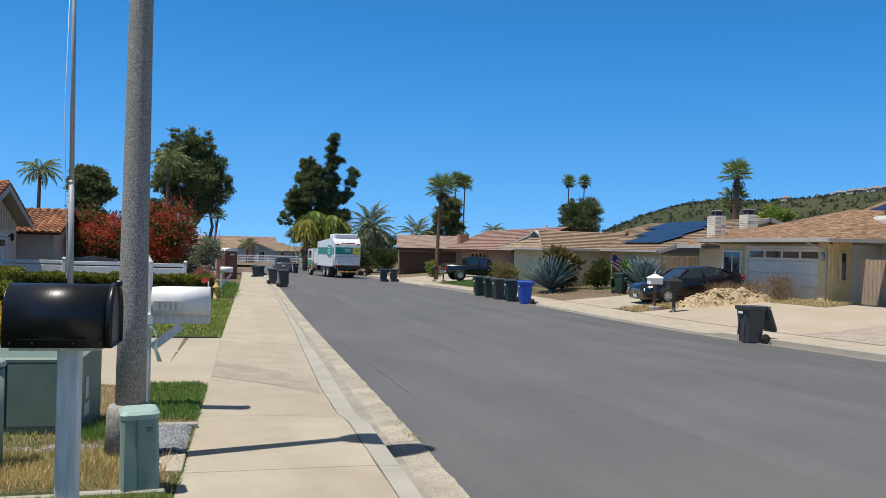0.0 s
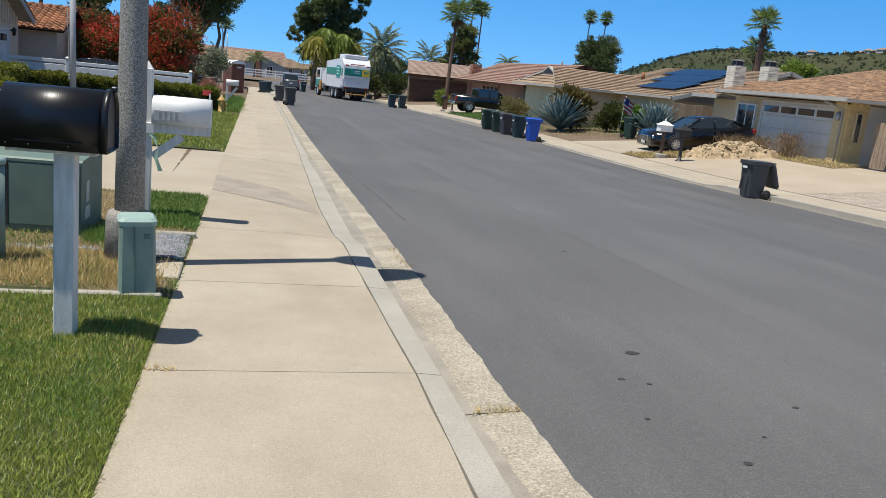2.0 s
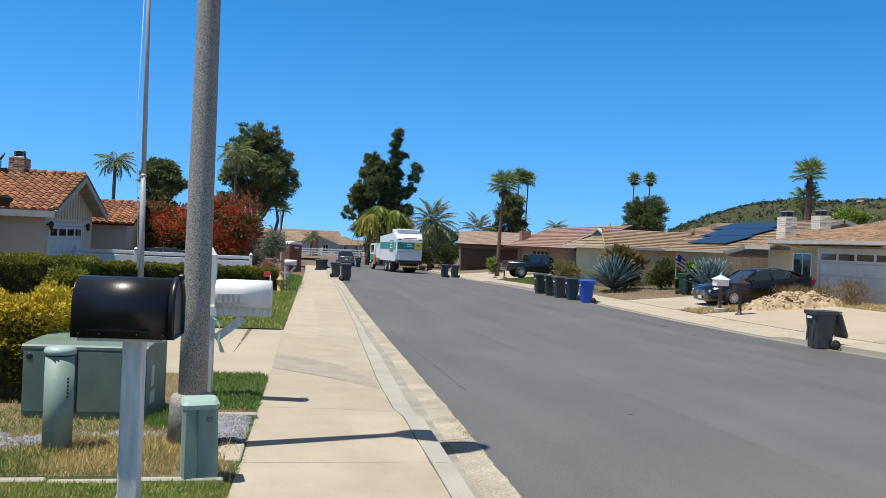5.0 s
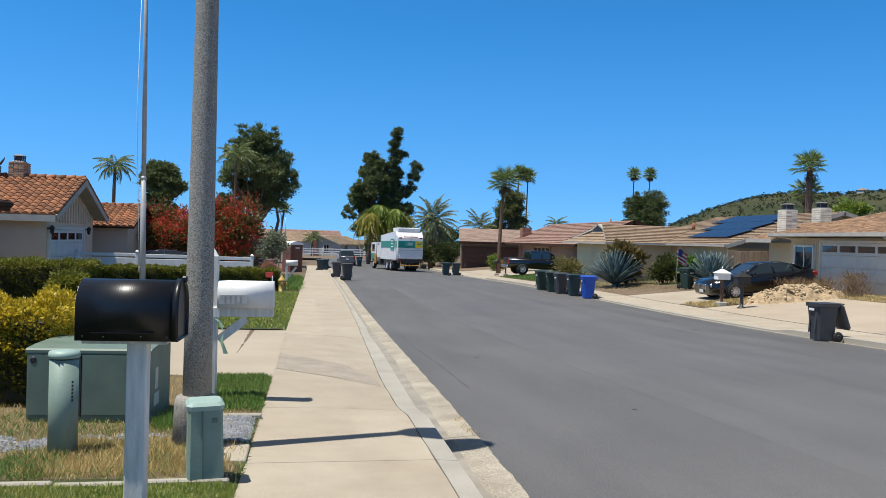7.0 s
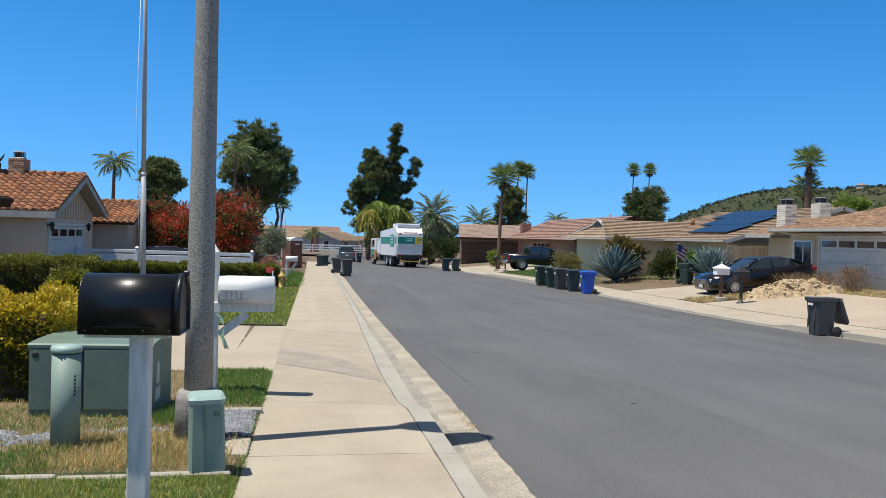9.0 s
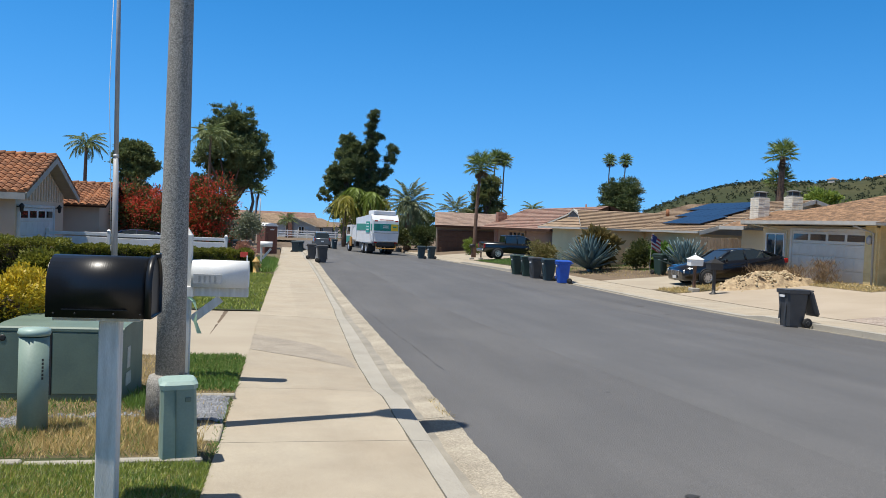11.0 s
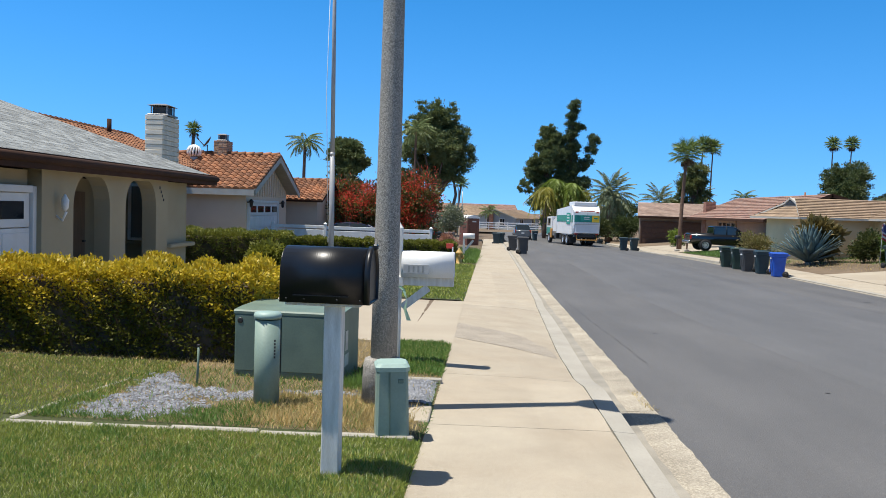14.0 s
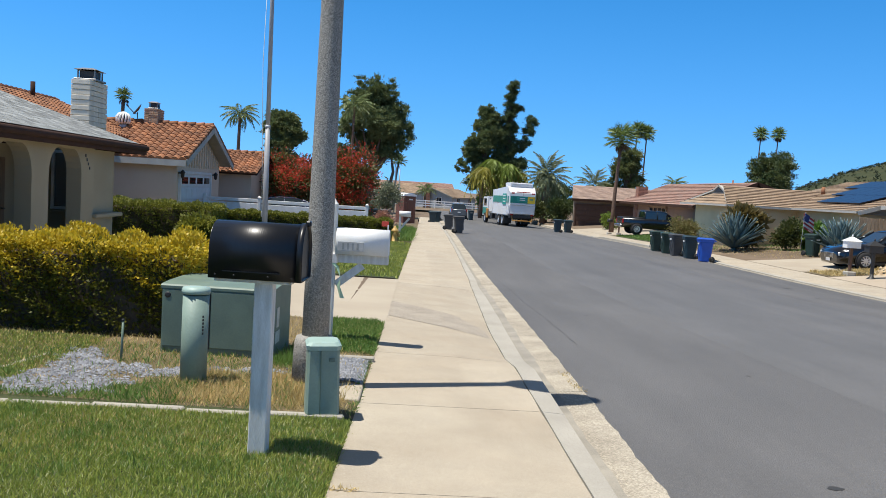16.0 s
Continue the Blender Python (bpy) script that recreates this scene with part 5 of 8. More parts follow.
# small green service pedestal with a pale lid
def pedestal(x, y, turn):
    z = yard_z(x, y) - 0.04
    p = thing("utility_pedestal", "small green utility pedestal with a pale lid", "utility box", pose(x, y, z, 1.0, -1.2, turn))
    g = Geo()
    a, b = 0.115, 0.125
    lower = [(-b, -b), (b, -b), (b, b), (-b, b)]
    def ring(s, zz, c=0.018):
        return [(-s + c, -s, zz), (s - c, -s, zz), (s, -s + c, zz), (s, s - c, zz), (s - c, s, zz), (-s + c, s, zz), (-s, s - c, zz), (-s, -s + c, zz)]
    rings = [ring(b, 0), ring(a, 0.545)]
    g.convex(rings[0] + rings[1], [tuple(range(8)), tuple(range(8, 16))] + [(k, (k + 1) % 8, 8 + (k + 1) % 8, 8 + k) for k in range(8)])
    body = part("body", g, UTILITY_PALE, p)
    part("rib", Geo().box((-0.02, -0.122, 0.29), (0.006, 0.012, 0.5)), UTILITY, body)
    part("latch", Geo().box((0.06, -0.118, 0.47), (0.04, 0.014, 0.03), None, 0.003), UTILITY, body)
    g = Geo()
    rr = [ring(0.124, 0.54, 0.03), ring(0.128, 0.572, 0.03), ring(0.108, 0.595, 0.03)]
    vs = rr[0] + rr[1] + rr[2]
    g.convex(vs, [tuple(range(8)), tuple(range(16, 24))] + [(8 * j + k, 8 * j + (k + 1) % 8, 8 * j + 8 + (k + 1) % 8, 8 * j + 8 + k) for j in range(2) for k in range(8)])
    part("lid", g, UTILITY_TOP, p, "pale green moulded lid")
    return p


pedestal(-0.63, 5.95, 10)

# green riser tube
cz = yard_z(-1.80, 6.72) - 0.05
tube = thing("utility_riser", "round green plastic utility riser with a cap", "utility box", pose(-1.785, 6.72, cz))
part("tube", Geo().lathe([(0.108, 0), (0.106, 0.79)], 28), UTILITY_PALE, tube)
part("cap", Geo().lathe([(0.112, 0.80), (0.118, 0.82), (0.11, 0.85), (0.04, 0.86)], 28), UTILITY_TOP, tube, "pale green cap")
for k in range(6):
    part("mark_bar", Geo().box((0.082, -0.071, 0.62 - 0.028 * k), (0.014, 0.003, 0.018), pose(0, 0, 0, 0, 0, 48)), DARKMETAL, tube, "small dark bar")
part("screw", Geo().cyl((0.05, -0.11, 0.07), (0.05, -0.09, 0.07), 0.012), DARKMETAL, tube)

# transformer cabinet
tz = yard_z(-1.9, 8.4) - 0.055
tr = thing("transformer_cabinet", "squat green transformer cabinet on a pad", "utility box", pose(-1.9, 8.42, tz, 0, 0, -3))
part("pad", Geo().box((0, 0, 0.0), (1.12, 0.9, 0.1), None, 0.01), KERB, tr, "concrete pad")
g = Geo()
g.prism([(-0.43, 0.03), (0.43, 0.03), (0.43, 0.75), (-0.2, 0.745), (-0.41, 0.735), (-0.43, 0.72)], "x", -0.53, 0.57)
body = part("body", g, UTILITY, tr)
part("lid", Geo().prism([(-0.448, 0.715), (-0.448, 0.74), (-0.43, 0.755), (-0.2, 0.768), (0.445, 0.772), (0.445, 0.752), (-0.2, 0.749), (-0.41, 0.739), (-0.433, 0.724)], "x", -0.54, 0.58), UTILITY, tr, "sun-bleached lid")
for x, w in ((-0.295, 0.45), (0.255, 0.60)):
    d = part("door", Geo().box((x, -0.438, 0.42), (w, 0.016, 0.56), None, 0.004), UTILITY, tr)
    part("bolt", Geo().lathe([(0.013, 0), (0.013, 0.012), (0.004, 0.018)], 10, (x + w / 2 - 0.03, -0.446, 0.2), pose(0, 0, 0, 90, 0, 0)), STEEL, d)
    part("bolt", Geo().lathe([(0.013, 0), (0.013, 0.012), (0.004, 0.018)], 10, (x + w / 2 - 0.03, -0.446, 0.58), pose(0, 0, 0, 90, 0, 0)), STEEL, d)
part("door_gap", Geo().box((-0.056, -0.443, 0.42), (0.016, 0.014, 0.58)), DARKMETAL, tr)
part("eyelet", Geo().lathe([(0.03, 0), (0.03, 0.01), (0.016, 0.012)], 12, (-0.47, -0.44, 0.65), pose(0, 0, 0, 90, 0, 0)), DARKMETAL, tr)
part("sticker", Geo().box((0.573, -0.2, 0.45), (0.006, 0.12, 0.2)), surface("faded_sticker", (0.6, 0.6, 0.55), None, 0.6, 10, 40, 0.02), tr, "faded pale sticker")
part("sticker", Geo().box((0.573, -0.2, 0.25), (0.006, 0.2, 0.12)), surface("faded_sticker", (0.5, 0.55, 0.5), None, 0.6, 10, 40, 0.02), tr, "faded pale sticker")

# lawn edging
edge = thing("lawn_edging", "narrow weathered concrete lawn edging", "edging", kind="structure")
x = -3.5
while x < -0.46:
    L = min(random.uniform(0.55, 0.8), -0.45 - x)
    part("edging_block", Geo().box((x + L / 2, 5.845 + 0.04 * (x + L / 2 + 0.43) + random.uniform(-0.008, 0.008), yard_z(x, 5.85) - 0.08 + random.uniform(-0.008, 0.008)), (L - 0.008, 0.075, 0.19), pose(0, 0, 0, -1.9, 0.6, 2.3 + random.uniform(-0.6, 0.6)), 0.012), KERB, edge)
    x += L
for k in range(3):
    y = 6.12 + 0.6 * k
    part("edging_block", Geo().box((-3.46 + 0.05 * k, y, yard_z(-3.4, y) - 0.085), (0.07, 0.59, 0.19), pose(0, 0, 0, -1.9, 0, -5), 0.012), KERB, edge)
part("edging_slab", Geo().box((-0.49, 6.75, yard_z(-0.6, 6.75) - 0.06), (0.22, 0.6, 0.12), pose(0, 0, 0, -1.9, 0, 0), 0.01), CONCRETE, edge, "small concrete pad beside the sidewalk")
part("edging_slab", Geo().box((-0.62, 8.33, yard_z(-0.6, 8.33) - 0.03), (0.55, 0.09, 0.1), None, 0.01), KERB, edge, "narrow concrete strip")

# thin stake
st = thing("stake", "thin dark metal stake in the verge", "stake", pose(-2.63, 7.43, yard_z(-2.63, 7.43) - 0.05))
part("rod", Geo().cyl((0, 0, 0), (0.01, 0, 0.42), 0.011), UTILITY, st)
part("tip", Geo().cyl((0.01, 0, 0.42), (0.01, 0, 0.44), 0.014), DARKMETAL, st)

# flagpole
FLAGPOLE = surface("satin_grey_pole", (0.36, 0.37, 0.38), (0.30, 0.31, 0.32), 0.5, 5, 60, 0.03)
fp = thing("flagpole", "tall silver flagpole with a halyard", "flagpole", pose(-3.70, 20.4, yard_z(-3.7, 20.4) - 0.05, 0, -0.6, 0))
part("pole", Geo().lathe([(0.072, 0), (0.068, 2.0), (0.062, 3.47)], 16), FLAGPOLE, fp)
part("pole", Geo().lathe([(0.056, 3.47), (0.050, 6.5), (0.04, 9.4)], 16), FLAGPOLE, fp)
part("collar", Geo().lathe([(0.09, 0), (0.09, 0.06), (0.074, 0.1)], 16), STEEL, fp)
part("joint_ring", Geo().lathe([(0.067, 3.43), (0.067, 3.51)], 16), STEEL, fp)
part("finial", Geo().lathe([(0.02, 9.4), (0.08, 9.5), (0.02, 9.6)], 12), STEEL, fp)
part("halyard", Geo().tube([(-0.075, 0, 1.3), (-0.17, 0, 5.0), (-0.06, 0, 9.3)], 0.008, 5), WHITE, fp, "thin white rope")
part("cleat", Geo().box((-0.08, 0, 1.3), (0.03, 0.03, 0.12), None, 0.005), STEEL, fp)

# white rail fence
fence = thing("fence", "white vinyl rail fence behind a clipped hedge", "fence")
fy = 36.6
for k in range(7):
    x = -2.1 - 2.4 * k
    z = yard_z(x, fy)
    p = part("post", Geo().box((x, fy, z + 0.68), (0.13, 0.13, 1.5), None, 0.01), WHITE, fence)
    part("post_cap", Geo().convex([(x - 0.08, fy - 0.08, z + 1.43), (x + 0.08, fy - 0.08, z + 1.43), (x + 0.08, fy + 0.08, z + 1.43), (x - 0.08, fy + 0.08, z + 1.43), (x, fy, z + 1.5)], [(0, 1, 2, 3), (0, 1, 4), (1, 2, 4), (2, 3, 4), (3, 0, 4)]), WHITE, p)
    if k < 6:
        for h, hh in ((1.28, 0.14), (0.7, 0.9)):
            part("panel", Geo().box((x - 1.2, fy, z + h), (2.28, 0.05, hh), None, 0.008), WHITE, fence)

# hydrant and the next mailbox
hy = thing("fire_hydrant", "weathered yellow fire hydrant on the verge", "hydrant", pose(-0.75, 34.6, yard_z(-0.75, 34.6) - 0.03))
YELLOW = surface("hydrant_yellow", (0.55, 0.36, 0.10), (0.42, 0.27, 0.09), 0.6, 6, 40, 0.15)
part("barrel", Geo().lathe([(0.17, 0), (0.17, 0.05), (0.12, 0.07), (0.12, 0.45), (0.16, 0.47), (0.16, 0.52), (0.12, 0.56), (0.05, 0.66), (0.03, 0.7)], 16), YELLOW, hy)
for s in (-1, 1):
    part("outlet", Geo().cyl((0, s * 0.1, 0.38), (0, s * 0.21, 0.38), 0.06), YELLOW, hy)
part("outlet", Geo().cyl((0.1, 0, 0.34), (0.22, 0, 0.34), 0.08), YELLOW, hy)
mb = thing("mailbox", "white mailbox on a slanted wooden bracket post", "mailbox", pose(-0.62, 38.5, yard_z(-0.62, 38.5) - 0.03))
part("post", Geo().box((0, 0, 0.5), (0.1, 0.1, 1.06), None, 0.006), WHITEWOOD, mb)
part("brace", plank_line(Geo(), (0.02, 0, 0.5), (0.4, 0, 0.98), 0.05, 0.1), WHITEWOOD, mb)
g = Geo()
mailbox_shell(g, 0.2, 0.25, 0.15, -0.05, 0.5, 0.008)
b = part("body", g, WHITE, mb)
b.location.z = 1.02
d = part("door", Geo().prism(arch(0.196, 0.246, 0.15), "x", 0.488, 0.498), WHITE, mb)
d.location.z = 1.02

# stains and tar spots on the asphalt
def blot(x, y, r, label, material, n=14, squash=0.7):
    g = Geo()
    ring = [(x + r * math.cos(2 * math.pi * k / n) * random.uniform(0.55, 1.15), y + squash * r * math.sin(2 * math.pi * k / n) * random.uniform(0.75, 1.15)) for k in range(n)]
    v = [(a, b, road_z(a, b) + 0.003) for a, b in ring]
    g.add(v, [tuple(range(n))])
    solo("road_stain", g, material, label, "stain", "structure")


blot(2.84, 5.08, 0.06, "small dark tar spot on the road", TAR)
for x, y, r in ((2.5, 4.55, 0.03), (2.65, 4.45, 0.02), (2.35, 3.9, 0.022), (2.6, 3.3, 0.03), (3.4, 4.0, 0.025), (4.2, 3.4, 0.03), (2.9, 3.6, 0.015), (5.5, 8.2, 0.03), (4.6, 6.4, 0.02), (3.9, 9.0, 0.03), (6.2, 12.0, 0.04), (3.2, 14.5, 0.05), (7.5, 9.5, 0.03), (9.0, 14.0, 0.05), (10.8, 21.0, 0.1), (11.4, 24.0, 0.14)):
    blot(x, y, r, "small dark tar spot on the road", TAR)

# ---- wheelie bins ----
RUBBER = surface("black_rubber", (0.02, 0.02, 0.02), None, 0.8, 8, 60, 0.2)


def bin_material(name, c):
    return surface(name, c, tuple(a * 0.8 for a in c), 0.5, 4, 70, 0.08)


def wheelie_bin(material, label, at, open_lid=False, group="wheelie bins at the kerb"):
    """A two-wheeled refuse bin; its front faces -y before the turn."""
    b = thing("wheelie_bin", label, "bin", at, group)

    def ring(w, d, z, c=0.05, oy=0.0):
        return [(-w + c, -d + oy, z), (w - c, -d + oy, z), (w, -d + c + oy, z), (w, d - c + oy, z), (w - c, d + oy, z), (-w + c, d + oy, z), (-w, d - c + oy, z), (-w, -d + c + oy, z)]

    rings = [ring(0.20, 0.23, 0.03), ring(0.215, 0.25, 0.35), ring(0.255, 0.29, 0.86, 0.05), ring(0.285, 0.325, 0.88, 0.05), ring(0.29, 0.33, 0.97, 0.05)]
    v = [p for r in rings for p in r]
    f = [tuple(range(8))[::-1]] + [(8 * j + k, 8 * j + (k + 1) % 8, 8 * j + 8 + (k + 1) % 8, 8 * j + 8 + k) for j in range(4) for k in range(8)]
    f.append(tuple(32 + k for k in range(8)))
    body = part("body", Geo().add(v, f), material, b)
    g = Geo()
    for x in (-0.12, 0.12):
        g.box((x, -0.275, 0.5), (0.05, 0.03, 0.6), pose(0, 0, 0, -4, 0, 0), 0.01)
    part("rib", g, material, body)
    part("label_plate", Geo().box((0, -0.312, 0.8), (0.22, 0.012, 0.06), pose(0, 0, 0, -4, 0, 0), 0.002), GARAGE_W, body, "pale embossed patch")
    lid = Geo()
    lr = [ring(0.30, 0.345, 0.0, 0.06), ring(0.305, 0.35, 0.045, 0.06), ring(0.24, 0.28, 0.095, 0.06)]
    v = [p for r in lr for p in r]
    f = [tuple(range(8))[::-1]] + [(8 * j + k, 8 * j + (k + 1) % 8, 8 * j + 8 + (k + 1) % 8, 8 * j + 8 + k) for j in range(2) for k in range(8)] + [tuple(16 + k for k in range(8))]
    lid.add([(x, y - 0.345, z) for x, y, z in v], f)
    part("lid", lid, material, b, "", pose(0, 0.36, 0.965, -250 if open_lid else 0, 0, 0) if open_lid else pose(0, 0.345, 0.97))
    part("handle", Geo().tube([(-0.22, 0.34, 0.93), (-0.22, 0.42, 0.95), (0.22, 0.42, 0.95), (0.22, 0.34, 0.93)], 0.018, 8), material, b)
    part("axle", Geo().cyl((-0.28, 0.25, 0.13), (0.28, 0.25, 0.13), 0.014), DARKMETAL, b)
    for s in (-1, 1):
        w = part("wheel", Geo().lathe([(0.06, -0.03), (0.115, -0.03), (0.13, -0.015), (0.13, 0.015), (0.115, 0.03), (0.06, 0.03)], 18, (s * 0.28, 0.25, 0.13), pose(0, 0, 0, 0, 90, 0)), RUBBER, b, "black wheel")
        part("hub", Geo().lathe([(0.06, -0.034), (0.03, -0.04), (0.03, 0.04), (0.06, 0.034)], 12, (s * 0.28, 0.25, 0.13), pose(0, 0, 0, 0, 90, 0)), DARKMETAL, w)
    return b


def st_z(x, y):
    return max(road_z(x, y), walk_z(y) - 0.14)


BIN_GREY = bin_material("dark_grey_bin_plastic", (0.055, 0.058, 0.062))
BIN_GREEN = bin_material("dark_green_bin_plastic", (0.018, 0.045, 0.035))
BIN_TEAL = bin_material("dark_teal_bin_plastic", (0.014, 0.04, 0.052))
BIN_BLUE = bin_material("bright_blue_bin_plastic", (0.012, 0.09, 0.48))
for x, y, turn, m, lab, op in (
        (13.1, 18.7, -92, BIN_GREY, "dark grey wheelie bin with its lid hanging open", True),
        (12.75, 42.0, -90, BIN_GREEN, "dark green wheelie bin at the kerb", False),
        (12.85, 40.5, -96, BIN_GREEN, "dark green wheelie bin at the kerb", False),
        (12.8, 38.9, -86, BIN_GREY, "grey wheelie bin at the kerb", False),
        (12.95, 37.4, -92, BIN_TEAL, "dark teal wheelie bin at the kerb", False),
        (13.05, 35.7, -94, BIN_BLUE, "bright blue recycling bin at the kerb", False),
        (2.45, 56.0, 90, BIN_GREY, "dark grey wheelie bin beside the sidewalk", False),
        (2.8, 49.6, 96, BIN_GREY, "dark grey wheelie bin standing in the gutter", False),
        (11.75, 65.6, -90, BIN_TEAL, "dark teal wheelie bin near the driveway", False),
        (12.9, 67.3, -80, BIN_TEAL, "dark teal wheelie bin near the driveway", False),
        (1.7, 71.5, 90, BIN_TEAL, "dark teal wheelie bin by the far kerb", False),
        (2.15, 72.7, 80, BIN_TEAL, "dark teal wheelie bin by the far kerb", False),
        (6.2, 87.5, 10, BIN_TEAL, "dark wheelie bin far down the street", False)):
    wheelie_bin(m, lab, pose(x, y, st_z(x, y) if 1.3 < x < 13.5 else walk_z(y), 0, 0, turn), op)
wheelie_bin(BIN_GREEN, "dark green wheelie bin in a dry front yard", pose(18.85, 37.6, yard_z(18.85, 37.6) - 0.02, 0, 0, 20), False, "bins in yards")
wheelie_bin(BIN_TEAL, "dark teal wheelie bin beside the red bush", pose(-2.6, 52.0, yard_z(-2.6, 52) - 0.02, 0, 0, 20), False, "bins in yards")
wheelie_bin(BIN_GREY, "dark grey wheelie bin beside the red bush", pose(-1.75, 51.6, yard_z(-1.7, 52) - 0.02, 0, 0, -15), False, "bins in yards")


# ---- vehicles ----
CHROME = surface("bright_metal_trim", (0.6, 0.6, 0.6), None, 0.25, 8, 60, 0.02, metal=0.9)
ALLOY = surface("alloy_wheel", (0.86, 0.86, 0.86), (0.78, 0.78, 0.78), 0.32, 8, 60, 0.05, metal=0.6)
LAMPGLASS = surface("headlamp_plastic", (0.55, 0.56, 0.57), None, 0.2, 8, 60, 0.02, coat=0.6)
TAILRED = surface("tail_light_red", (0.42, 0.015, 0.012), None, 0.25, 8, 60, 0.02, coat=0.6)
AUTOGLASS = glassy("tinted_car_glass", (0.012, 0.020, 0.022), 0.03)
AUTOGLASS.node_tree.nodes["Principled BSDF"].inputs["IOR"].default_value = 1.8


def paint(name, c):
    return surface(name, c, tuple(a * 0.92 for a in c), 0.22, 1, 90, 0.0, coat=0.7, spec=0.5)


def wheel(parent, x, y, r, w, rim=None):
    m = pose(0, 0, 0, 90, 0, 0)
    t = part("wheel", Geo().lathe([(r * 0.62, -w / 2), (r * 0.93, -w / 2), (r, -w / 3), (r, w / 3), (r * 0.93, w / 2), (r * 0.62, w / 2)], 28, (x, y, r), m, False), RUBBER, parent, "black tyre")
    s = -1 if y < 0 else 1
    g = Geo().lathe([(r * 0.63, -w / 2 + 0.02), (r * 0.5, -w / 2 + 0.05), (r * 0.5, w / 2 - 0.05), (r * 0.63, w / 2 - 0.02)], 24, (x, y, r), m, False)
    for k in range(9):
        a = 2 * math.pi * k / 9
        g.box((x + math.cos(a) * r * 0.34, y + s * (w / 2 - 0.02), r + math.sin(a) * r * 0.34), (r * 0.58, 0.025, r * 0.13), pose(0, 0, 0, 0, -math.degrees(a), 0))
    g.cyl((x, y + s * (w / 2 - 0.06), r), (x, y + s * (w / 2 - 0.005), r), r * 0.14)
    part("rim", g, rim or ALLOY, t, "silver spoked rim")


def loft(rings, smooth=True):
    n = len(rings[0])
    v = [p for r in rings for p in r]
    f = [tuple(range(n))[::-1], tuple((len(rings) - 1) * n + k for k in range(n))]
    f += [(j * n + k, j * n + (k + 1) % n, (j + 1) * n + (k + 1) % n, (j + 1) * n + k) for j in range(len(rings) - 1) for k in range(n)]
    g = Geo()
    g.v, g.f, g.s = v, f, [False, False] + [smooth] * (len(f) - 2)
    return g


def body_ring(x, w, z0, z1, bulge=0.04):
    """A cross-section of a car body looking along x."""
    h = z1 - z0
    return [(x, -w * 0.86, z0), (x, -w * 0.97, z0 + 0.1 * h), (x, -w - bulge * 0.3, z0 + 0.45 * h), (x, -w * 0.985, z0 + 0.8 * h), (x, -w * 0.9, z1), (x, 0, z1 + 0.03),
            (x, w * 0.9, z1), (x, w * 0.985, z0 + 0.8 * h), (x, w + bulge * 0.3, z0 + 0.45 * h), (x, w * 0.97, z0 + 0.1 * h), (x, w * 0.86, z0)]


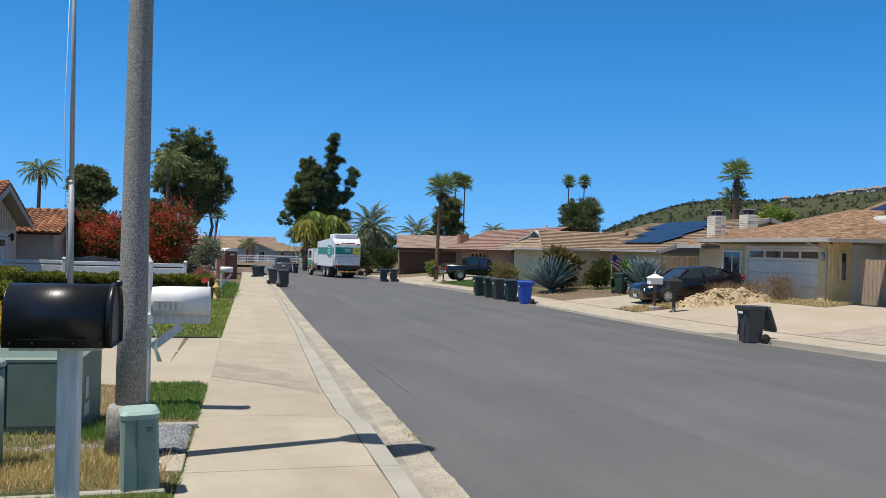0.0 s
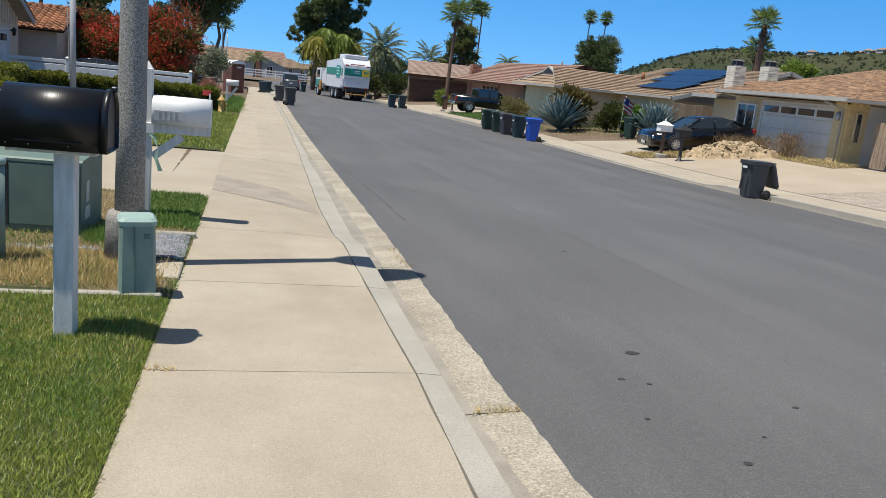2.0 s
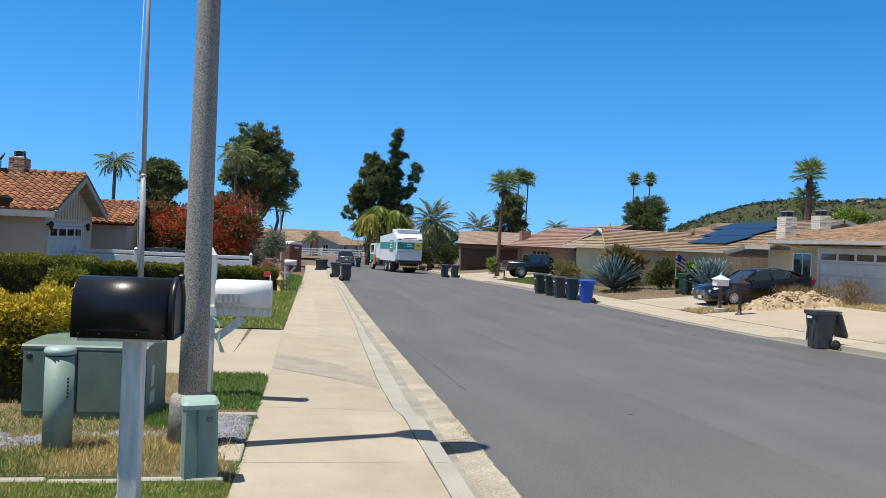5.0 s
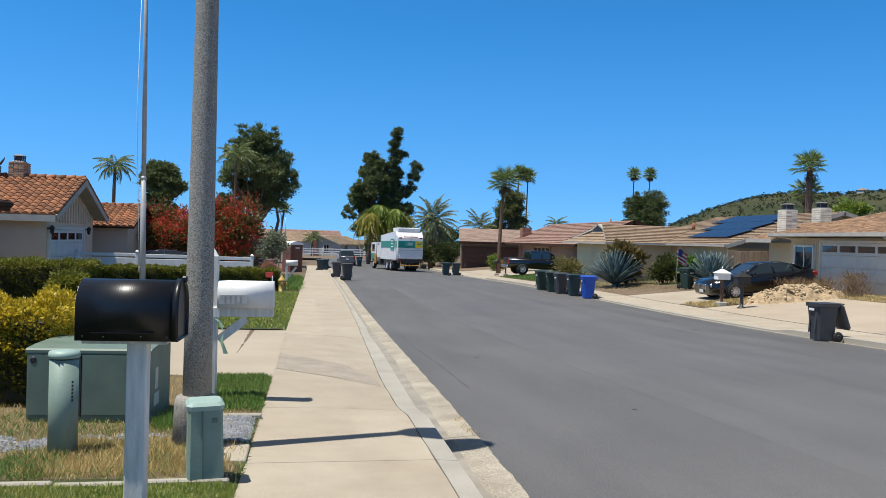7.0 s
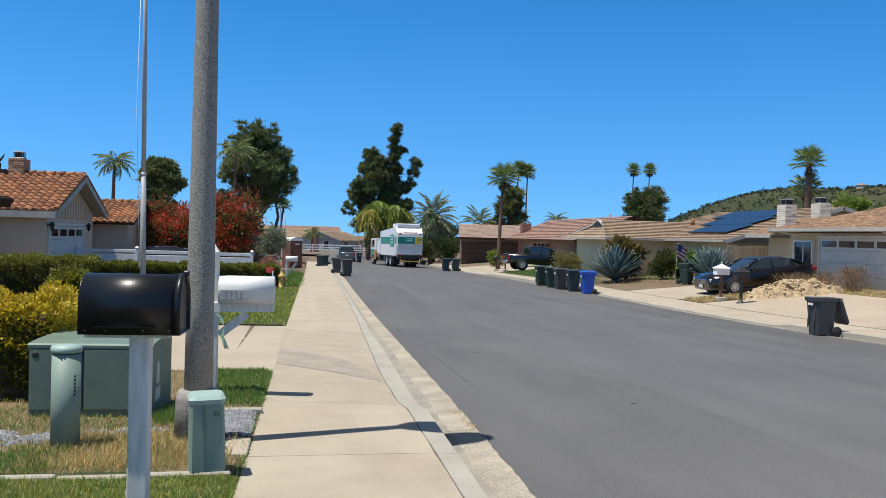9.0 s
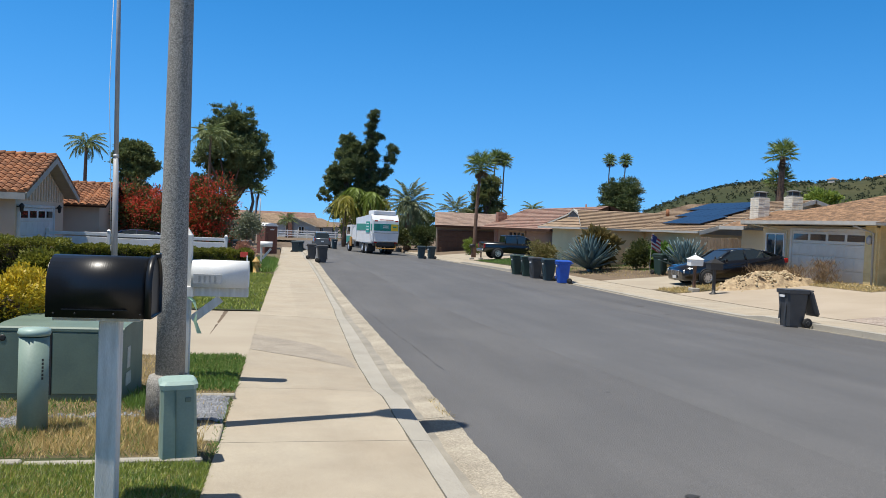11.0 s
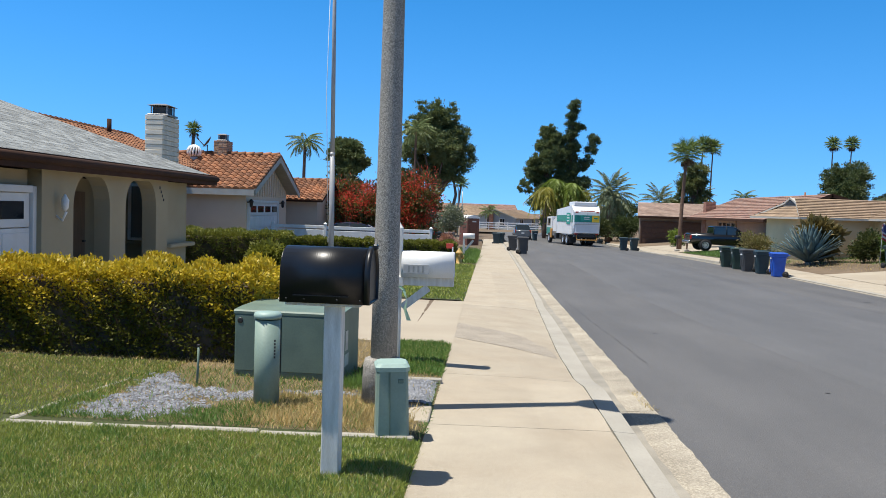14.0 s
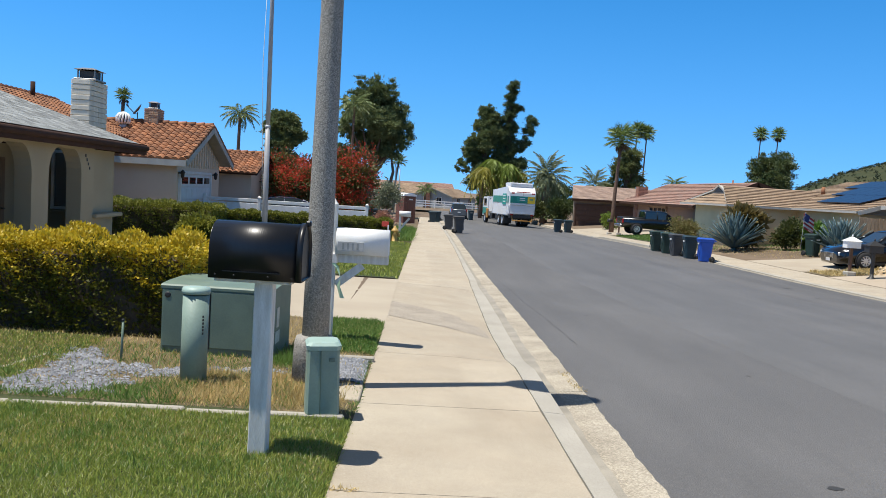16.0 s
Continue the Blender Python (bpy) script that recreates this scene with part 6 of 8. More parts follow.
def sedan(material, label, at, front_detail=True):
    """A saloon; its nose points along -x."""
    c = thing("car", label, "car", at)
    st = [(-2.43, 0.62, 0.30, 0.62), (-2.36, 0.80, 0.22, 0.74), (-2.1, 0.88, 0.20, 0.84), (-1.5, 0.91, 0.20, 0.92), (-0.85, 0.92, 0.20, 0.97), (0.6, 0.92, 0.20, 1.0), (1.7, 0.91, 0.22, 1.04), (2.1, 0.88, 0.26, 1.05), (2.36, 0.80, 0.32, 0.98), (2.43, 0.7, 0.40, 0.8)]
    part("body", loft([body_ring(*s) for s in st]), material, c)
    cab = [(-0.95, 0.80, 0.98, 0.66, 1.00), (-0.25, 0.80, 0.98, 0.62, 1.36), (0.2, 0.80, 0.98, 0.60, 1.425), (0.9, 0.80, 1.0, 0.60, 1.41), (1.35, 0.79, 1.02, 0.62, 1.30), (1.95, 0.74, 1.04, 0.68, 1.06)]

    def cring(x, w0, z0, w1, z1):
        return [(x, -w0, z0), (x, -w1, z1 - 0.02), (x, -w1 * 0.8, z1), (x, w1 * 0.8, z1), (x, w1, z1 - 0.02), (x, w0, z0)]

    part("window_glass", loft([cring(*s) for s in cab], False), AUTOGLASS, c, "dark tinted glass")
    g = loft([[(x, -w1 - 0.012, z1 - 0.035), (x, -w1 * 0.8, z1 + 0.012), (x, w1 * 0.8, z1 + 0.012), (x, w1 + 0.012, z1 - 0.035)] for x, w0, z0, w1, z1 in cab[1:5]])
    part("roof", g, material, c)
    for s in (-1, 1):
        for a, b in (((-0.97, 0.81 * s, 0.98), (-0.22, 0.635 * s, 1.36)), ((0.42, 0.82 * s, 0.99), (0.44, 0.62 * s, 1.40)), ((1.32, 0.80 * s, 1.01), (1.3, 0.64 * s, 1.3)), ((1.98, 0.76 * s, 1.04), (1.33, 0.635 * s, 1.31))):
            part("pillar", Geo().tube([a, b], 0.035, 6), material, c)
        part("wing_mirror", Geo().box((-0.62, 0.98 * s, 1.0), (0.14, 0.2, 0.13), None, 0.03), material, c)
        part("door_handle", Geo().box((0.25, 0.935 * s, 0.82), (0.18, 0.03, 0.03), None, 0.008), material, c)
        part("door_seam", Geo().box((0.42, 0.93 * s, 0.62), (0.012, 0.012, 0.62)), DARKMETAL, c)
        part("sill", Geo().box((0.0, 0.86 * s, 0.2), (2.6, 0.08, 0.1), None, 0.02), DARKMETAL, c)
        part("headlight", Geo().box((-2.2, 0.72 * s, 0.66), (0.42, 0.18, 0.16), pose(0, 0, 0, 0, -14, 22 * s), 0.03), LAMPGLASS, c, "clear headlight")
        part("tail_light", Geo().box((2.33, 0.76 * s, 0.84), (0.2, 0.16, 0.2), None, 0.03), TAILRED, c, "red tail light")
        for x in (-1.45, 1.45):
            part("wheel_arch", Geo().lathe([(0.37, -0.01), (0.395, -0.01), (0.395, 0.01), (0.37, 0.01)], 24, (x, 0.935 * s, 0.34), pose(0, 0, 0, 90, 0, 0), False), DARKMETAL, c)
            part("arch_void", Geo().cyl((x, 0.80 * s, 0.34), (x, 0.927 * s, 0.34), 0.37, n=24), RUBBER, c)
            wheel(c, x, 0.875 * s, 0.335, 0.22)
    part("grille", Geo().box((-2.415, 0, 0.55), (0.06, 0.72, 0.24), None, 0.02), CHROME, c, "bright grille")
    for k in range(5):
        part("grille_bar", Geo().box((-2.45, 0, 0.46 + 0.045 * k), (0.03, 0.66, 0.016)), DARKMETAL, c)
    part("number_plate", Geo().box((-2.46, 0, 0.38), (0.02, 0.32, 0.12), None, 0.004), GARAGE_W, c, "blank pale plate")
    return c


sedan(paint("black_car_paint", (0.003, 0.0035, 0.006)), "glossy black saloon car parked on a driveway", pose(19.2, 32.0, yard_z(19.2, 32.0) + 0.0, 0, -5.0, 0))
sedan(paint("dark_blue_car_paint", (0.012, 0.022, 0.06)), "dark blue saloon car parked behind the fence", pose(-6.9, 41.0, yard_z(-6.9, 41.0) + 0.04, 0, 0, 8))


def pickup(material, label, at):
    """A crew-cab pickup; its nose points along +x."""
    c = thing("pickup_truck", label, "truck", at)
    st = [(-2.85, 0.86, 0.55, 1.16), (-2.8, 0.93, 0.48, 1.2), (-0.4, 0.95, 0.42, 1.2), (1.2, 0.95, 0.42, 1.18), (2.2, 0.94, 0.45, 1.14), (2.65, 0.9, 0.42, 1.08), (2.85, 0.8, 0.5, 0.98)]
    part("body", loft([body_ring(*s) for s in st]), material, c)
    g = Geo().box((-2.0, 0, 1.225), (1.55, 1.5, 0.04))
    part("bed_floor", g, RUBBER, c, "dark bed liner")
    cab = [(-1.15, 0.84, 1.18, 0.74, 1.72), (-1.05, 0.84, 1.18, 0.72, 1.78), (0.1, 0.84, 1.18, 0.70, 1.80), (0.45, 0.84, 1.18, 0.70, 1.74), (1.25, 0.82, 1.16, 0.76, 1.2)]
    part("window_glass", loft([[(x, -w0, z0), (x, -w1, z1 - 0.02), (x, w1, z1 - 0.02), (x, w0, z0)] for x, w0, z0, w1, z1 in cab], False), AUTOGLASS, c, "tinted glass")
    part("roof", loft([[(x, -w1 - 0.02, z1 - 0.05), (x, -w1 * 0.8, z1 + 0.02), (x, w1 * 0.8, z1 + 0.02), (x, w1 + 0.02, z1 - 0.05)] for x, w0, z0, w1, z1 in cab[:4]]), material, c)
    for s in (-1, 1):
        for a, b in (((-1.15, 0.86 * s, 1.18), (-1.1, 0.75 * s, 1.76)), ((-0.2, 0.86 * s, 1.18), (-0.2, 0.73 * s, 1.78)), ((1.22, 0.84 * s, 1.16), (0.45, 0.73 * s, 1.74))):
            part("pillar", Geo().tube([a, b], 0.035, 6), material, c)
        part("tail_light", Geo().box((-2.8, 0.86 * s, 0.95), (0.12, 0.16, 0.3), None, 0.02), TAILRED, c, "red tail light")
        part("headlight", Geo().box((2.72, 0.72 * s, 0.86), (0.2, 0.3, 0.2), None, 0.03), LAMPGLASS, c, "clear headlight")
        part("wing_mirror", Geo().box((0.75, 1.05 * s, 1.22), (0.12, 0.22, 0.2), None, 0.03), material, c)
        for x in (-1.75, 1.75):
            part("arch_void", Geo().cyl((x, 0.8 * s, 0.42), (x, 0.962 * s, 0.42), 0.46, n=24), RUBBER, c)
            wheel(c, x, 0.905 * s, 0.4, 0.26)
    part("bumper", Geo().box((-2.93, 0, 0.6), (0.14, 1.8, 0.2), None, 0.03), CHROME, c, "steel bumper")
    return c


pickup(paint("black_truck_paint", (0.004, 0.0045, 0.006)), "black crew-cab pickup parked across a driveway", pose(18.5, 61.3, yard_z(18.5, 61.3) - 0.02, 0, 0, 0))

# suv seen from behind far down the street
suv = thing("car", "grey sport utility car seen from behind", "car", pose(5.1, 93.0, road_z(5.1, 93.0), 0, 0, 90))
GREYP = paint("grey_car_paint", (0.12, 0.13, 0.14))
st = [(-2.3, 0.82, 0.45, 1.0), (-2.2, 0.9, 0.35, 1.08), (0.5, 0.93, 0.32, 1.08), (1.8, 0.9, 0.34, 1.0), (2.3, 0.78, 0.4, 0.85)]
part("body", loft([body_ring(*s) for s in st]), GREYP, suv)
cab = [(-2.15, 0.82, 1.05, 0.7, 1.1), (-1.9, 0.82, 1.05, 0.66, 1.66), (0.2, 0.82, 1.05, 0.66, 1.72), (0.6, 0.82, 1.05, 0.66, 1.62), (1.2, 0.8, 1.02, 0.72, 1.06)]
part("window_glass", loft([[(x, -w0, z0), (x, -w1, z1 - 0.02), (x, w1, z1 - 0.02), (x, w0, z0)] for x, w0, z0, w1, z1 in cab], False), AUTOGLASS, suv, "tinted glass")
part("roof", loft([[(x, -w1 - 0.02, z1 - 0.05), (x, -w1 * 0.8, z1 + 0.02), (x, w1 * 0.8, z1 + 0.02), (x, w1 + 0.02, z1 - 0.05)] for x, w0, z0, w1, z1 in cab[1:4]]), GREYP, suv)
for s in (-1, 1):
    part("tail_light", Geo().box((-2.24, 0.8 * s, 0.95), (0.12, 0.14, 0.32), None, 0.02), TAILRED, suv, "red tail light")
    for x in (-1.4, 1.4):
        wheel(suv, x, 0.85 * s, 0.36, 0.24)
part("number_plate", Geo().box((-2.33, 0, 0.75), (0.03, 0.32, 0.14)), GARAGE_W, suv, "blank pale plate")

# refuse lorry
REFW = surface("white_truck_paint", (0.74, 0.75, 0.75), (0.66, 0.67, 0.67), 0.45, 2, 60, 0.05, coat=0.4)
REFG = surface("teal_green_band", (0.01, 0.26, 0.20), (0.008, 0.22, 0.17), 0.45, 3, 60, 0.03, coat=0.3)
REFY = surface("yellow_panel", (0.75, 0.52, 0.03), (0.65, 0.45, 0.03), 0.5, 3, 60, 0.03)
ORANGE = surface("orange_steel", (0.5, 0.24, 0.05), None, 0.6, 4, 50, 0.1)
tx, ty = 9.0, 77.6
lorry = thing("refuse_truck", "white refuse truck with a teal band and yellow panel", "truck", pose(tx, ty, road_z(tx, ty), -0.6, 0, 9.0))
w = 1.24
prof = [(-4.4, 1.05), (1.0, 1.05), (1.0, 3.3), (-2.2, 3.5), (-4.1, 3.62), (-4.55, 3.2), (-4.6, 1.9)]
part("hopper_body", Geo().prism(prof, "x", -w, w), REFW, lorry)
part("front_hopper", Geo().prism([(1.003, 1.2), (2.75, 1.2), (2.75, 2.1), (2.3, 2.35), (1.003, 2.6)], "x", -w + 0.04, w - 0.04), REFW, lorry)
for s in (-1, 1):
    for yy in (-0.4, 1.6):
        part("tool_box", Geo().box((s * 1.02, yy, 0.78), (0.4, 0.7, 0.5), None, 0.03), DARKMETAL, lorry, "dark side locker")
    part("splash_guard", Geo().prism([(-3.25, 1.06), (-3.25, 0.95), (-2.9, 1.12), (-0.8, 1.12), (-0.45, 0.95), (-0.45, 1.06)], "x", s * 1.0 - 0.2, s * 1.0 + 0.2), REFW, lorry)
part("rear_sump", Geo().box((0, -4.45, 0.92), (2.2, 0.5, 0.26), None, 0.02), DARKMETAL, lorry, "dark rear sill")
for z in (1.18, 1.96):
    part("tailgate_rail", Geo().box((0, -4.82, z), (2.3, 0.07, 0.07), None, 0.01), STEEL, lorry, "grey steel rail")
part("centre_seam", Geo().box((0.05, -4.80, 2.98), (0.03, 0.03, 0.4)), STEEL, lorry)
part("roof_box", Geo().box((0, -3.35, 3.78), (2.1, 1.7, 0.36), None, 0.06), REFW, lorry)
part("tailgate", Geo().prism([(-4.62, 1.15), (-4.5, 1.15), (-4.5, 3.3), (-4.72, 3.05), (-4.78, 1.9)], "x", -w + 0.05, w - 0.05), REFW, lorry, "white tailgate")
part("tailgate_panel", Geo().box((0, -4.75, 1.55), (2.1, 0.06, 0.75), None, 0.02), REFW, lorry)
part("band", Geo().box((0, -4.80, 2.45), (2.3, 0.05, 0.62), None, 0.01), REFG, lorry, "teal green band")
part("sign_panel", Geo().box((-0.1, -4.83, 2.5), (0.9, 0.02, 0.42), None, 0.005), surface("teal_sign", (0.02, 0.33, 0.27), None, 0.5, 5, 40, 0.02), lorry, "lighter teal panel")
for k in range(2):
    part("sign_bar", Geo().box((-0.05, -4.845, 2.58 - 0.16 * k), (0.5, 0.01, 0.06)), REFW, lorry, "plain white bar")
part("yellow_panel", Geo().box((0.78, -4.835, 2.45), (0.66, 0.03, 0.6), None, 0.005), REFY, lorry, "yellow panel")
part("sign_bar", Geo().box((0.78, -4.855, 2.5), (0.34, 0.01, 0.12)), REFG, lorry, "plain green bar")
for s in (-1, 1):
    part("band", Geo().box((s * (w + 0.015), -1.8, 2.45), (0.03, 5.5, 0.6), None, 0.005), REFG, lorry, "teal green band")
    part("sign_panel", Geo().box((s * (w + 0.04), -3.2, 2.45), (0.02, 1.2, 1.0)), surface("teal_sign", (0.02, 0.33, 0.27), None, 0.5, 5, 40, 0.02), lorry, "teal panel")
    for q in range(3):
        part("sign_bar", Geo().box((s * (w + 0.055), -3.2, 2.75 - 0.26 * q), (0.01, 0.8, 0.1)), REFW, lorry, "plain white bar")
    part("side_rib", Geo().box((s * (w + 0.02), -4.2, 2.3), (0.08, 0.1, 2.3), None, 0.01), REFW, lorry)
    part("side_rib", Geo().box((s * (w + 0.02), 0.9, 2.2), (0.08, 0.1, 2.2), None, 0.01), REFW, lorry)
    part("brake_light", Geo().box((s * 0.95, -4.86, 3.02), (0.28, 0.04, 0.12), None, 0.01), TAILRED, lorry, "red light")
    part("brake_light", Geo().box((s * 0.95, -4.75, 1.08), (0.3, 0.06, 0.1), None, 0.01), TAILRED, lorry, "red light")
    part("mudflap", Geo().box((s * 0.85, -3.35, 0.55), (0.6, 0.03, 0.6)), RUBBER, lorry)
    for yy in (-1.2, -2.5, 4.1):
        for q in (0, 1) if yy < 0 else (0,):
            m = pose(0, 0, 0, 0, 90, 0)
            x = s * (1.08 - 0.33 * q)
            t = part("wheel", Geo().lathe([(0.3, -0.14), (0.48, -0.14), (0.52, -0.1), (0.52, 0.1), (0.48, 0.14), (0.3, 0.14)], 24, (x, yy, 0.52), m, False), RUBBER, lorry, "black tyre")
            part("rim", Geo().lathe([(0.31, -0.12), (0.22, -0.07), (0.1, -0.1), (0.09, 0.1), (0.22, 0.07), (0.31, 0.12)], 18, (x, yy, 0.52), m, False).cyl((x - 0.13, yy, 0.52), (x + 0.13, yy, 0.52), 0.1), ALLOY, t, "pale rim")
part("light_bar", Geo().box((0, -4.86, 3.12), (1.3, 0.03, 0.08), None, 0.01), TAILRED, lorry, "row of red lights")
part("chassis", Geo().box((0, 0.2, 0.85), (0.9, 9.4, 0.3), None, 0.02), DARKMETAL, lorry, "dark chassis")
part("underrun_bar", Geo().tube([(-0.9, -4.7, 1.0), (-0.9, -4.85, 0.55), (0.9, -4.85, 0.55), (0.9, -4.7, 1.0)], 0.05, 8), ORANGE, lorry, "orange underrun bar")
g = Geo().prism([(3.2, 0.75), (5.3, 0.75), (5.35, 1.7), (5.15, 2.6), (3.25, 2.65)], "x", -1.15, 1.15)
cabm = part("cab", g, REFW, lorry)
part("cab_band", Geo().box((0, 4.3, 1.2), (2.34, 1.9, 0.7), None, 0.03), REFG, cabm, "teal lower cab")
for s in (-1, 1):
    part("window_glass", Geo().box((s * 1.152, 4.4, 2.08), (0.02, 1.2, 0.72), None, 0.005), AUTOGLASS, cabm, "dark cab glass")
    part("rear_glass", Geo().box((s * 0.62, 3.2, 2.2), (0.7, 0.03, 0.5), None, 0.005), AUTOGLASS, cabm, "dark cab glass")
    part("wing_mirror", Geo().box((s * 1.4, 5.1, 2.2), (0.18, 0.1, 0.5), None, 0.02), DARKMETAL, cabm)
part("lift_arm", Geo().box((-1.28, 2.9, 1.0), (0.12, 0.6, 0.9), None, 0.03), ORANGE, lorry, "orange lift arm")
for k in range(5):
    part("marker_light", Geo().box((-0.8 + 0.4 * k, -4.1, 3.99), (0.1, 0.1, 0.08), None, 0.01), STEEL, lorry)

# ---- street things farther off ----
pt = thing("portable_toilet", "brown plastic portable toilet with a white roof", "toilet", pose(-0.62, 64.0, yard_z(-0.62, 64.0) - 0.03, 0, 0, 34))
TOI = surface("brown_toilet_plastic", (0.17, 0.065, 0.04), (0.14, 0.055, 0.035), 0.6, 3, 50, 0.1)
part("cabin", Geo().box((0, 0, 1.05), (1.12, 1.12, 2.1), None, 0.03), TOI, pt)
d = part("door", Geo().box((0.05, -0.575, 1.05), (0.8, 0.04, 1.85), None, 0.015), TOI, pt)
part("vent_bar", Geo().box((0.05, -0.6, 1.85), (0.36, 0.02, 0.1)), GARAGE_W, d, "plain white plate")
part("rib", Geo().box((-0.2, -0.6, 1.0), (0.06, 0.03, 1.3), None, 0.01), TOI, d)
part("rib", Geo().box((0.3, -0.6, 1.0), (0.06, 0.03, 1.3), None, 0.01), TOI, d)
part("roof", Geo().prism([(-0.6, 2.1), (0.6, 2.1), (0.58, 2.2), (0.3, 2.31), (0, 2.35), (-0.3, 2.31), (-0.58, 2.2)], "y", -0.6, 0.6), WHITE, pt, "white arched roof")


def kerb_mailbox(x, y, material, post_mat, label, h=1.1, gable=False):
    z = yard_z(x, y) - 0.02
    b = thing("mailbox", label, "mailbox", pose(x, y, z, 0, 0, 0), "mailboxes across the street")
    part("post", Geo().box((0, 0, h / 2), (0.1, 0.1, h), None, 0.008), post_mat, b)
    part("foot", Geo().box((0, 0, 0.09), (0.34, 0.34, 0.2), None, 0.03) if post_mat is BROWNWOOD else Geo().lathe([(0.17, 0.0), (0.16, 0.04), (0.07, 0.1), (0.06, 0.2)], 12), KERB if post_mat is BROWNWOOD else post_mat, b)
    if gable:
        part("body", Geo().prism([(-0.16, 0), (0.16, 0), (0.16, 0.26), (-0.16, 0.26)], "x", -0.26, 0.26), material, b, at=pose(0, 0, h))
        part("roof", Geo().convex([(-0.3, -0.2, h + 0.25), (0.3, -0.2, h + 0.25), (0.3, 0.2, h + 0.25), (-0.3, 0.2, h + 0.25), (0, 0, h + 0.43)], [(0, 1, 2, 3), (0, 1, 4), (1, 2, 4), (2, 3, 4), (3, 0, 4)]), material, b)
        part("finial", Geo().lathe([(0.02, 0), (0.03, 0.05), (0.005, 0.1)], 8, (0, 0, h + 0.41)), material, b)
    else:
        g = Geo()
        mailbox_shell(g, 0.22, 0.27, 0.15, -0.2, 0.2, 0.01)
        part("body", g, material, b, at=pose(0, 0, h))
        part("door", Geo().prism(arch(0.216, 0.266, 0.15), "x", -0.198, -0.188), material, b, at=pose(0, 0, h))
    return b


kerb_mailbox(16.1, 29.2, WHITE, BROWNWOOD, "white house-shaped mailbox on a brown post", 1.05, True)
kerb_mailbox(16.25, 28.0, DARKMETAL, DARKMETAL, "dark metal mailbox with a pagoda roof on a dark post", 0.95, True)
kerb_mailbox(15.6, 64.0, DARKMETAL, BROWNWOOD, "dark mailbox on a wooden post", 1.0)
kerb_mailbox(16.0, 62.6, DARKMETAL, BROWNWOOD, "dark mailbox on a wooden post", 1.0)

# flag beside the agave
fl = thing("flag", "small striped flag on a thin staff", "flag", pose(18.85, 38.8, yard_z(18.85, 38.8) - 0.02, 0, 0, 30))
part("staff", Geo().tube([(0, 0, 0), (0.1, 0, 1.6), (0.2, 0, 2.05)], 0.012, 6), GARAGE_W, fl)
FR = surface("flag_red", (0.42, 0.04, 0.05), None, 0.8, 8, 40, 0.05)
for k in range(7):
    part("stripe", Geo().box((0.5, 0, 1.2 + 0.1 * k), (0.9, 0.012, 0.098), pose(0, 0, 0, 0, 20, 0)), FR if k % 2 == 0 else GARAGE_W, fl, "red or white stripe")
part("canton", Geo().box((0.3, 0, 1.78), (0.42, 0.02, 0.36), pose(0, 0, 0, 0, 20, 0)), surface("flag_blue", (0.03, 0.05, 0.2), None, 0.8, 8, 40, 0.05), fl, "blue corner")

# far street lamp, stop sign, white fence
sl = thing("street_lamp", "slim grey street lamp with a curved arm", "street lamp", pose(-2.2, 92, -1.5))
part("pole", Geo().tube([(0, 0, 0), (0, 0, 5.2), (-0.1, 0, 5.6), (-0.4, 0, 5.8), (-0.8, 0, 5.85)], [0.08, 0.06, 0.05, 0.04, 0.03], 8), STEEL, sl)
part("lamp_head", Geo().box((-1.0, 0, 5.84), (0.45, 0.2, 0.12), None, 0.04), STEEL, sl)
sg = thing("stop_sign", "red octagonal sign with a white rim on a post", "sign", pose(9.3, 118, -1.7, 0, 0, 10))
part("post", Geo().cyl((0, 0, 0), (0, 0, 2.9), 0.04), STEEL, sg)
oc = [(0.42 * math.cos(math.pi * (k + 0.5) / 4), 2.6 + 0.42 * math.sin(math.pi * (k + 0.5) / 4)) for k in range(8)]
part("plate", Geo().prism(oc, "y", -0.06, -0.04), WHITE, sg, "white octagon rim")
part("face", Geo().prism([(a * 0.93, 2.6 + (b - 2.6) * 0.93) for a, b in oc], "y", -0.072, -0.061), FR, sg, "red octagon face")
t = bpy.data.curves.new("lettering", "FONT")
t.body, t.size, t.align_x, t.align_y, t.extrude = "STOP", 0.3, "CENTER", "CENTER", 0.003
t.materials.append(WHITE)
let = new("lettering", t)
let.parent = sg
let.matrix_basis = pose(0, -0.077, 2.6, 90, 0, 0)
fence = thing("fence", "low white rail fence across the far end of the street", "fence", pose(0, 0, 0))
for k in range(13):
    x = -6 + k * 1.6
    part("post", Geo().box((x, 138.5, -1.0), (0.12, 0.12, 1.4), None, 0.01), WHITE, fence)
    if k < 12:
        for z in (-0.45, -0.85, -1.25):
            part("rail", Geo().box((x + 0.8, 138.5, z), (1.46, 0.05, 0.16), None, 0.008), WHITE, fence)

# slim street lamp far down the street
lamp = thing("street_lamp", "slim grey street lamp with a curved arm", "street lamp", pose(-2.25, 118, -1.65))
part("pole", Geo().tube([(0, 0, 0), (0, 0, 3.0), (0, 0, 5.9)], [0.11, 0.09, 0.065], 10), STEEL, lamp)
part("arm", Geo().tube([(0, 0, 5.8), (-0.1, 0, 6.25), (-0.4, 0, 6.5), (-0.9, 0, 6.52)], [0.05, 0.045, 0.04, 0.035], 8), STEEL, lamp)
part("lamp_head", Geo().box((-1.15, 0, 6.5), (0.6, 0.26, 0.14), None, 0.04), STEEL, lamp, "flat grey lamp head")

# ---- vegetation ----
RNG = np.random.default_rng(7)


def unit(n):
    v = RNG.normal(size=(n, 3))
    return v / np.linalg.norm(v, axis=1, keepdims=True)


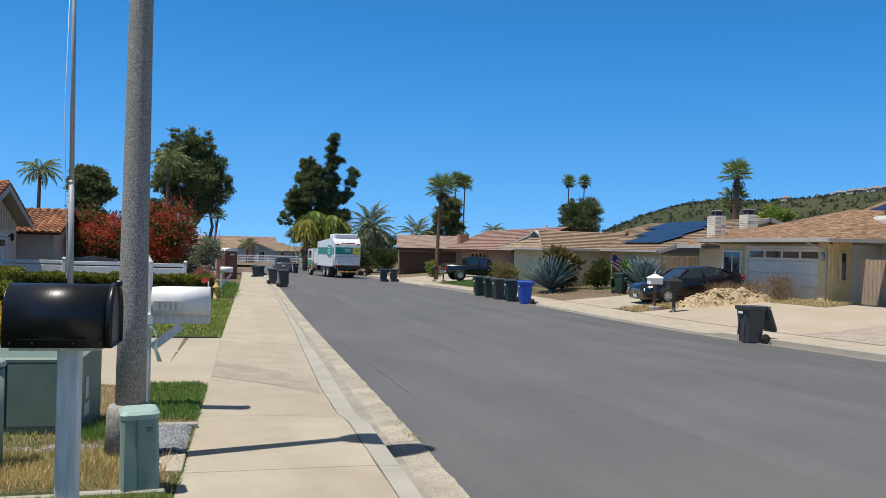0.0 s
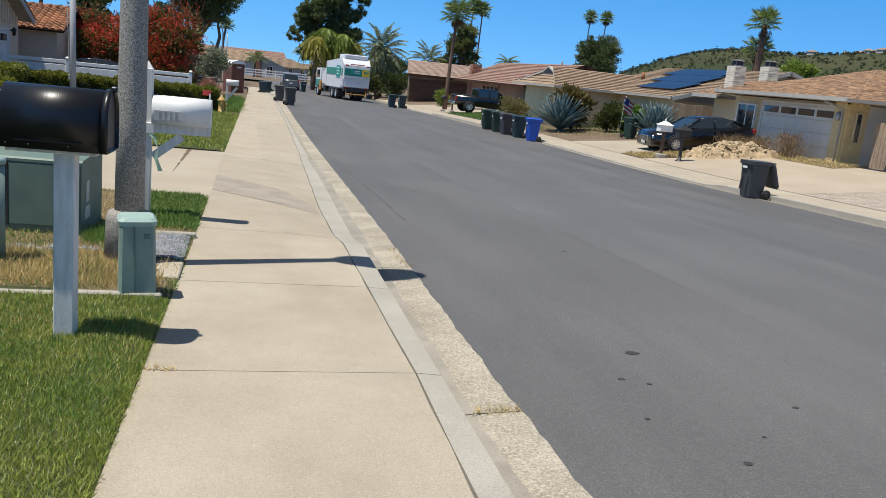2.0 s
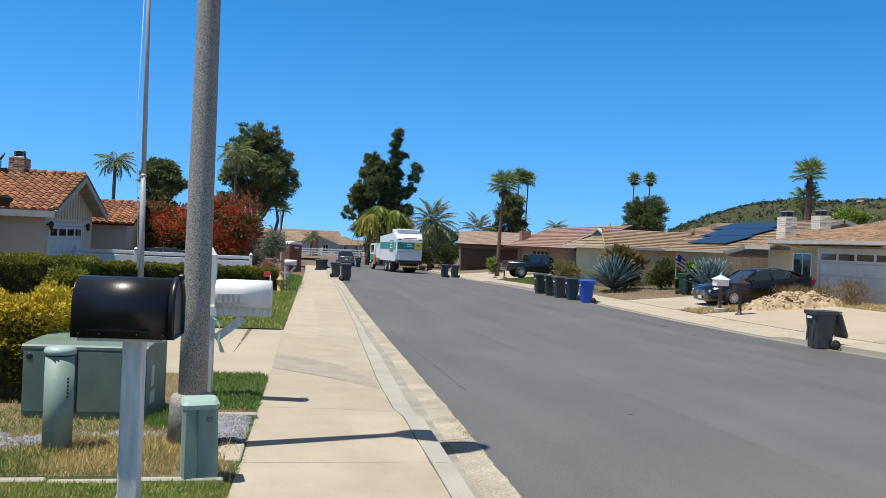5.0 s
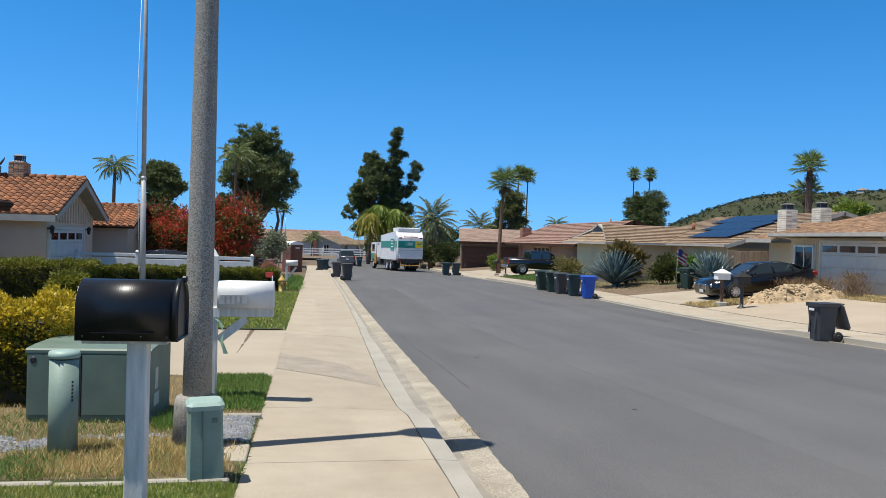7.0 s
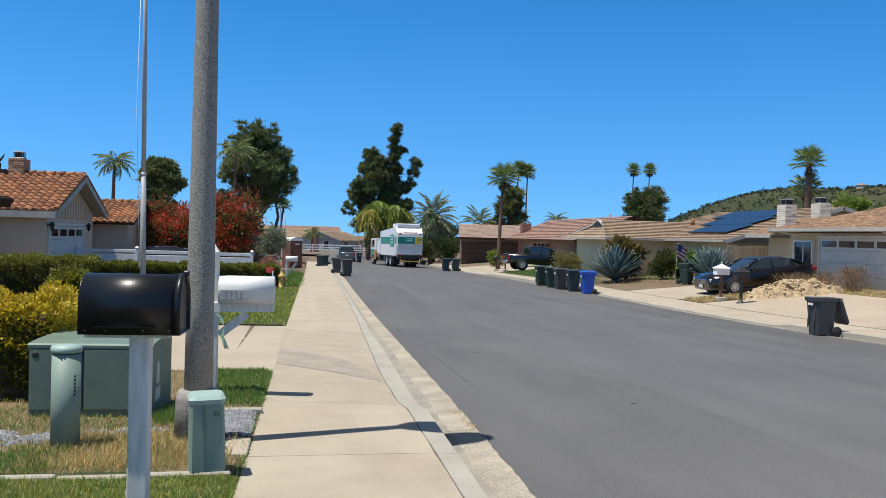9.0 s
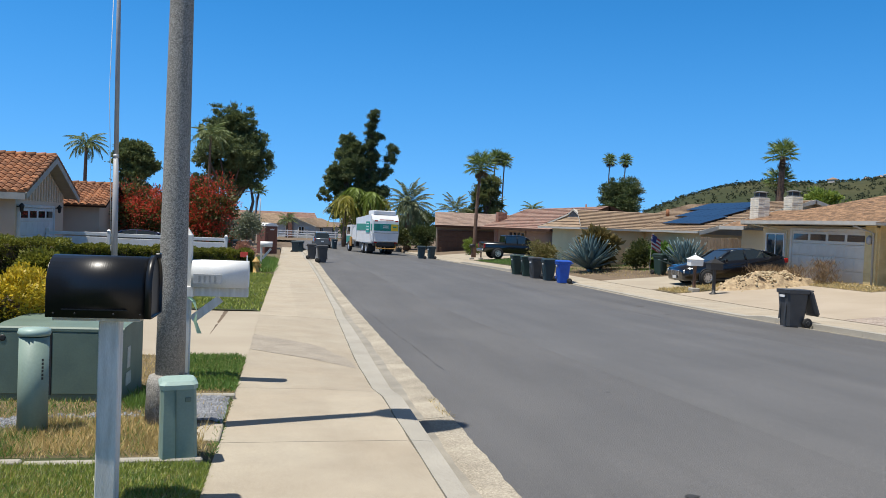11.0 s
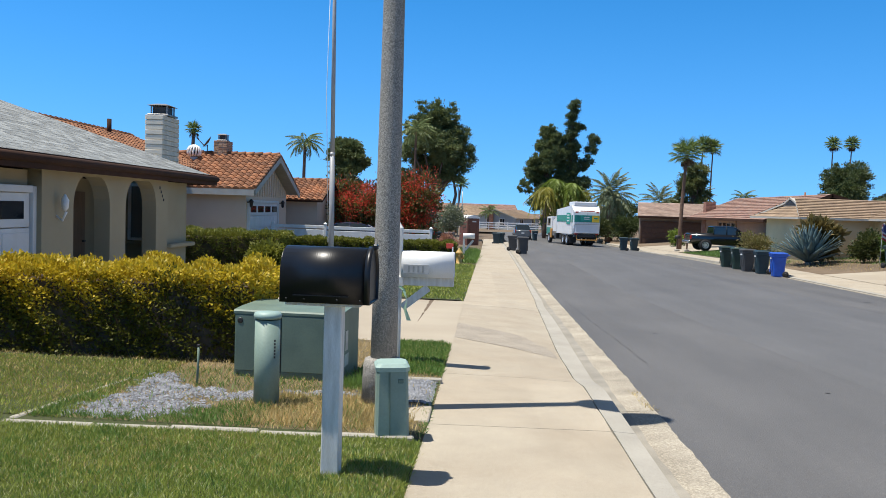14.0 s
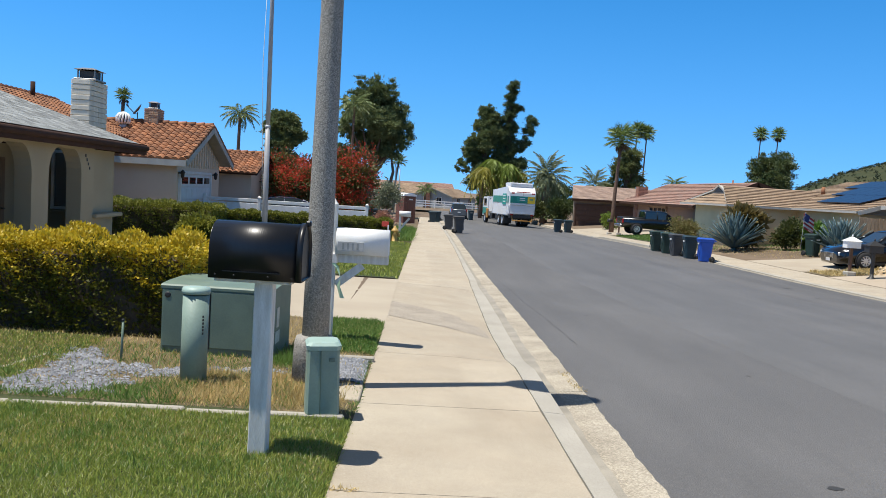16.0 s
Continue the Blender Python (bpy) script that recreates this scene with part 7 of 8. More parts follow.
def yards(x, y):
    return np.array([yard_z(a, b) for a, b in zip(x, y)])


def grass(name, label, x0, x1, y0, y1, n, length, width, material, keep=None, clump=0.0):
    x, y = RNG.uniform(x0, x1, n), RNG.uniform(y0, y1, n)
    if clump:
        cx, cy = RNG.uniform(x0, x1, n // 40 + 1), RNG.uniform(y0, y1, n // 40 + 1)
        k = RNG.integers(0, len(cx), n)
        x, y = np.clip(cx[k] + RNG.normal(0, clump, n), x0, x1), np.clip(cy[k] + RNG.normal(0, clump, n), y0, y1)
    if keep is not None:
        m = keep(x, y)
        x, y = x[m], y[m]
    n = len(x)
    x = np.array([bear(a, b) for a, b in zip(x, y)])
    P = np.stack([x, y, yards(x, y) - 0.004], axis=1)
    D = unit(n) * 0.75 + np.array((0, 0, 1.0))
    D[:, 2] = np.abs(D[:, 2])
    return solo(name, cards(name, P, D, RNG.uniform(0.5, 1.2, n) * length, RNG.uniform(0.7, 1.3, n) * width, material), None, label, "grass", "stuff")


def patchy(sx, sy, ph, level):
    return lambda x, y: np.sin(x * sx + ph) + np.sin(y * sy + ph * 2.1) + np.sin((x + y) * sx * 0.7 + 1.3) + RNG.normal(0, 0.5, len(x)) > level


FRESH = leafy("fresh_grass_blades", (0.20, 0.34, 0.05), (0.34, 0.42, 0.09), 2.4, 0.45, 0.35)
# whitish blade colour that paints sun glints into the lawn
GLINT_GRASS = leafy("glint_grass_blades", (0.62, 0.62, 0.34), (0.48, 0.5, 0.22), 2.4, 0.45, 0.3)
GRASS2 = leafy("lush_grass_blades", (0.09, 0.20, 0.03), (0.18, 0.27, 0.06), 1.3, 0.6, 0.3)
grass("grass", "thick green blades of the front lawn", -7.5, -0.44, 1.2, 5.82, 330000, 0.047, 0.0045, GRASS, lambda x, y: (y < 5.78 + 0.04 * (x + 0.43)) | (x < -3.55))
grass("grass", "pale dry blades mixed into the lawn", -7.5, -0.44, 1.2, 5.76, 90000, 0.045, 0.0042, DRYGRASS, patchy(2.2, 2.7, 0.4, 0.6))
grass("grass", "bright fresh blades in the lawn", -7.5, -0.44, 1.2, 5.76, 45000, 0.046, 0.0044, FRESH, patchy(3.1, 1.9, 0.7, 0.2))
# darker clumped tufts put the shadow between clumps into the colour
grass("grass", "longer dark tufts painted as shadow between the lawn clumps", -7.5, -0.46, 1.2, 5.7, 80000, 0.056, 0.0048, GRASS2, patchy(2.6, 2.1, 1.9, -0.3), 0.045)
grass("grass", "whitish single blades painted as sun glints on the lawn", -7.5, -0.46, 1.2, 5.7, 40000, 0.05, 0.0036, GLINT_GRASS)
grass("grass", "grass blades hanging over the sidewalk edge", -0.50, -0.425, 1.0, 5.8, 2600, 0.045, 0.0045, GRASS)
GRAVEL_BED = [(-3.35, 6.2), (-3.1, 6.9), (-3.25, 7.95), (-2.95, 7.9), (-2.75, 7.4), (-2.2, 7.2), (-1.6, 7.4), (-1.12, 7.5), (-1.12, 7.2), (-1.6, 7.15), (-2.2, 6.75), (-2.32, 6.25), (-2.55, 6.02), (-3.1, 6.0)]


def in_gravel(x, y):
    x, y = x + 0.05 * math.sin(y * 17) + 0.04 * math.sin(y * 41 + x * 13), y + 0.06 * math.sin(x * 19) + 0.03 * math.sin(x * 47)
    odd = False
    for (a, b), (c, d) in zip(GRAVEL_BED, GRAVEL_BED[1:] + GRAVEL_BED[:1]):
        if (b > y) != (d > y) and x < a + (c - a) * (y - b) / (d - b):
            odd = not odd
    return odd


def off_gravel(x, y):
    bare = np.array([in_gravel(a, b) or (a > -0.72 and 6.4 < b < 8.3) for a, b in zip(x, y)])
    return ~bare | (RNG.random(len(x)) < 0.10)


def green_verge(x, y):
    front = (y < 6.55 + 0.25 * np.sin(x * 3.1)) & (x < -1.75) & (x > -3.4)
    return off_gravel(x, y) & (front | (RNG.random(len(x)) < 0.22))


grass("grass", "dry straw-coloured grass of the verge", -9, -0.44, 5.9, 11.3, 46000, 0.055, 0.006, DRYGRASS, lambda x, y: off_gravel(x, y) & ~((y < 6.4) & (x < -1.9) & (RNG.random(len(x)) < 0.85)))
grass("grass", "green tufts of the verge", -3.4, -0.9, 5.9, 8.3, 24000, 0.08, 0.006, GRASS2, green_verge)
grass("grass", "yellow dry clumps round the riser", -1.95, -0.55, 6.0, 7.2, 9000, 0.09, 0.005, DRYGRASS, off_gravel, 0.07)
grass("grass", "fresh clumps beside the cabinet", -1.3, -0.95, 7.5, 8.3, 700, 0.14, 0.007, GRASS2, None, 0.06)
grass("grass", "green grass beside the driveway", -1.3, -0.44, 8.6, 11.3, 14000, 0.07, 0.008, GRASS2)
grass("grass", "green lawn left of the hedge", -9, -3.15, 5.9, 8.6, 50000, 0.05, 0.006, GRASS)
grass("grass", "green lawn beyond the driveway", -8.5, -0.44, 19.05, 34.3, 45000, 0.10, 0.02, GRASS)
grass("grass", "weeds along the far verge", -1.3, -0.46, 35, 46, 5000, 0.35, 0.03, GRASS2)
grass("grass", "dry weeds in the front yard", 15.4, 22, 36.5, 47, 2600, 0.13, 0.015, DRYGRASS, patchy(0.8, 0.6, 0.3, 0.2))
grass("grass", "green weeds in the front yard", 15.4, 22, 38, 48, 9000, 0.14, 0.015, GRASS2, patchy(0.9, 0.5, 1.7, 0.3))
grass("grass", "far green lawn", 15.4, 21.8, 48.2, 61.3, 12000, 0.14, 0.03, GRASS2)
# weeds in the joints and at the gutter
for x0, x1, y0, y1, n in ((-0.46, -0.38, 6.0, 8.4, 900), (-0.41, -0.24, 4.345, 4.36, 60), (1.36, 1.64, 4.02, 4.07, 110), (1.70, 1.80, 7.9, 8.9, 160), (-0.46, -0.38, 9, 11.3, 300)):
    x, y = RNG.uniform(x0, x1, n), RNG.uniform(y0, y1, n)
    P = np.stack([x, y, np.array([walk_z(b) - (0.12 if a > 1.2 else 0.0) for a, b in zip(x, y)])], axis=1)
    solo("weeds", cards("weeds", P, unit(n) + np.array((0, 0, 0.7)), RNG.uniform(0.02, 0.06, n), 0.006, GRASS2 if n > 200 else DRYGRASS), None, "small weeds in a paving joint", "weeds", "stuff")

# gravel
def gravel(x0, x1, y0, y1, n, keep=None):
    g = Geo()
    for _ in range(n):
        x, y = random.uniform(x0, x1), random.uniform(y0, y1)
        if keep and not keep(x, y):
            continue
        r = random.uniform(0.008, 0.02)
        z = yard_z(x, y) + r * 0.3
        v = [(x + r * random.uniform(0.6, 1.2) * a, y + r * random.uniform(0.6, 1.2) * b, z + r * 0.7 * random.uniform(0.6, 1.2) * c) for a, b, c in ((1, 0, 0), (0, 1, 0), (-1, 0, 0), (0, -1, 0), (0, 0, 1), (0, 0, -1))]
        g.add(v, [(0, 1, 4), (1, 2, 4), (2, 3, 4), (3, 0, 4), (1, 0, 5), (2, 1, 5), (3, 2, 5), (0, 3, 5)])
    solo("gravel", g, GRAVEL, "loose blue-grey gravel on the verge", "gravel", "stuff")


gravel(-3.45, -1.05, 5.95, 8.0, 13000, lambda x, y: in_gravel(x, y) and math.sin(x * 6.1) + math.sin(y * 7.3 + x * 3) + random.gauss(0, 0.7) > -1.3)
gravel(-0.74, -0.40, 7.15, 8.28, 3200)


def hedge(name, label, x0, x1, y0, y1, h, n, size, top_mat, side_mat, lump=0.09):
    ob = thing(name, label, "hedge")
    z0 = min(yard_z(x0, y0), yard_z(x1, y1)) - 0.05
    z1 = yard_z((x0 + x1) / 2, y0) + h
    g = Geo().box(((x0 + x1) / 2, (y0 + y1) / 2, (z0 + z1) / 2 - 0.06), (x1 - x0 - 0.3, y1 - y0 - 0.3, z1 - z0 - 0.22))
    part("twig_core", g, TWIG, ob, "dark dense twigs inside")

    def shell(m, which):
        u, v = RNG.random(m), RNG.random(m)
        P, N = np.zeros((m, 3)), np.zeros((m, 3))
        if which == "top":
            P[:] = np.stack([x0 + u * (x1 - x0), y0 + v * (y1 - y0), np.full(m, z1)], 1)
            N[:, 2] = 1
        elif which == "front":
            P[:] = np.stack([x0 + u * (x1 - x0), np.full(m, y0), z0 + v ** 0.8 * (z1 - z0)], 1)
            N[:, 1] = -1
        elif which == "back":
            P[:] = np.stack([x0 + u * (x1 - x0), np.full(m, y1), z0 + v * (z1 - z0)], 1)
            N[:, 1] = 1
        else:
            P[:] = np.stack([np.full(m, x1), y0 + u * (y1 - y0), z0 + v * (z1 - z0)], 1)
            N[:, 0] = 1
        a = np.sin(P[:, 0] * 5.1 + P[:, 2] * 3) + np.sin(P[:, 1] * 6.3 + P[:, 0] * 2.2) + np.sin(P[:, 2] * 7.7 + P[:, 0] * 9.1)
        c = np.sin(P[:, 0] * 17 + P[:, 2] * 9) + np.sin(P[:, 1] * 19 + P[:, 0] * 5.3 + P[:, 2] * 4) + np.sin(P[:, 2] * 23 + P[:, 0] * 11)
        off = lump * (a / 2.2 + c * 0.3) - RNG.exponential(0.07, m)
        P += N * off[:, None] + RNG.normal(0, 0.015, (m, 3))
        full = (c > -1.0) | (RNG.random(m) < 0.35)
        return P[full], (N + unit(m) * 0.9 + np.array((0, 0, 0.35)))[full]

    lx, ly, lz = x1 - x0, y1 - y0, z1 - z0
    area = {"top": lx * ly * 1.3, "front": lx * lz, "back": lx * lz * 0.35, "end": ly * lz}
    tot = sum(area.values())
    A = {k: shell(int(n * v / tot), k) for k, v in area.items()}
    Ps, Ds = np.concatenate([a[0] for a in A.values()]), np.concatenate([a[1] for a in A.values()])
    # leaves above about 70% of the height take the paler, yellower material
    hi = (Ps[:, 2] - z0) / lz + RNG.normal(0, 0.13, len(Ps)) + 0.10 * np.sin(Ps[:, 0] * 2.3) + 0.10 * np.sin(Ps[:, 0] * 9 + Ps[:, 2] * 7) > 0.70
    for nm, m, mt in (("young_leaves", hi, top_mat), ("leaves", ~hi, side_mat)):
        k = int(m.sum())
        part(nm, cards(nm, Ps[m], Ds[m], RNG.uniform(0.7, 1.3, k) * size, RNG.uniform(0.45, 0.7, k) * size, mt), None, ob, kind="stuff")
    return ob


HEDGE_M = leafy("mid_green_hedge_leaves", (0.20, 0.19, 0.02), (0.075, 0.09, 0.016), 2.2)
hedge("hedge", "clipped hedge with yellow-green leaves on top", -10.5, -2.45, 8.75, 9.75, 0.96, 105000, 0.048, HEDGE_Y, HEDGE_M, 0.085)
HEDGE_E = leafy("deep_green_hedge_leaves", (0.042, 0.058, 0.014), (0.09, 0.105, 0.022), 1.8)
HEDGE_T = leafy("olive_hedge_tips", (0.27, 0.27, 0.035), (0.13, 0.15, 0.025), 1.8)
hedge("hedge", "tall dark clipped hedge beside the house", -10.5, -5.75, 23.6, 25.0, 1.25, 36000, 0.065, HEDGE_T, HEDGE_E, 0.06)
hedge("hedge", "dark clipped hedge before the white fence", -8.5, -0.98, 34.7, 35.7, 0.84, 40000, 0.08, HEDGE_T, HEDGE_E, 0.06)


def crown(blobs, n, size, material, clumps=26, spread=0.26, up=0.2):
    """Leaf clusters over a set of ellipsoids, with gaps between the clusters."""
    Ps, Ds = [], []
    vol = np.array([b[3] * b[4] * b[5] for b in blobs]) ** 0.67
    share = vol / vol.sum()
    for b, s in zip(blobs, share):
        c, r = np.array(b[:3]), np.array(b[3:6])
        m = max(6, int(clumps * len(blobs) * s))
        d = unit(m)
        rad = RNG.uniform(0.45, 1.08, m)[:, None]
        cc = c + d * rad * r
        k = RNG.integers(0, m, int(n * s))
        rr = r.mean() * spread
        P = cc[k] + RNG.normal(0, 1, (len(k), 3)) * rr * np.array((1, 1, 0.7)) * RNG.uniform(0.3, 1.0, (len(k), 1))
        Ps.append(P)
        Ds.append(P - c + unit(len(k)) * r.mean() * 0.8 + np.array((0, 0, up * r.mean())))
    P, D = np.concatenate(Ps), np.concatenate(Ds)
    return cards("crown", P, D, RNG.uniform(0.6, 1.3, len(P)) * size, RNG.uniform(0.35, 0.6, len(P)) * size, material)


def tree(name, label, x, y, trunk_top, r, blobs, n, size, material, category="tree", z=None, clumps=26, spread=0.26, lean=(0, 0)):
    """Blobs are in local coordinates above the foot."""
    z = yard_z(x, y) - 0.1 if z is None else z
    t = thing(name, label, category, pose(x, y, z))
    top = Vector((lean[0], lean[1], trunk_top))
    g = Geo().tube([(0, 0, 0), (lean[0] * 0.3, lean[1] * 0.3, trunk_top * 0.35), (lean[0] * 0.7, lean[1] * 0.7, trunk_top * 0.7), top], [r * 1.25, r, r * 0.85, r * 0.65], 10)
    part("trunk", g, BARK, t)
    for b in blobs[:14]:
        c = Vector(b[:3])
        s = top * random.uniform(0.6, 1.0)
        mid = (s + c) / 2 + Vector((random.uniform(-0.2, 0.2), random.uniform(-0.2, 0.2), -0.12 * (c - s).length))
        part("limb", Geo().tube([s, mid, c], [r * 0.45, r * 0.3, r * 0.12], 7), BARK, t)
    part("crown", crown(blobs, n, size, material, clumps, spread), None, t, kind="stuff")
    return t


def scatter_blobs(n, w, d, z0, z1, r0, r1, shape):
    out = []
    for _ in range(n):
        v = random.random()
        z = z0 + (z1 - z0) * v
        k = shape(v)
        a, q = random.uniform(0, 6.283), math.sqrt(random.random())
        r = random.uniform(r0, r1)
        out.append((math.cos(a) * q * w * k, math.sin(a) * q * d * k, z, r, r, r * random.uniform(0.8, 1.2)))
    return out


PINE = leafy("dark_conifer_leaves", (0.08, 0.12, 0.046), (0.20, 0.235, 0.085), 0.5, 0.6, 0.28)
PINE2 = leafy("blackish_conifer_leaves", (0.062, 0.098, 0.044), (0.15, 0.19, 0.078), 0.5, 0.6, 0.28)
BROAD = leafy("deep_green_broad_leaves", (0.05, 0.085, 0.024), (0.12, 0.15, 0.045), 0.8, 0.5, 0.15)
LIME = leafy("yellow_green_leaves", (0.25, 0.32, 0.045), (0.14, 0.21, 0.04), 0.8)
BOUG = leafy("red_bougainvillea_bracts", (0.62, 0.07, 0.04), (0.40, 0.07, 0.03), 1.3, 0.6, 0.35)
BOUGL = leafy("bougainvillea_leaves", (0.06, 0.09, 0.022), (0.15, 0.11, 0.03), 1.0)
OLIVE = leafy("grey_olive_leaves", (0.26, 0.29, 0.19), (0.16, 0.19, 0.12), 0.9)

# big upright tree with a bare limb
random.seed(11)
bl = scatter_blobs(44, 2.75, 2.8, 7.4, 13.9, 0.8, 1.5, lambda v: 0.6 + 0.75 * math.sin(math.pi * min(1, v * 0.9 + 0.12)) - 0.35 * v)
bl += [(0.6, 0, 8.0, 1.2, 1.1, 1.2), (-1.6, 0, 14.2, 0.9, 1.0, 1.5), (0.2, 0, 14.4, 0.8, 0.9, 1.6), (1.7, 0, 14.0, 0.9, 1.0, 1.4), (-2.8, 0, 12.6, 0.9, 1, 1.3), (2.9, 0, 11.6, 0.9, 1, 1.3)]
big = tree("tree", "tall dense dark green tree with a bare lower limb", -5.1, 95, 6.5, 0.45, bl, 150000, 0.24, PINE, z=-1.7, clumps=26, spread=0.22)
part("limb", Geo().tube([(0.2, 0, 2.4), (1.3, 0, 2.6), (2.2, 0, 3.6), (2.5, 0, 5.0), (2.2, 0, 6.6)], [0.26, 0.24, 0.2, 0.17, 0.12], 8), BARK, big)
bl = scatter_blobs(20, 2.0, 2.0, 4.5, 10.4, 0.7, 1.2, lambda v: 0.75 + 0.35 * math.sin(math.pi * v) - 0.25 * v)
tree("tree", "round dense dark green tree", -15.6, 95, 5, 0.35, bl, 80000, 0.24, PINE, z=-1.7, clumps=24, spread=0.22)
bl = scatter_blobs(10, 1.8, 1.6, 2.5, 7.0, 0.8, 1.3, lambda v: 1.0)
tree("tree", "lower dark tree beside the tall one", -9.6, 97, 3, 0.3, bl, 16000, 0.28, PINE, z=-1.7, clumps=20)
# twin conifers behind the refuse truck
random.seed(21)
bl = scatter_blobs(52, 3.0, 3.0, 4.4, 14.4, 0.75, 1.2, lambda v: 0.72 + 0.3 * math.sin(2.8 * v + 0.3) - 0.66 * v)
bl += [(-2.9, 0, 6.6, 0.9, 0.9, 0.9), (2.4, 0, 4.6, 1.3, 1.2, 1.2)]
tree("conifer", "broad dark conifer of uneven outline", 9.2, 110, 9, 0.4, bl, 150000, 0.24, PINE, z=-1.7, clumps=26, spread=0.2)
bl = [(0.3 * math.sin(k * 2.3), 0, 6.5 + k * 0.92, 0.95 - 0.03 * k, 0.95, 0.7) for k in range(13)]
bl += [(1.2, 0, 9.5, 0.9, 0.8, 0.6), (2.4, 0, 11.6, 0.75, 0.7, 0.8), (2.9, 0, 13.0, 0.7, 0.7, 0.9), (2.0, 0, 10.2, 0.8, 0.7, 0.6), (-1.2, 0, 13.2, 0.7, 0.7, 0.5), (-1.3, 0, 10.6, 0.9, 0.8, 0.6), (1.1, 0, 14.8, 0.6, 0.6, 0.4), (1.5, 0, 7.5, 1.2, 1, 0.8), (-1.4, 0, 8, 1.1, 1, 0.8), (1.3, 0, 5.6, 1.2, 1, 0.8)]
tree("conifer", "tall ragged conifer with tiered branches", 12.3, 110, 17.4, 0.28, bl, 80000, 0.22, PINE2, z=-1.7, clumps=18, spread=0.28)
bl = scatter_blobs(22, 3.0, 2.4, 2.0, 9.4, 0.6, 1.0, lambda v: 1.1 - 0.85 * v)
tree("tree", "loose yellow-green conical tree", 26.0, 100, 8, 0.25, bl, 26000, 0.26, leafy("dusty_green_leaves", (0.19, 0.21, 0.07), (0.09, 0.12, 0.04), 0.8), z=-1.6, clumps=16)
random.seed(5)
bl = scatter_blobs(22, 2.0, 1.8, 2.6, 6.6, 0.9, 1.2, lambda v: 0.7 + 0.3 * math.sin(math.pi * v))
tree("tree", "round glossy dark green tree behind the roofs", 33.0, 75, 3.5, 0.25, bl, 60000, 0.18, BROAD, z=-0.8, clumps=44, spread=0.2)
bl = scatter_blobs(9, 2.2, 1.5, 2.4, 4.4, 0.6, 1.0, lambda v: 1 - 0.3 * v)
tree("tree", "bright yellow-green tree behind the tan roof", 38.0, 50, 3, 0.2, bl, 6000, 0.28, LIME, z=-0.2)
for x, y, h in ((23.0, 140, 6.0), (27.0, 150, 5.0), (-20, 120, 6), (31, 130, 5.5)):
    bl = scatter_blobs(9, 1.8, 1.5, 2.0, h, 0.7, 1.2, lambda v: 1 - 0.3 * v)
    tree("tree", "distant loose green tree", x, y, 3, 0.2, bl, 3500, 0.4, BROAD, z=-1.7)

# bougainvillea mound
random.seed(8)
bl = scatter_blobs(26, 3.3, 1.6, 1.0, 3.6, 0.7, 1.05, lambda v: 1.08 - 0.45 * v * v)
b = thing("bougainvillea", "huge red flowering bougainvillea mound", "shrub", pose(-5.5, 45.5, yard_z(-5.5, 45.5) - 0.1))
part("stem", Geo().tube([(0, 0, 0), (0.2, 0, 1.0), (-0.3, 0, 2.2)], [0.14, 0.1, 0.06], 8), BARK, b)
part("leaves", crown(bl, 26000, 0.2, BOUGL, 40, 0.34), None, b, kind="stuff")
part("blossom", crown([(q[0], q[1] - 0.15, q[2] + 0.15, q[3] * 1.08, q[4] * 1.08, q[5] * 1.08) for q in bl], 26000, 0.13, BOUG, 40, 0.3), None, b, kind="stuff")


def shrub(label, x, y, w, h, n, size, material, name="shrub", dy=None):
    bl = scatter_blobs(8, w * 0.6, (dy or w) * 0.6, h * 0.3, h * 0.8, w * 0.3, w * 0.42, lambda v: 1 - 0.3 * v)
    s = thing(name, label, "shrub", pose(x, y, yard_z(x, y) - 0.05))
    part("stem", Geo().tube([(0, 0, 0), (0.05, 0, h * 0.3), (0.0, 0.05, h * 0.55)], [0.06, 0.05, 0.03], 6), BARK, s)
    part("foliage", crown(bl, n, size, material, 20, 0.4), None, s, kind="stuff")
    return s


shrub("grey-green olive bush beside the red mound", -1.9, 55.5, 1.3, 3.1, 4500, 0.16, OLIVE)
shrub("pinkish dry flowering bush by the fence end", -1.6, 44.0, 0.75, 1.1, 2500, 0.09, leafy("pink_dry_bracts", (0.40, 0.20, 0.15), (0.3, 0.16, 0.1), 2))
shrub("yellow-green grassy plant before the dark hedge", -5.9, 23.1, 0.75, 1.05, 9000, 0.12, HEDGE_T)
shrub("yellow-green flowering bush in the front yard", 16.2, 48.2, 1.3, 1.5, 5000, 0.12, leafy("flowering_bush_leaves", (0.14, 0.17, 0.04), (0.24, 0.17, 0.07), 2.5))
shrub("tall brown ornamental grass clump", 17.9, 42.9, 1.0, 2.2, 4000, 0.45, leafy("brown_grass_blades", (0.22, 0.16, 0.05), (0.14, 0.12, 0.04), 1.5))
shrub("dark green shrub by the wall", 19.5, 41.7, 1.0, 1.5, 4000, 0.16, HEDGE_E)
shrub("dark green shrub by the wall", 20.7, 41.2, 0.8, 1.4, 3500, 0.3, GRASS2)
shrub("bushy green shrub beside the street", 12.9, 90.0, 2.0, 2.6, 5000, 0.25, HEDGE_E)
shrub("bushy green shrub beside the street", 10.4, 112.0, 2.6, 3.0, 5000, 0.3, GRASS2)
shrub("bushy green shrub beside the street", 15.0, 96.0, 2.2, 2.8, 5000, 0.28, BROAD)
shrub("bushy dark shrub under the palms", 13.6, 101.0, 2.6, 3.2, 5000, 0.3, BROAD)
shrub("bushy dark shrub between the houses", 17.2, 93.0, 2.4, 3.0, 6000, 0.25, BROAD)
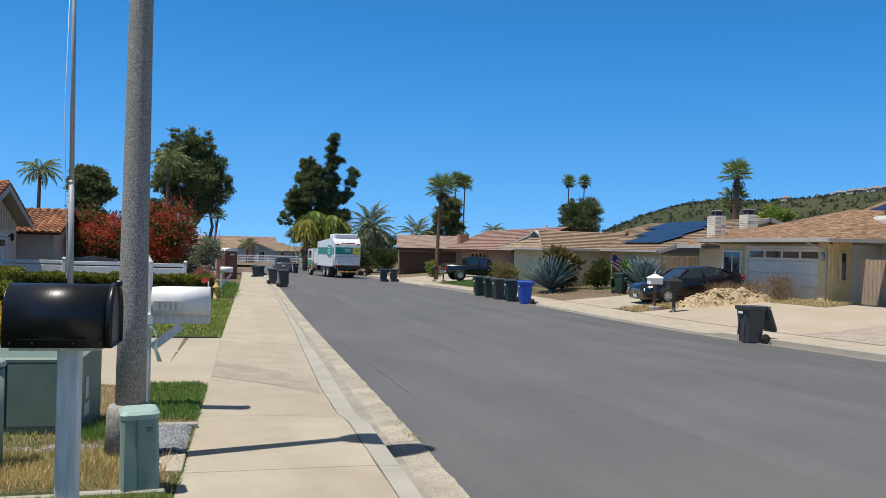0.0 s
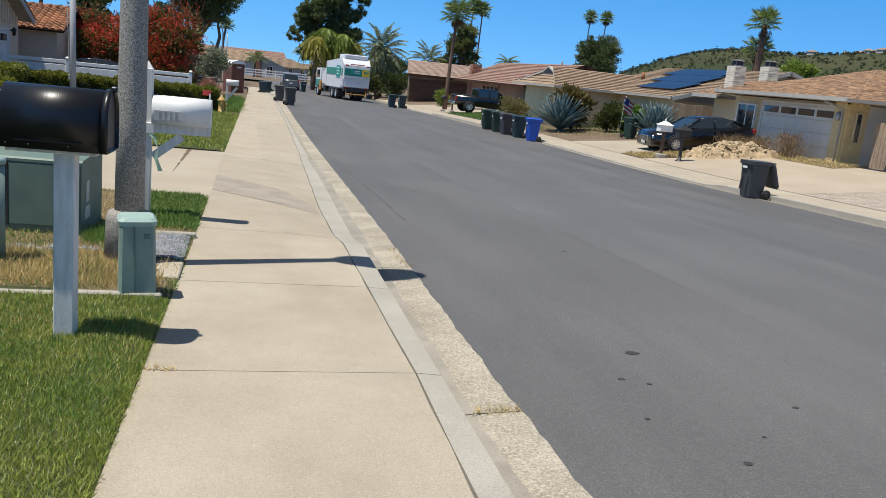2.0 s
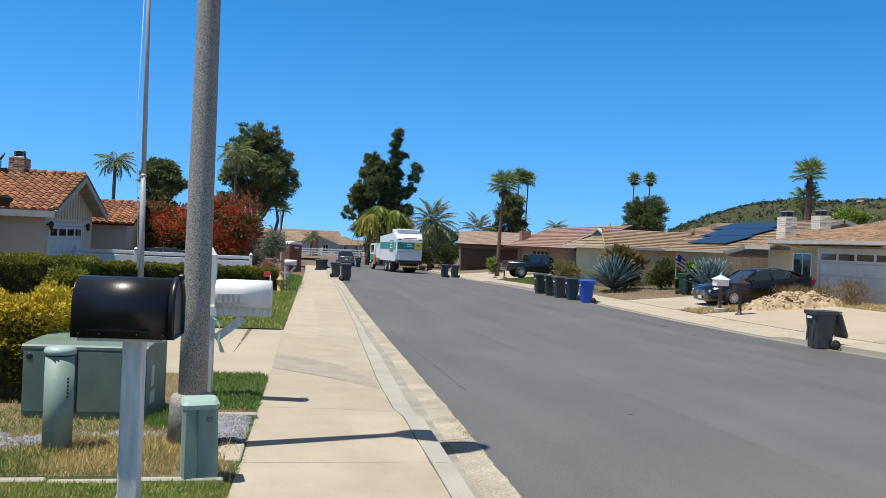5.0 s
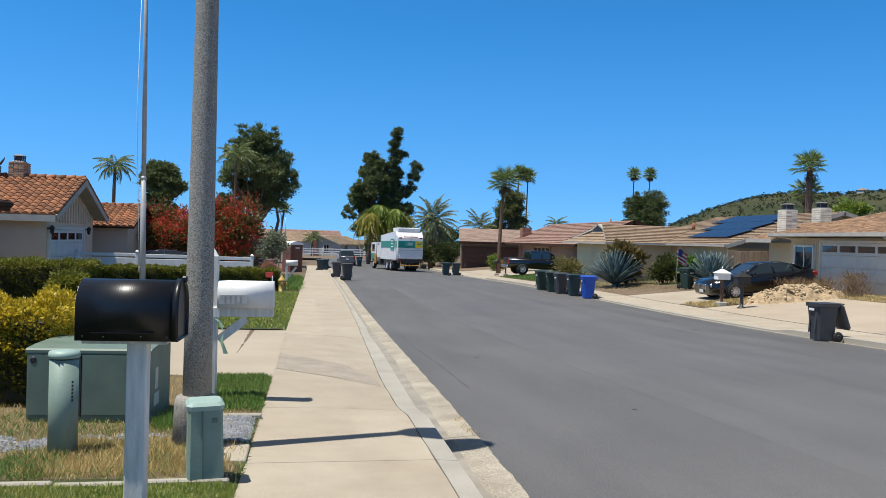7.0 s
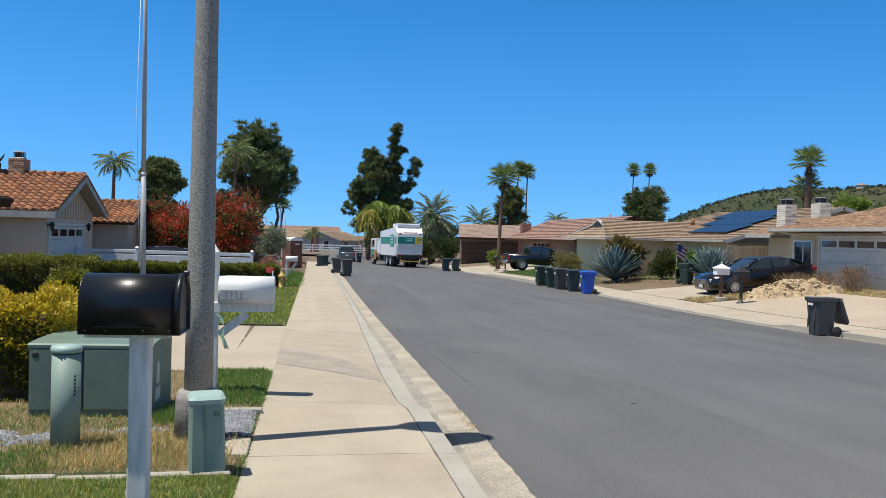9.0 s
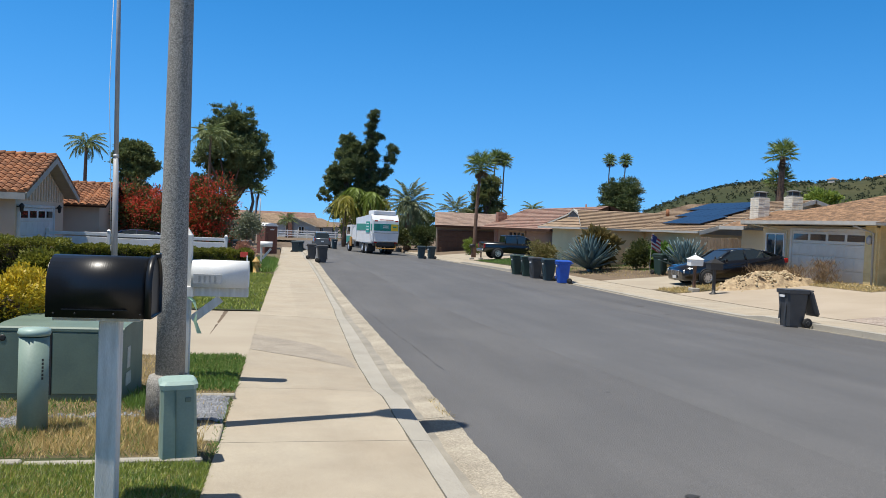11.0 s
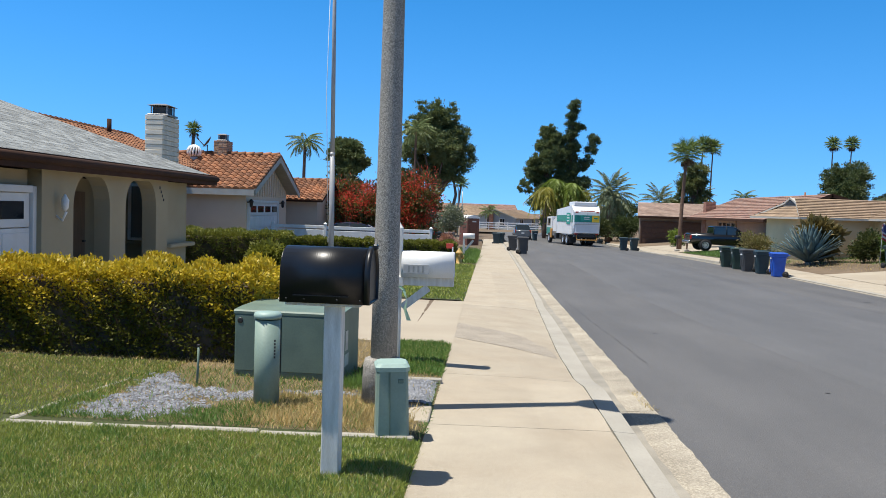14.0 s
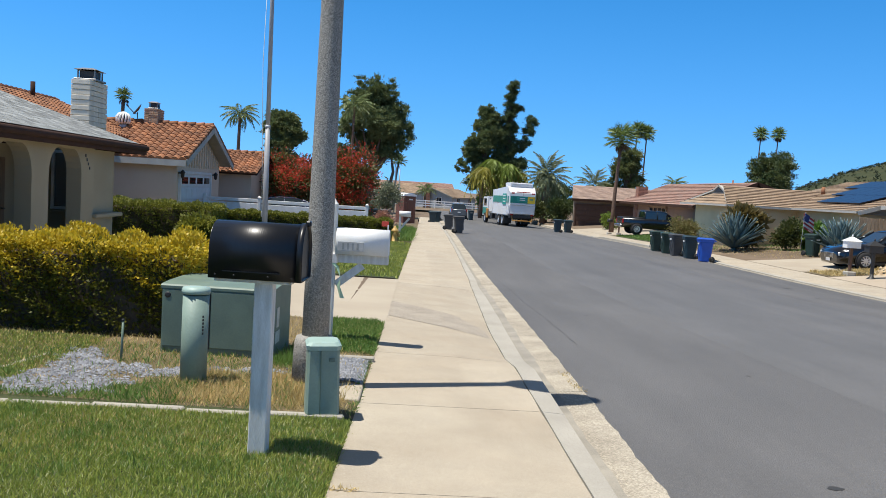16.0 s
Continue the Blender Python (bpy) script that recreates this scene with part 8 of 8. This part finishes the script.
shrub("bushy dark shrub between the houses", 20.0, 98.0, 2.6, 3.2, 6000, 0.28, HEDGE_E)
shrub("clipped round green shrub by the palm", 17.6, 73.0, 0.9, 1.5, 3500, 0.14, LIME)
shrub("green garden shrub by the far houses", -1.5, 128.0, 1.5, 2.2, 2500, 0.3, GRASS2)
shrub("small dark shrub under the red bush", -3.3, 46.2, 0.9, 1.0, 2500, 0.14, HEDGE_E)


# palms: one frond mesh for each kind, placed many times
def feather(length, droop, leaflets, ll, material, width=0.05, hang=False):
    P, D, L = [], [], []
    pts = []
    for i in range(13):
        t = i / 12
        pts.append((length * (t - 0.18 * droop * t * t), 0.0, length * (0.42 * t - droop * t * t)))
    if hang:
        pts = [(length * 0.36 * (1 - (1 - i / 12) ** 1.6), 0.0, length * (1.15 * i / 12 - 1.85 * (i / 12) ** 2)) for i in range(13)]
    for s in (-1, 1):
        for k in range(leaflets):
            t = 0.12 + 0.88 * k / (leaflets - 1)
            i = min(int(t * 12), 11)
            a, b = Vector(pts[i]), Vector(pts[i + 1])
            p = a + (b - a) * (t * 12 - i)
            f = (b - a).normalized()
            P.append(p)
            D.append(f * 0.75 + Vector((0, s, -0.25 - 0.5 * droop + random.uniform(-0.15, 0.15))))
            L.append(ll * (math.sin(math.pi * min(1, t * 0.85 + 0.12)) * 0.8 + 0.25))
    me = cards("frond", np.array(P), np.array(D, dtype=float), np.array(L), width, material, 0.25)
    return me, pts


def fan(length, stalk, blades, material, width=0.07, droop=0.2):
    P, D, L = [], [], []
    for k in range(blades):
        a = (k / (blades - 1) - 0.5) * 4.0
        P.append((stalk, 0, 0.12 * stalk))
        D.append((math.cos(a), math.sin(a), 0.25 - abs(a) * 0.12 + random.uniform(-0.08, 0.08)))
        L.append(length * (0.85 + 0.15 * math.cos(a)))
    for s in (-1, 1):
        P.append((0, 0.02 * s, 0))
        D.append((1, 0, 0.12))
        L.append(stalk * 1.05)
    return cards("frond", np.array(P, dtype=float), np.array(D, dtype=float), np.array(L), width, material, droop), None


def palm(label, x, y, z_crown, r, frond, n, elev, lean=(0, 0), skirt=None, base=None, trunk_mat=BARK, taper=0.75, size=1.0):
    base = -1.6 if base is None else base
    h = z_crown - base
    p = thing("palm_tree", label, "palm", pose(x, y, base))
    pts = [(lean[0] * t * t, lean[1] * t * t, h * t) for t in (0, 0.25, 0.5, 0.75, 1.0)]
    part("trunk", Geo().tube(pts, [r * 1.25, r, r * (1 + taper) / 2, r * taper, r * taper * 0.9], 12), trunk_mat, p)
    top = pts[-1]
    for k in range(n):
        az = k * 137.5 + random.uniform(-12, 12)
        e = elev[0] + (elev[1] - elev[0]) * (k / max(1, n - 1)) + random.uniform(-6, 6)
        m = pose(top[0], top[1], top[2], 0, -e, 0)
        m = Matrix.Translation(top) @ pose(0, 0, 0, 0, 0, az) @ pose(0, 0, 0, 0, -e, 0) @ Matrix.Scale(size * random.uniform(0.85, 1.1), 4)
        part("frond", frond, None, p, at=m)
    if skirt:
        me, m2 = skirt
        for k in range(m2):
            m = Matrix.Translation((top[0], top[1], top[2] - 0.15)) @ pose(0, 0, 0, 0, 0, k * 137.5) @ pose(0, 0, 0, 0, random.uniform(45, 80), 0) @ Matrix.Scale(0.8, 4)
            part("dead_frond", me, None, p, "brown hanging frond", at=m)
    return p


FAN_G = leafy("fan_palm_green", (0.10, 0.16, 0.04), (0.20, 0.26, 0.07), 0.8, 0.5, 0.25)
FAN_D = leafy("dead_palm_brown", (0.13, 0.09, 0.045), (0.08, 0.055, 0.03), 1.0)
FEA_G = leafy("feather_palm_green", (0.10, 0.15, 0.05), (0.19, 0.23, 0.08), 0.8, 0.5, 0.3)
FEA_Y = leafy("golden_palm_fronds", (0.42, 0.36, 0.05), (0.20, 0.22, 0.05), 0.8, 0.5, 0.35)
FEA_P = leafy("pale_date_palm_fronds", (0.24, 0.28, 0.15), (0.15, 0.18, 0.09), 0.8, 0.5, 0.3)
fan_m = fan(0.95, 0.8, 22, FAN_G, 0.07)[0]
fan_dead = fan(0.7, 0.6, 11, FAN_D, 0.09, 0.5)[0]
fan_far = fan(0.9, 0.6, 17, FAN_G, 0.09)[0]
queen = feather(2.6, 0.85, 22, 0.75, FEA_G, 0.09)[0]
gold = feather(4.8, 0.9, 34, 0.9, FEA_Y, 0.12, True)[0]
date_hang = feather(4.2, 0.9, 32, 0.6, FEA_P, 0.09, True)[0]
date = feather(3.4, 0.6, 30, 0.6, FEA_P, 0.09)[0]
GREYBARK = surface("ringed_palm_trunk", (0.20, 0.125, 0.085), (0.10, 0.062, 0.042), 0.95, 6, 30, 0.8, grain=0.5, dist=0.03, stretch=(1, 1, 4))
palm("fan palm with a rough brown trunk by the driveway", 16.6, 67.4, 6.6, 0.155, fan_m, 34, (70, -35), (0.3, 0), (fan_dead, 12), -1.25, GREYBARK, 0.85, 0.92)
for x, y, z, ln in ((34.6, 130, 12.9, 0.5), (36.4, 130, 12.5, 0.2)):
    palm("very tall slender fan palm", x, y, z, 0.15, fan_far, 30, (75, -45), (ln, 0), (fan_dead, 14), -1.6, GREYBARK, 0.7, 1.25)
for x, z in ((46.2, 11.7), (48.6, 11.8)):
    palm("tall slender fan palm beyond the roofs", x, 109.5, z, 0.11, fan_far, 30, (75, -45), (0.2, 0), (fan_dead, 14), -1.6, GREYBARK, 0.7, 0.85)
palm("fan palm behind the tan roof", 37.0, 55, 7.7, 0.26, fan_m, 26, (75, -25), (0.1, 0), (fan_dead, 5), -0.5, GREYBARK, 0.9, 0.9)
palm("lower fan palm behind the tan roof", 37.4, 56, 5.9, 0.2, fan_m, 22, (60, -30), (0.2, 0), (fan_dead, 6), -0.5, GREYBARK, 0.9, 0.85)
palm("feather palm beyond the clay roof", -18.4, 85, 8.0, 0.2, queen, 20, (62, -25), (0.1, 0), None, -1.5, GREYBARK, 0.8, 0.86)
palm("slim feather palm before the tall tree", -6.3, 80, 9.0, 0.13, queen, 18, (70, -20), (0.0, 0), None, -1.5, GREYBARK, 0.9, 0.85)
palm("far palm beyond the chimneys", -32.2, 90, 9.6, 0.22, fan_far, 24, (70, -40), (0.3, 0), (fan_dead, 6), -1.5, GREYBARK, 0.9, 0.75)
green_hang = feather(4.6, 0.9, 34, 0.9, LIME, 0.11, True)[0]
for x, y, z, fr in ((8.2, 100, 3.6, gold), (9.4, 101, 4.7, green_hang), (11.4, 100, 4.2, green_hang), (12.6, 102, 3.4, gold)):
    palm("drooping golden-green feather palm", x, y, z, 0.2, fr, 20, (48, -25), (0.1, 0), None, -1.6, GREYBARK, 0.85, 0.85)
palm("pale green date palm behind the truck", 15.3, 95, 3.7, 0.35, date, 40, (80, -45), (0, 0), None, -1.6, GREYBARK, 0.95, 1.0)
palm("hanging old fronds of a date palm", 15.3, 95.2, 3.4, 0.3, date_hang, 22, (10, -15), (0, 0), None, -1.6, GREYBARK, 0.95, 1.0)
palm("small palm beyond the red roof", 38.5, 120, 4.4, 0.2, queen, 20, (70, -20), (0, 0), None, -1.6, GREYBARK, 0.8, 0.8)
palm("small palm beside the conical tree", 21.5, 98, 3.2, 0.2, date, 22, (75, -10), (0, 0), None, -1.6, GREYBARK, 0.8, 0.8)
palm("small palm beside the conical tree", 27.5, 103, 3.8, 0.2, date, 22, (75, -10), (0, 0), None, -1.6, GREYBARK, 0.8, 0.8)
palm("small dark fan palm near the street lamp", -2.8, 110, 5.0, 0.15, fan_far, 22, (75, -40), (0.5, 0), None, -1.6, GREYBARK, 0.9, 0.9)
palm("squat palm before the far fence", 1.9, 140, 1.2, 0.2, queen, 16, (70, 0), (0, 0), None, -1.7, GREYBARK, 0.9, 0.8)


# agaves: thick tapering leaves, each a part
def agave(x, y, size, n, label):
    a = thing("agave", label, "agave", pose(x, y, yard_z(x, y) - 0.05))
    mat = surface("blue_green_agave", (0.115, 0.18, 0.185), (0.07, 0.115, 0.12), 0.55, 2, 30, 0.1, vary=0.15)
    rows = []
    for i in range(9):
        t = i / 8
        w = 0.155 * size * (0.75 + 0.5 * math.sin(math.pi * min(1, t * 1.1))) * (1 - t) ** 0.55 + 0.004
        c = size * (1.62 * t), 0.08 * size * t * t * -1
        th = 0.045 * size * (1 - t) + 0.004
        rows.append([(c[0], -w, c[1] + 0.35 * w), (c[0], 0, c[1] - th), (c[0], w, c[1] + 0.35 * w), (c[0], 0, c[1] + 0.02)])
    me = loft(rows).mesh("leaf", mat)
    for k in range(n):
        e = 86 - 64 * (k / n) ** 1.25 + random.uniform(-5, 5)
        m = Matrix.Translation((0, 0, 0.18 * size)) @ pose(0, 0, 0, 0, 0, k * 137.5 + random.uniform(-8, 8)) @ pose(0.08, 0, 0, 0, -e, 0) @ Matrix.Scale(random.uniform(0.85, 1.1), 4)
        part("leaf", me, None, a, at=m)
    part("core", Geo().lathe([(0.14 * size, 0), (0.13 * size, 0.14 * size), (0.04, 0.3 * size)], 10), mat, a)


agave(16.95, 42.2, 1.12, 110, "large blue-green agave with long spiky leaves")
agave(20.05, 37.3, 0.98, 100, "large blue-green agave beside the driveway")

# mound of dry rubble with dead stalks
PALEROCK = surface("pale_straw_rock", (0.50, 0.40, 0.25), (0.40, 0.31, 0.19), 0.9, 4, 30, 0.5, vary=0.2)
g = Geo()
xs2, ys2 = span(17.0, 21.5, 0.07), span(28.2, 30.3, 0.07)
g.sheet(xs2, ys2, lambda x, y: yard_z(x, y) - 0.02 + 0.62 * max(0, 1 - ((x - 19.2) / 2.2) ** 2 - ((y - 29.2) / 0.9) ** 2) ** 0.7 * (0.8 + 0.35 * math.sin(x * 5.1) * math.sin(y * 6.3)) + (0.05 * noise.noise((x * 5, y * 5, 0)) + 0.045 * noise.noise((x * 13, y * 13, 5))) * (1 if ((x - 19.2) / 2.2) ** 2 + ((y - 29.2) / 0.9) ** 2 < 1 else 0))
solo("rubble_mound", g, ROCK, "low mound of tan rubble and earth", "mound", "structure")
for k in range(230):
    x, y = random.gauss(19.0, 0.95), random.gauss(28.95, 0.36)
    r = random.choice((0.025, 0.03, 0.04, 0.045, 0.06)) * random.uniform(0.8, 1.2)
    z = yard_z(x, y) - 0.02 + 0.6 * max(0, 1 - ((x - 19.2) / 2.2) ** 2 - ((y - 29.2) / 0.9) ** 2) ** 0.7
    g = Geo().box((0, 0, 0), (r * 2, r * 1.5, r * 1.3), None, r * 0.3)
    solo("rock", g, PALEROCK, "rough tan rock on the mound", "rock", at=pose(x, y, z + r * 0.25, random.uniform(-30, 30), random.uniform(-30, 30), random.uniform(0, 180)), group="rocks on the mound")
STALK = leafy("dead_brown_stalks", (0.26, 0.17, 0.08), (0.16, 0.10, 0.05), 2, 0.8, 0.1)
for x, y, w, h in ((19.6, 29.9, 0.7, 0.85), (21.4, 28.7, 0.35, 1.1), (20.5, 29.5, 0.7, 0.75)):
    n = 800
    P = np.stack([x + RNG.normal(0, w * 0.45, n), y + RNG.normal(0, 0.35, n), np.zeros(n)], 1)
    P[:, 2] = yards(P[:, 0], P[:, 1]) + RNG.uniform(0, h * 0.75, n)
    solo("dry_weeds", cards("dry_weeds", P, unit(n) * 0.7 + np.array((0, 0, 0.9)), RNG.uniform(0.15, 0.4, n), 0.02, STALK), None, "dead brown weed stalks on the mound", "weeds", "stuff")
lawn_sheet("verge", 15.26, 21.9, 29.05, 30.95, DRYTURF, "dry brown strip between two driveways", 0.012)
lawn_sheet("verge", 20.6, 22.3, 25.0, 29.05, DRYTURF, "dry strip before the garage wall", 0.014)
grass("grass", "dry grass before the garage wall", 20.6, 22.2, 25.0, 29.1, 1800, 0.12, 0.02, DRYGRASS)
grass("grass", "dry grass between the driveways", 15.4, 21.8, 29.05, 30.9, 5000, 0.15, 0.02, DRYGRASS)
for x, y in ((-5.0, 22.2), (-5.5, 22.4), (-4.5, 22.6)):
    solo("rock", Geo().box((0, 0, 0), (0.45, 0.4, 0.34), None, 0.12), ROCK, "rounded tan garden rock", "rock", at=pose(x, y, yard_z(x, y) + 0.08, 8, 5, random.uniform(0, 90)), group="garden rocks")

# ---- hill on the horizon ----
HILL = surface("chaparral_hillside", (0.034, 0.047, 0.025), (0.066, 0.068, 0.036), 0.95, 0.014, 0.12, 0.3, grain=0.5, dist=3.0, spec=0.05)
PROFILE = [(17, 0), (23, 6), (25.3, 18), (28, 33), (30.3, 42), (33.2, 48), (36, 47), (39, 50), (42.5, 54), (55, 60), (75, 52), (100, 20), (112, 0)]


def hill_h(a):
    for (p, q), (r, s) in zip(PROFILE, PROFILE[1:]):
        if p <= a <= r:
            return q + (s - q) * (a - p) / (r - p)
    return 0.0


def hill_z(a, r):
    u = min(max((r - 380) / 340, 0), 1)
    d = min(max((1050 - r) / 330, 0), 1)
    k = (u * u * (3 - 2 * u)) * (d * d * (3 - 2 * d))
    h = hill_h(a)
    x, y = r * math.sin(radians(a)), r * math.cos(radians(a))
    return -3.5 + (h + 3) * k * (1 + 0.10 * noise.noise((x * 0.009, y * 0.009, 0)) * (1 - k * 0.6)) + 5 * k * (1 - k) * noise.noise((x * 0.02, y * 0.02, 3))


angs, rads = span(17, 112, 0.8), span(380, 1050, 22)
g = Geo()
na = len(angs)
g.add([(r * math.sin(radians(a)), r * math.cos(radians(a)), hill_z(a, r)) for r in rads for a in angs], [(j * na + i, (j + 1) * na + i, (j + 1) * na + i + 1, j * na + i + 1) for j in range(len(rads) - 1) for i in range(na - 1)], True)
solo("backdrop_hill", g, HILL, "scrub-covered hill on the horizon", "hill", "structure")
n = 3000
aa, rr = RNG.uniform(22, 62, n), RNG.uniform(430, 735, n)
edge = RNG.random(n) < 0.22
rr[edge] = RNG.uniform(705, 740, edge.sum())
C = np.array([(r * math.sin(radians(a)), r * math.cos(radians(a)), hill_z(a, r)) for a, r in zip(aa, rr)])
s = np.where(edge, RNG.uniform(0.6, 1.8, n), RNG.uniform(0.5, 1.3, n))
k = np.repeat(np.arange(n), 16)
P = C[k] + RNG.normal(0, 0.5, (len(k), 3)) * s[k][:, None] + np.array((0, 0, 0.5)) * s[k][:, None]
solo("hill_scrub", cards("hill_scrub", P, unit(len(k)) + np.array((0, 0, 0.5)), s[k] * 1.1, s[k] * 0.8, leafy("hill_scrub_leaves", (0.04, 0.056, 0.028), (0.07, 0.082, 0.042), 0.05, 0.9, 0.4)), None, "dark scrub and trees over the hill", "scrub", "stuff")
g, g2 = Geo(), Geo()
for _ in range(55):
    a, r = random.choice((random.uniform(38.5, 60), random.uniform(32, 60), random.uniform(40, 46))), random.uniform(700, 735)
    x, y, z = r * math.sin(radians(a)), r * math.cos(radians(a)), hill_z(a, r)
    L, h, t = random.uniform(3.5, 7), random.uniform(1.8, 2.6), random.uniform(0, 180)
    m = pose(x, y, z, 0, 0, t)
    g.box((x, y, z + h / 2 - 0.5), (L, 7, h + 1), m)
    g2.convex([m @ Vector(p) for p in ((-L / 2 - 0.5, -4, h), (L / 2 + 0.5, -4, h), (L / 2 + 0.5, 4, h), (-L / 2 - 0.5, 4, h), (-L / 2 + 2, 0, h + 1.8), (L / 2 - 2, 0, h + 1.8))], [(0, 1, 2, 3), (0, 1, 5, 4), (1, 2, 5), (2, 3, 4, 5), (3, 0, 4)])
rows = solo("hilltop_houses", g, surface("pale_house_walls", (0.6, 0.54, 0.46), (0.5, 0.45, 0.4), 0.9, 0.05, 1, 0), "small pale houses along the hilltop", "houses", "stuff")
part("roofs", g2, surface("far_red_roofs", (0.34, 0.25, 0.19), (0.27, 0.18, 0.13), 0.9, 0.05, 1, 0), rows, "reddish roofs", kind="stuff")
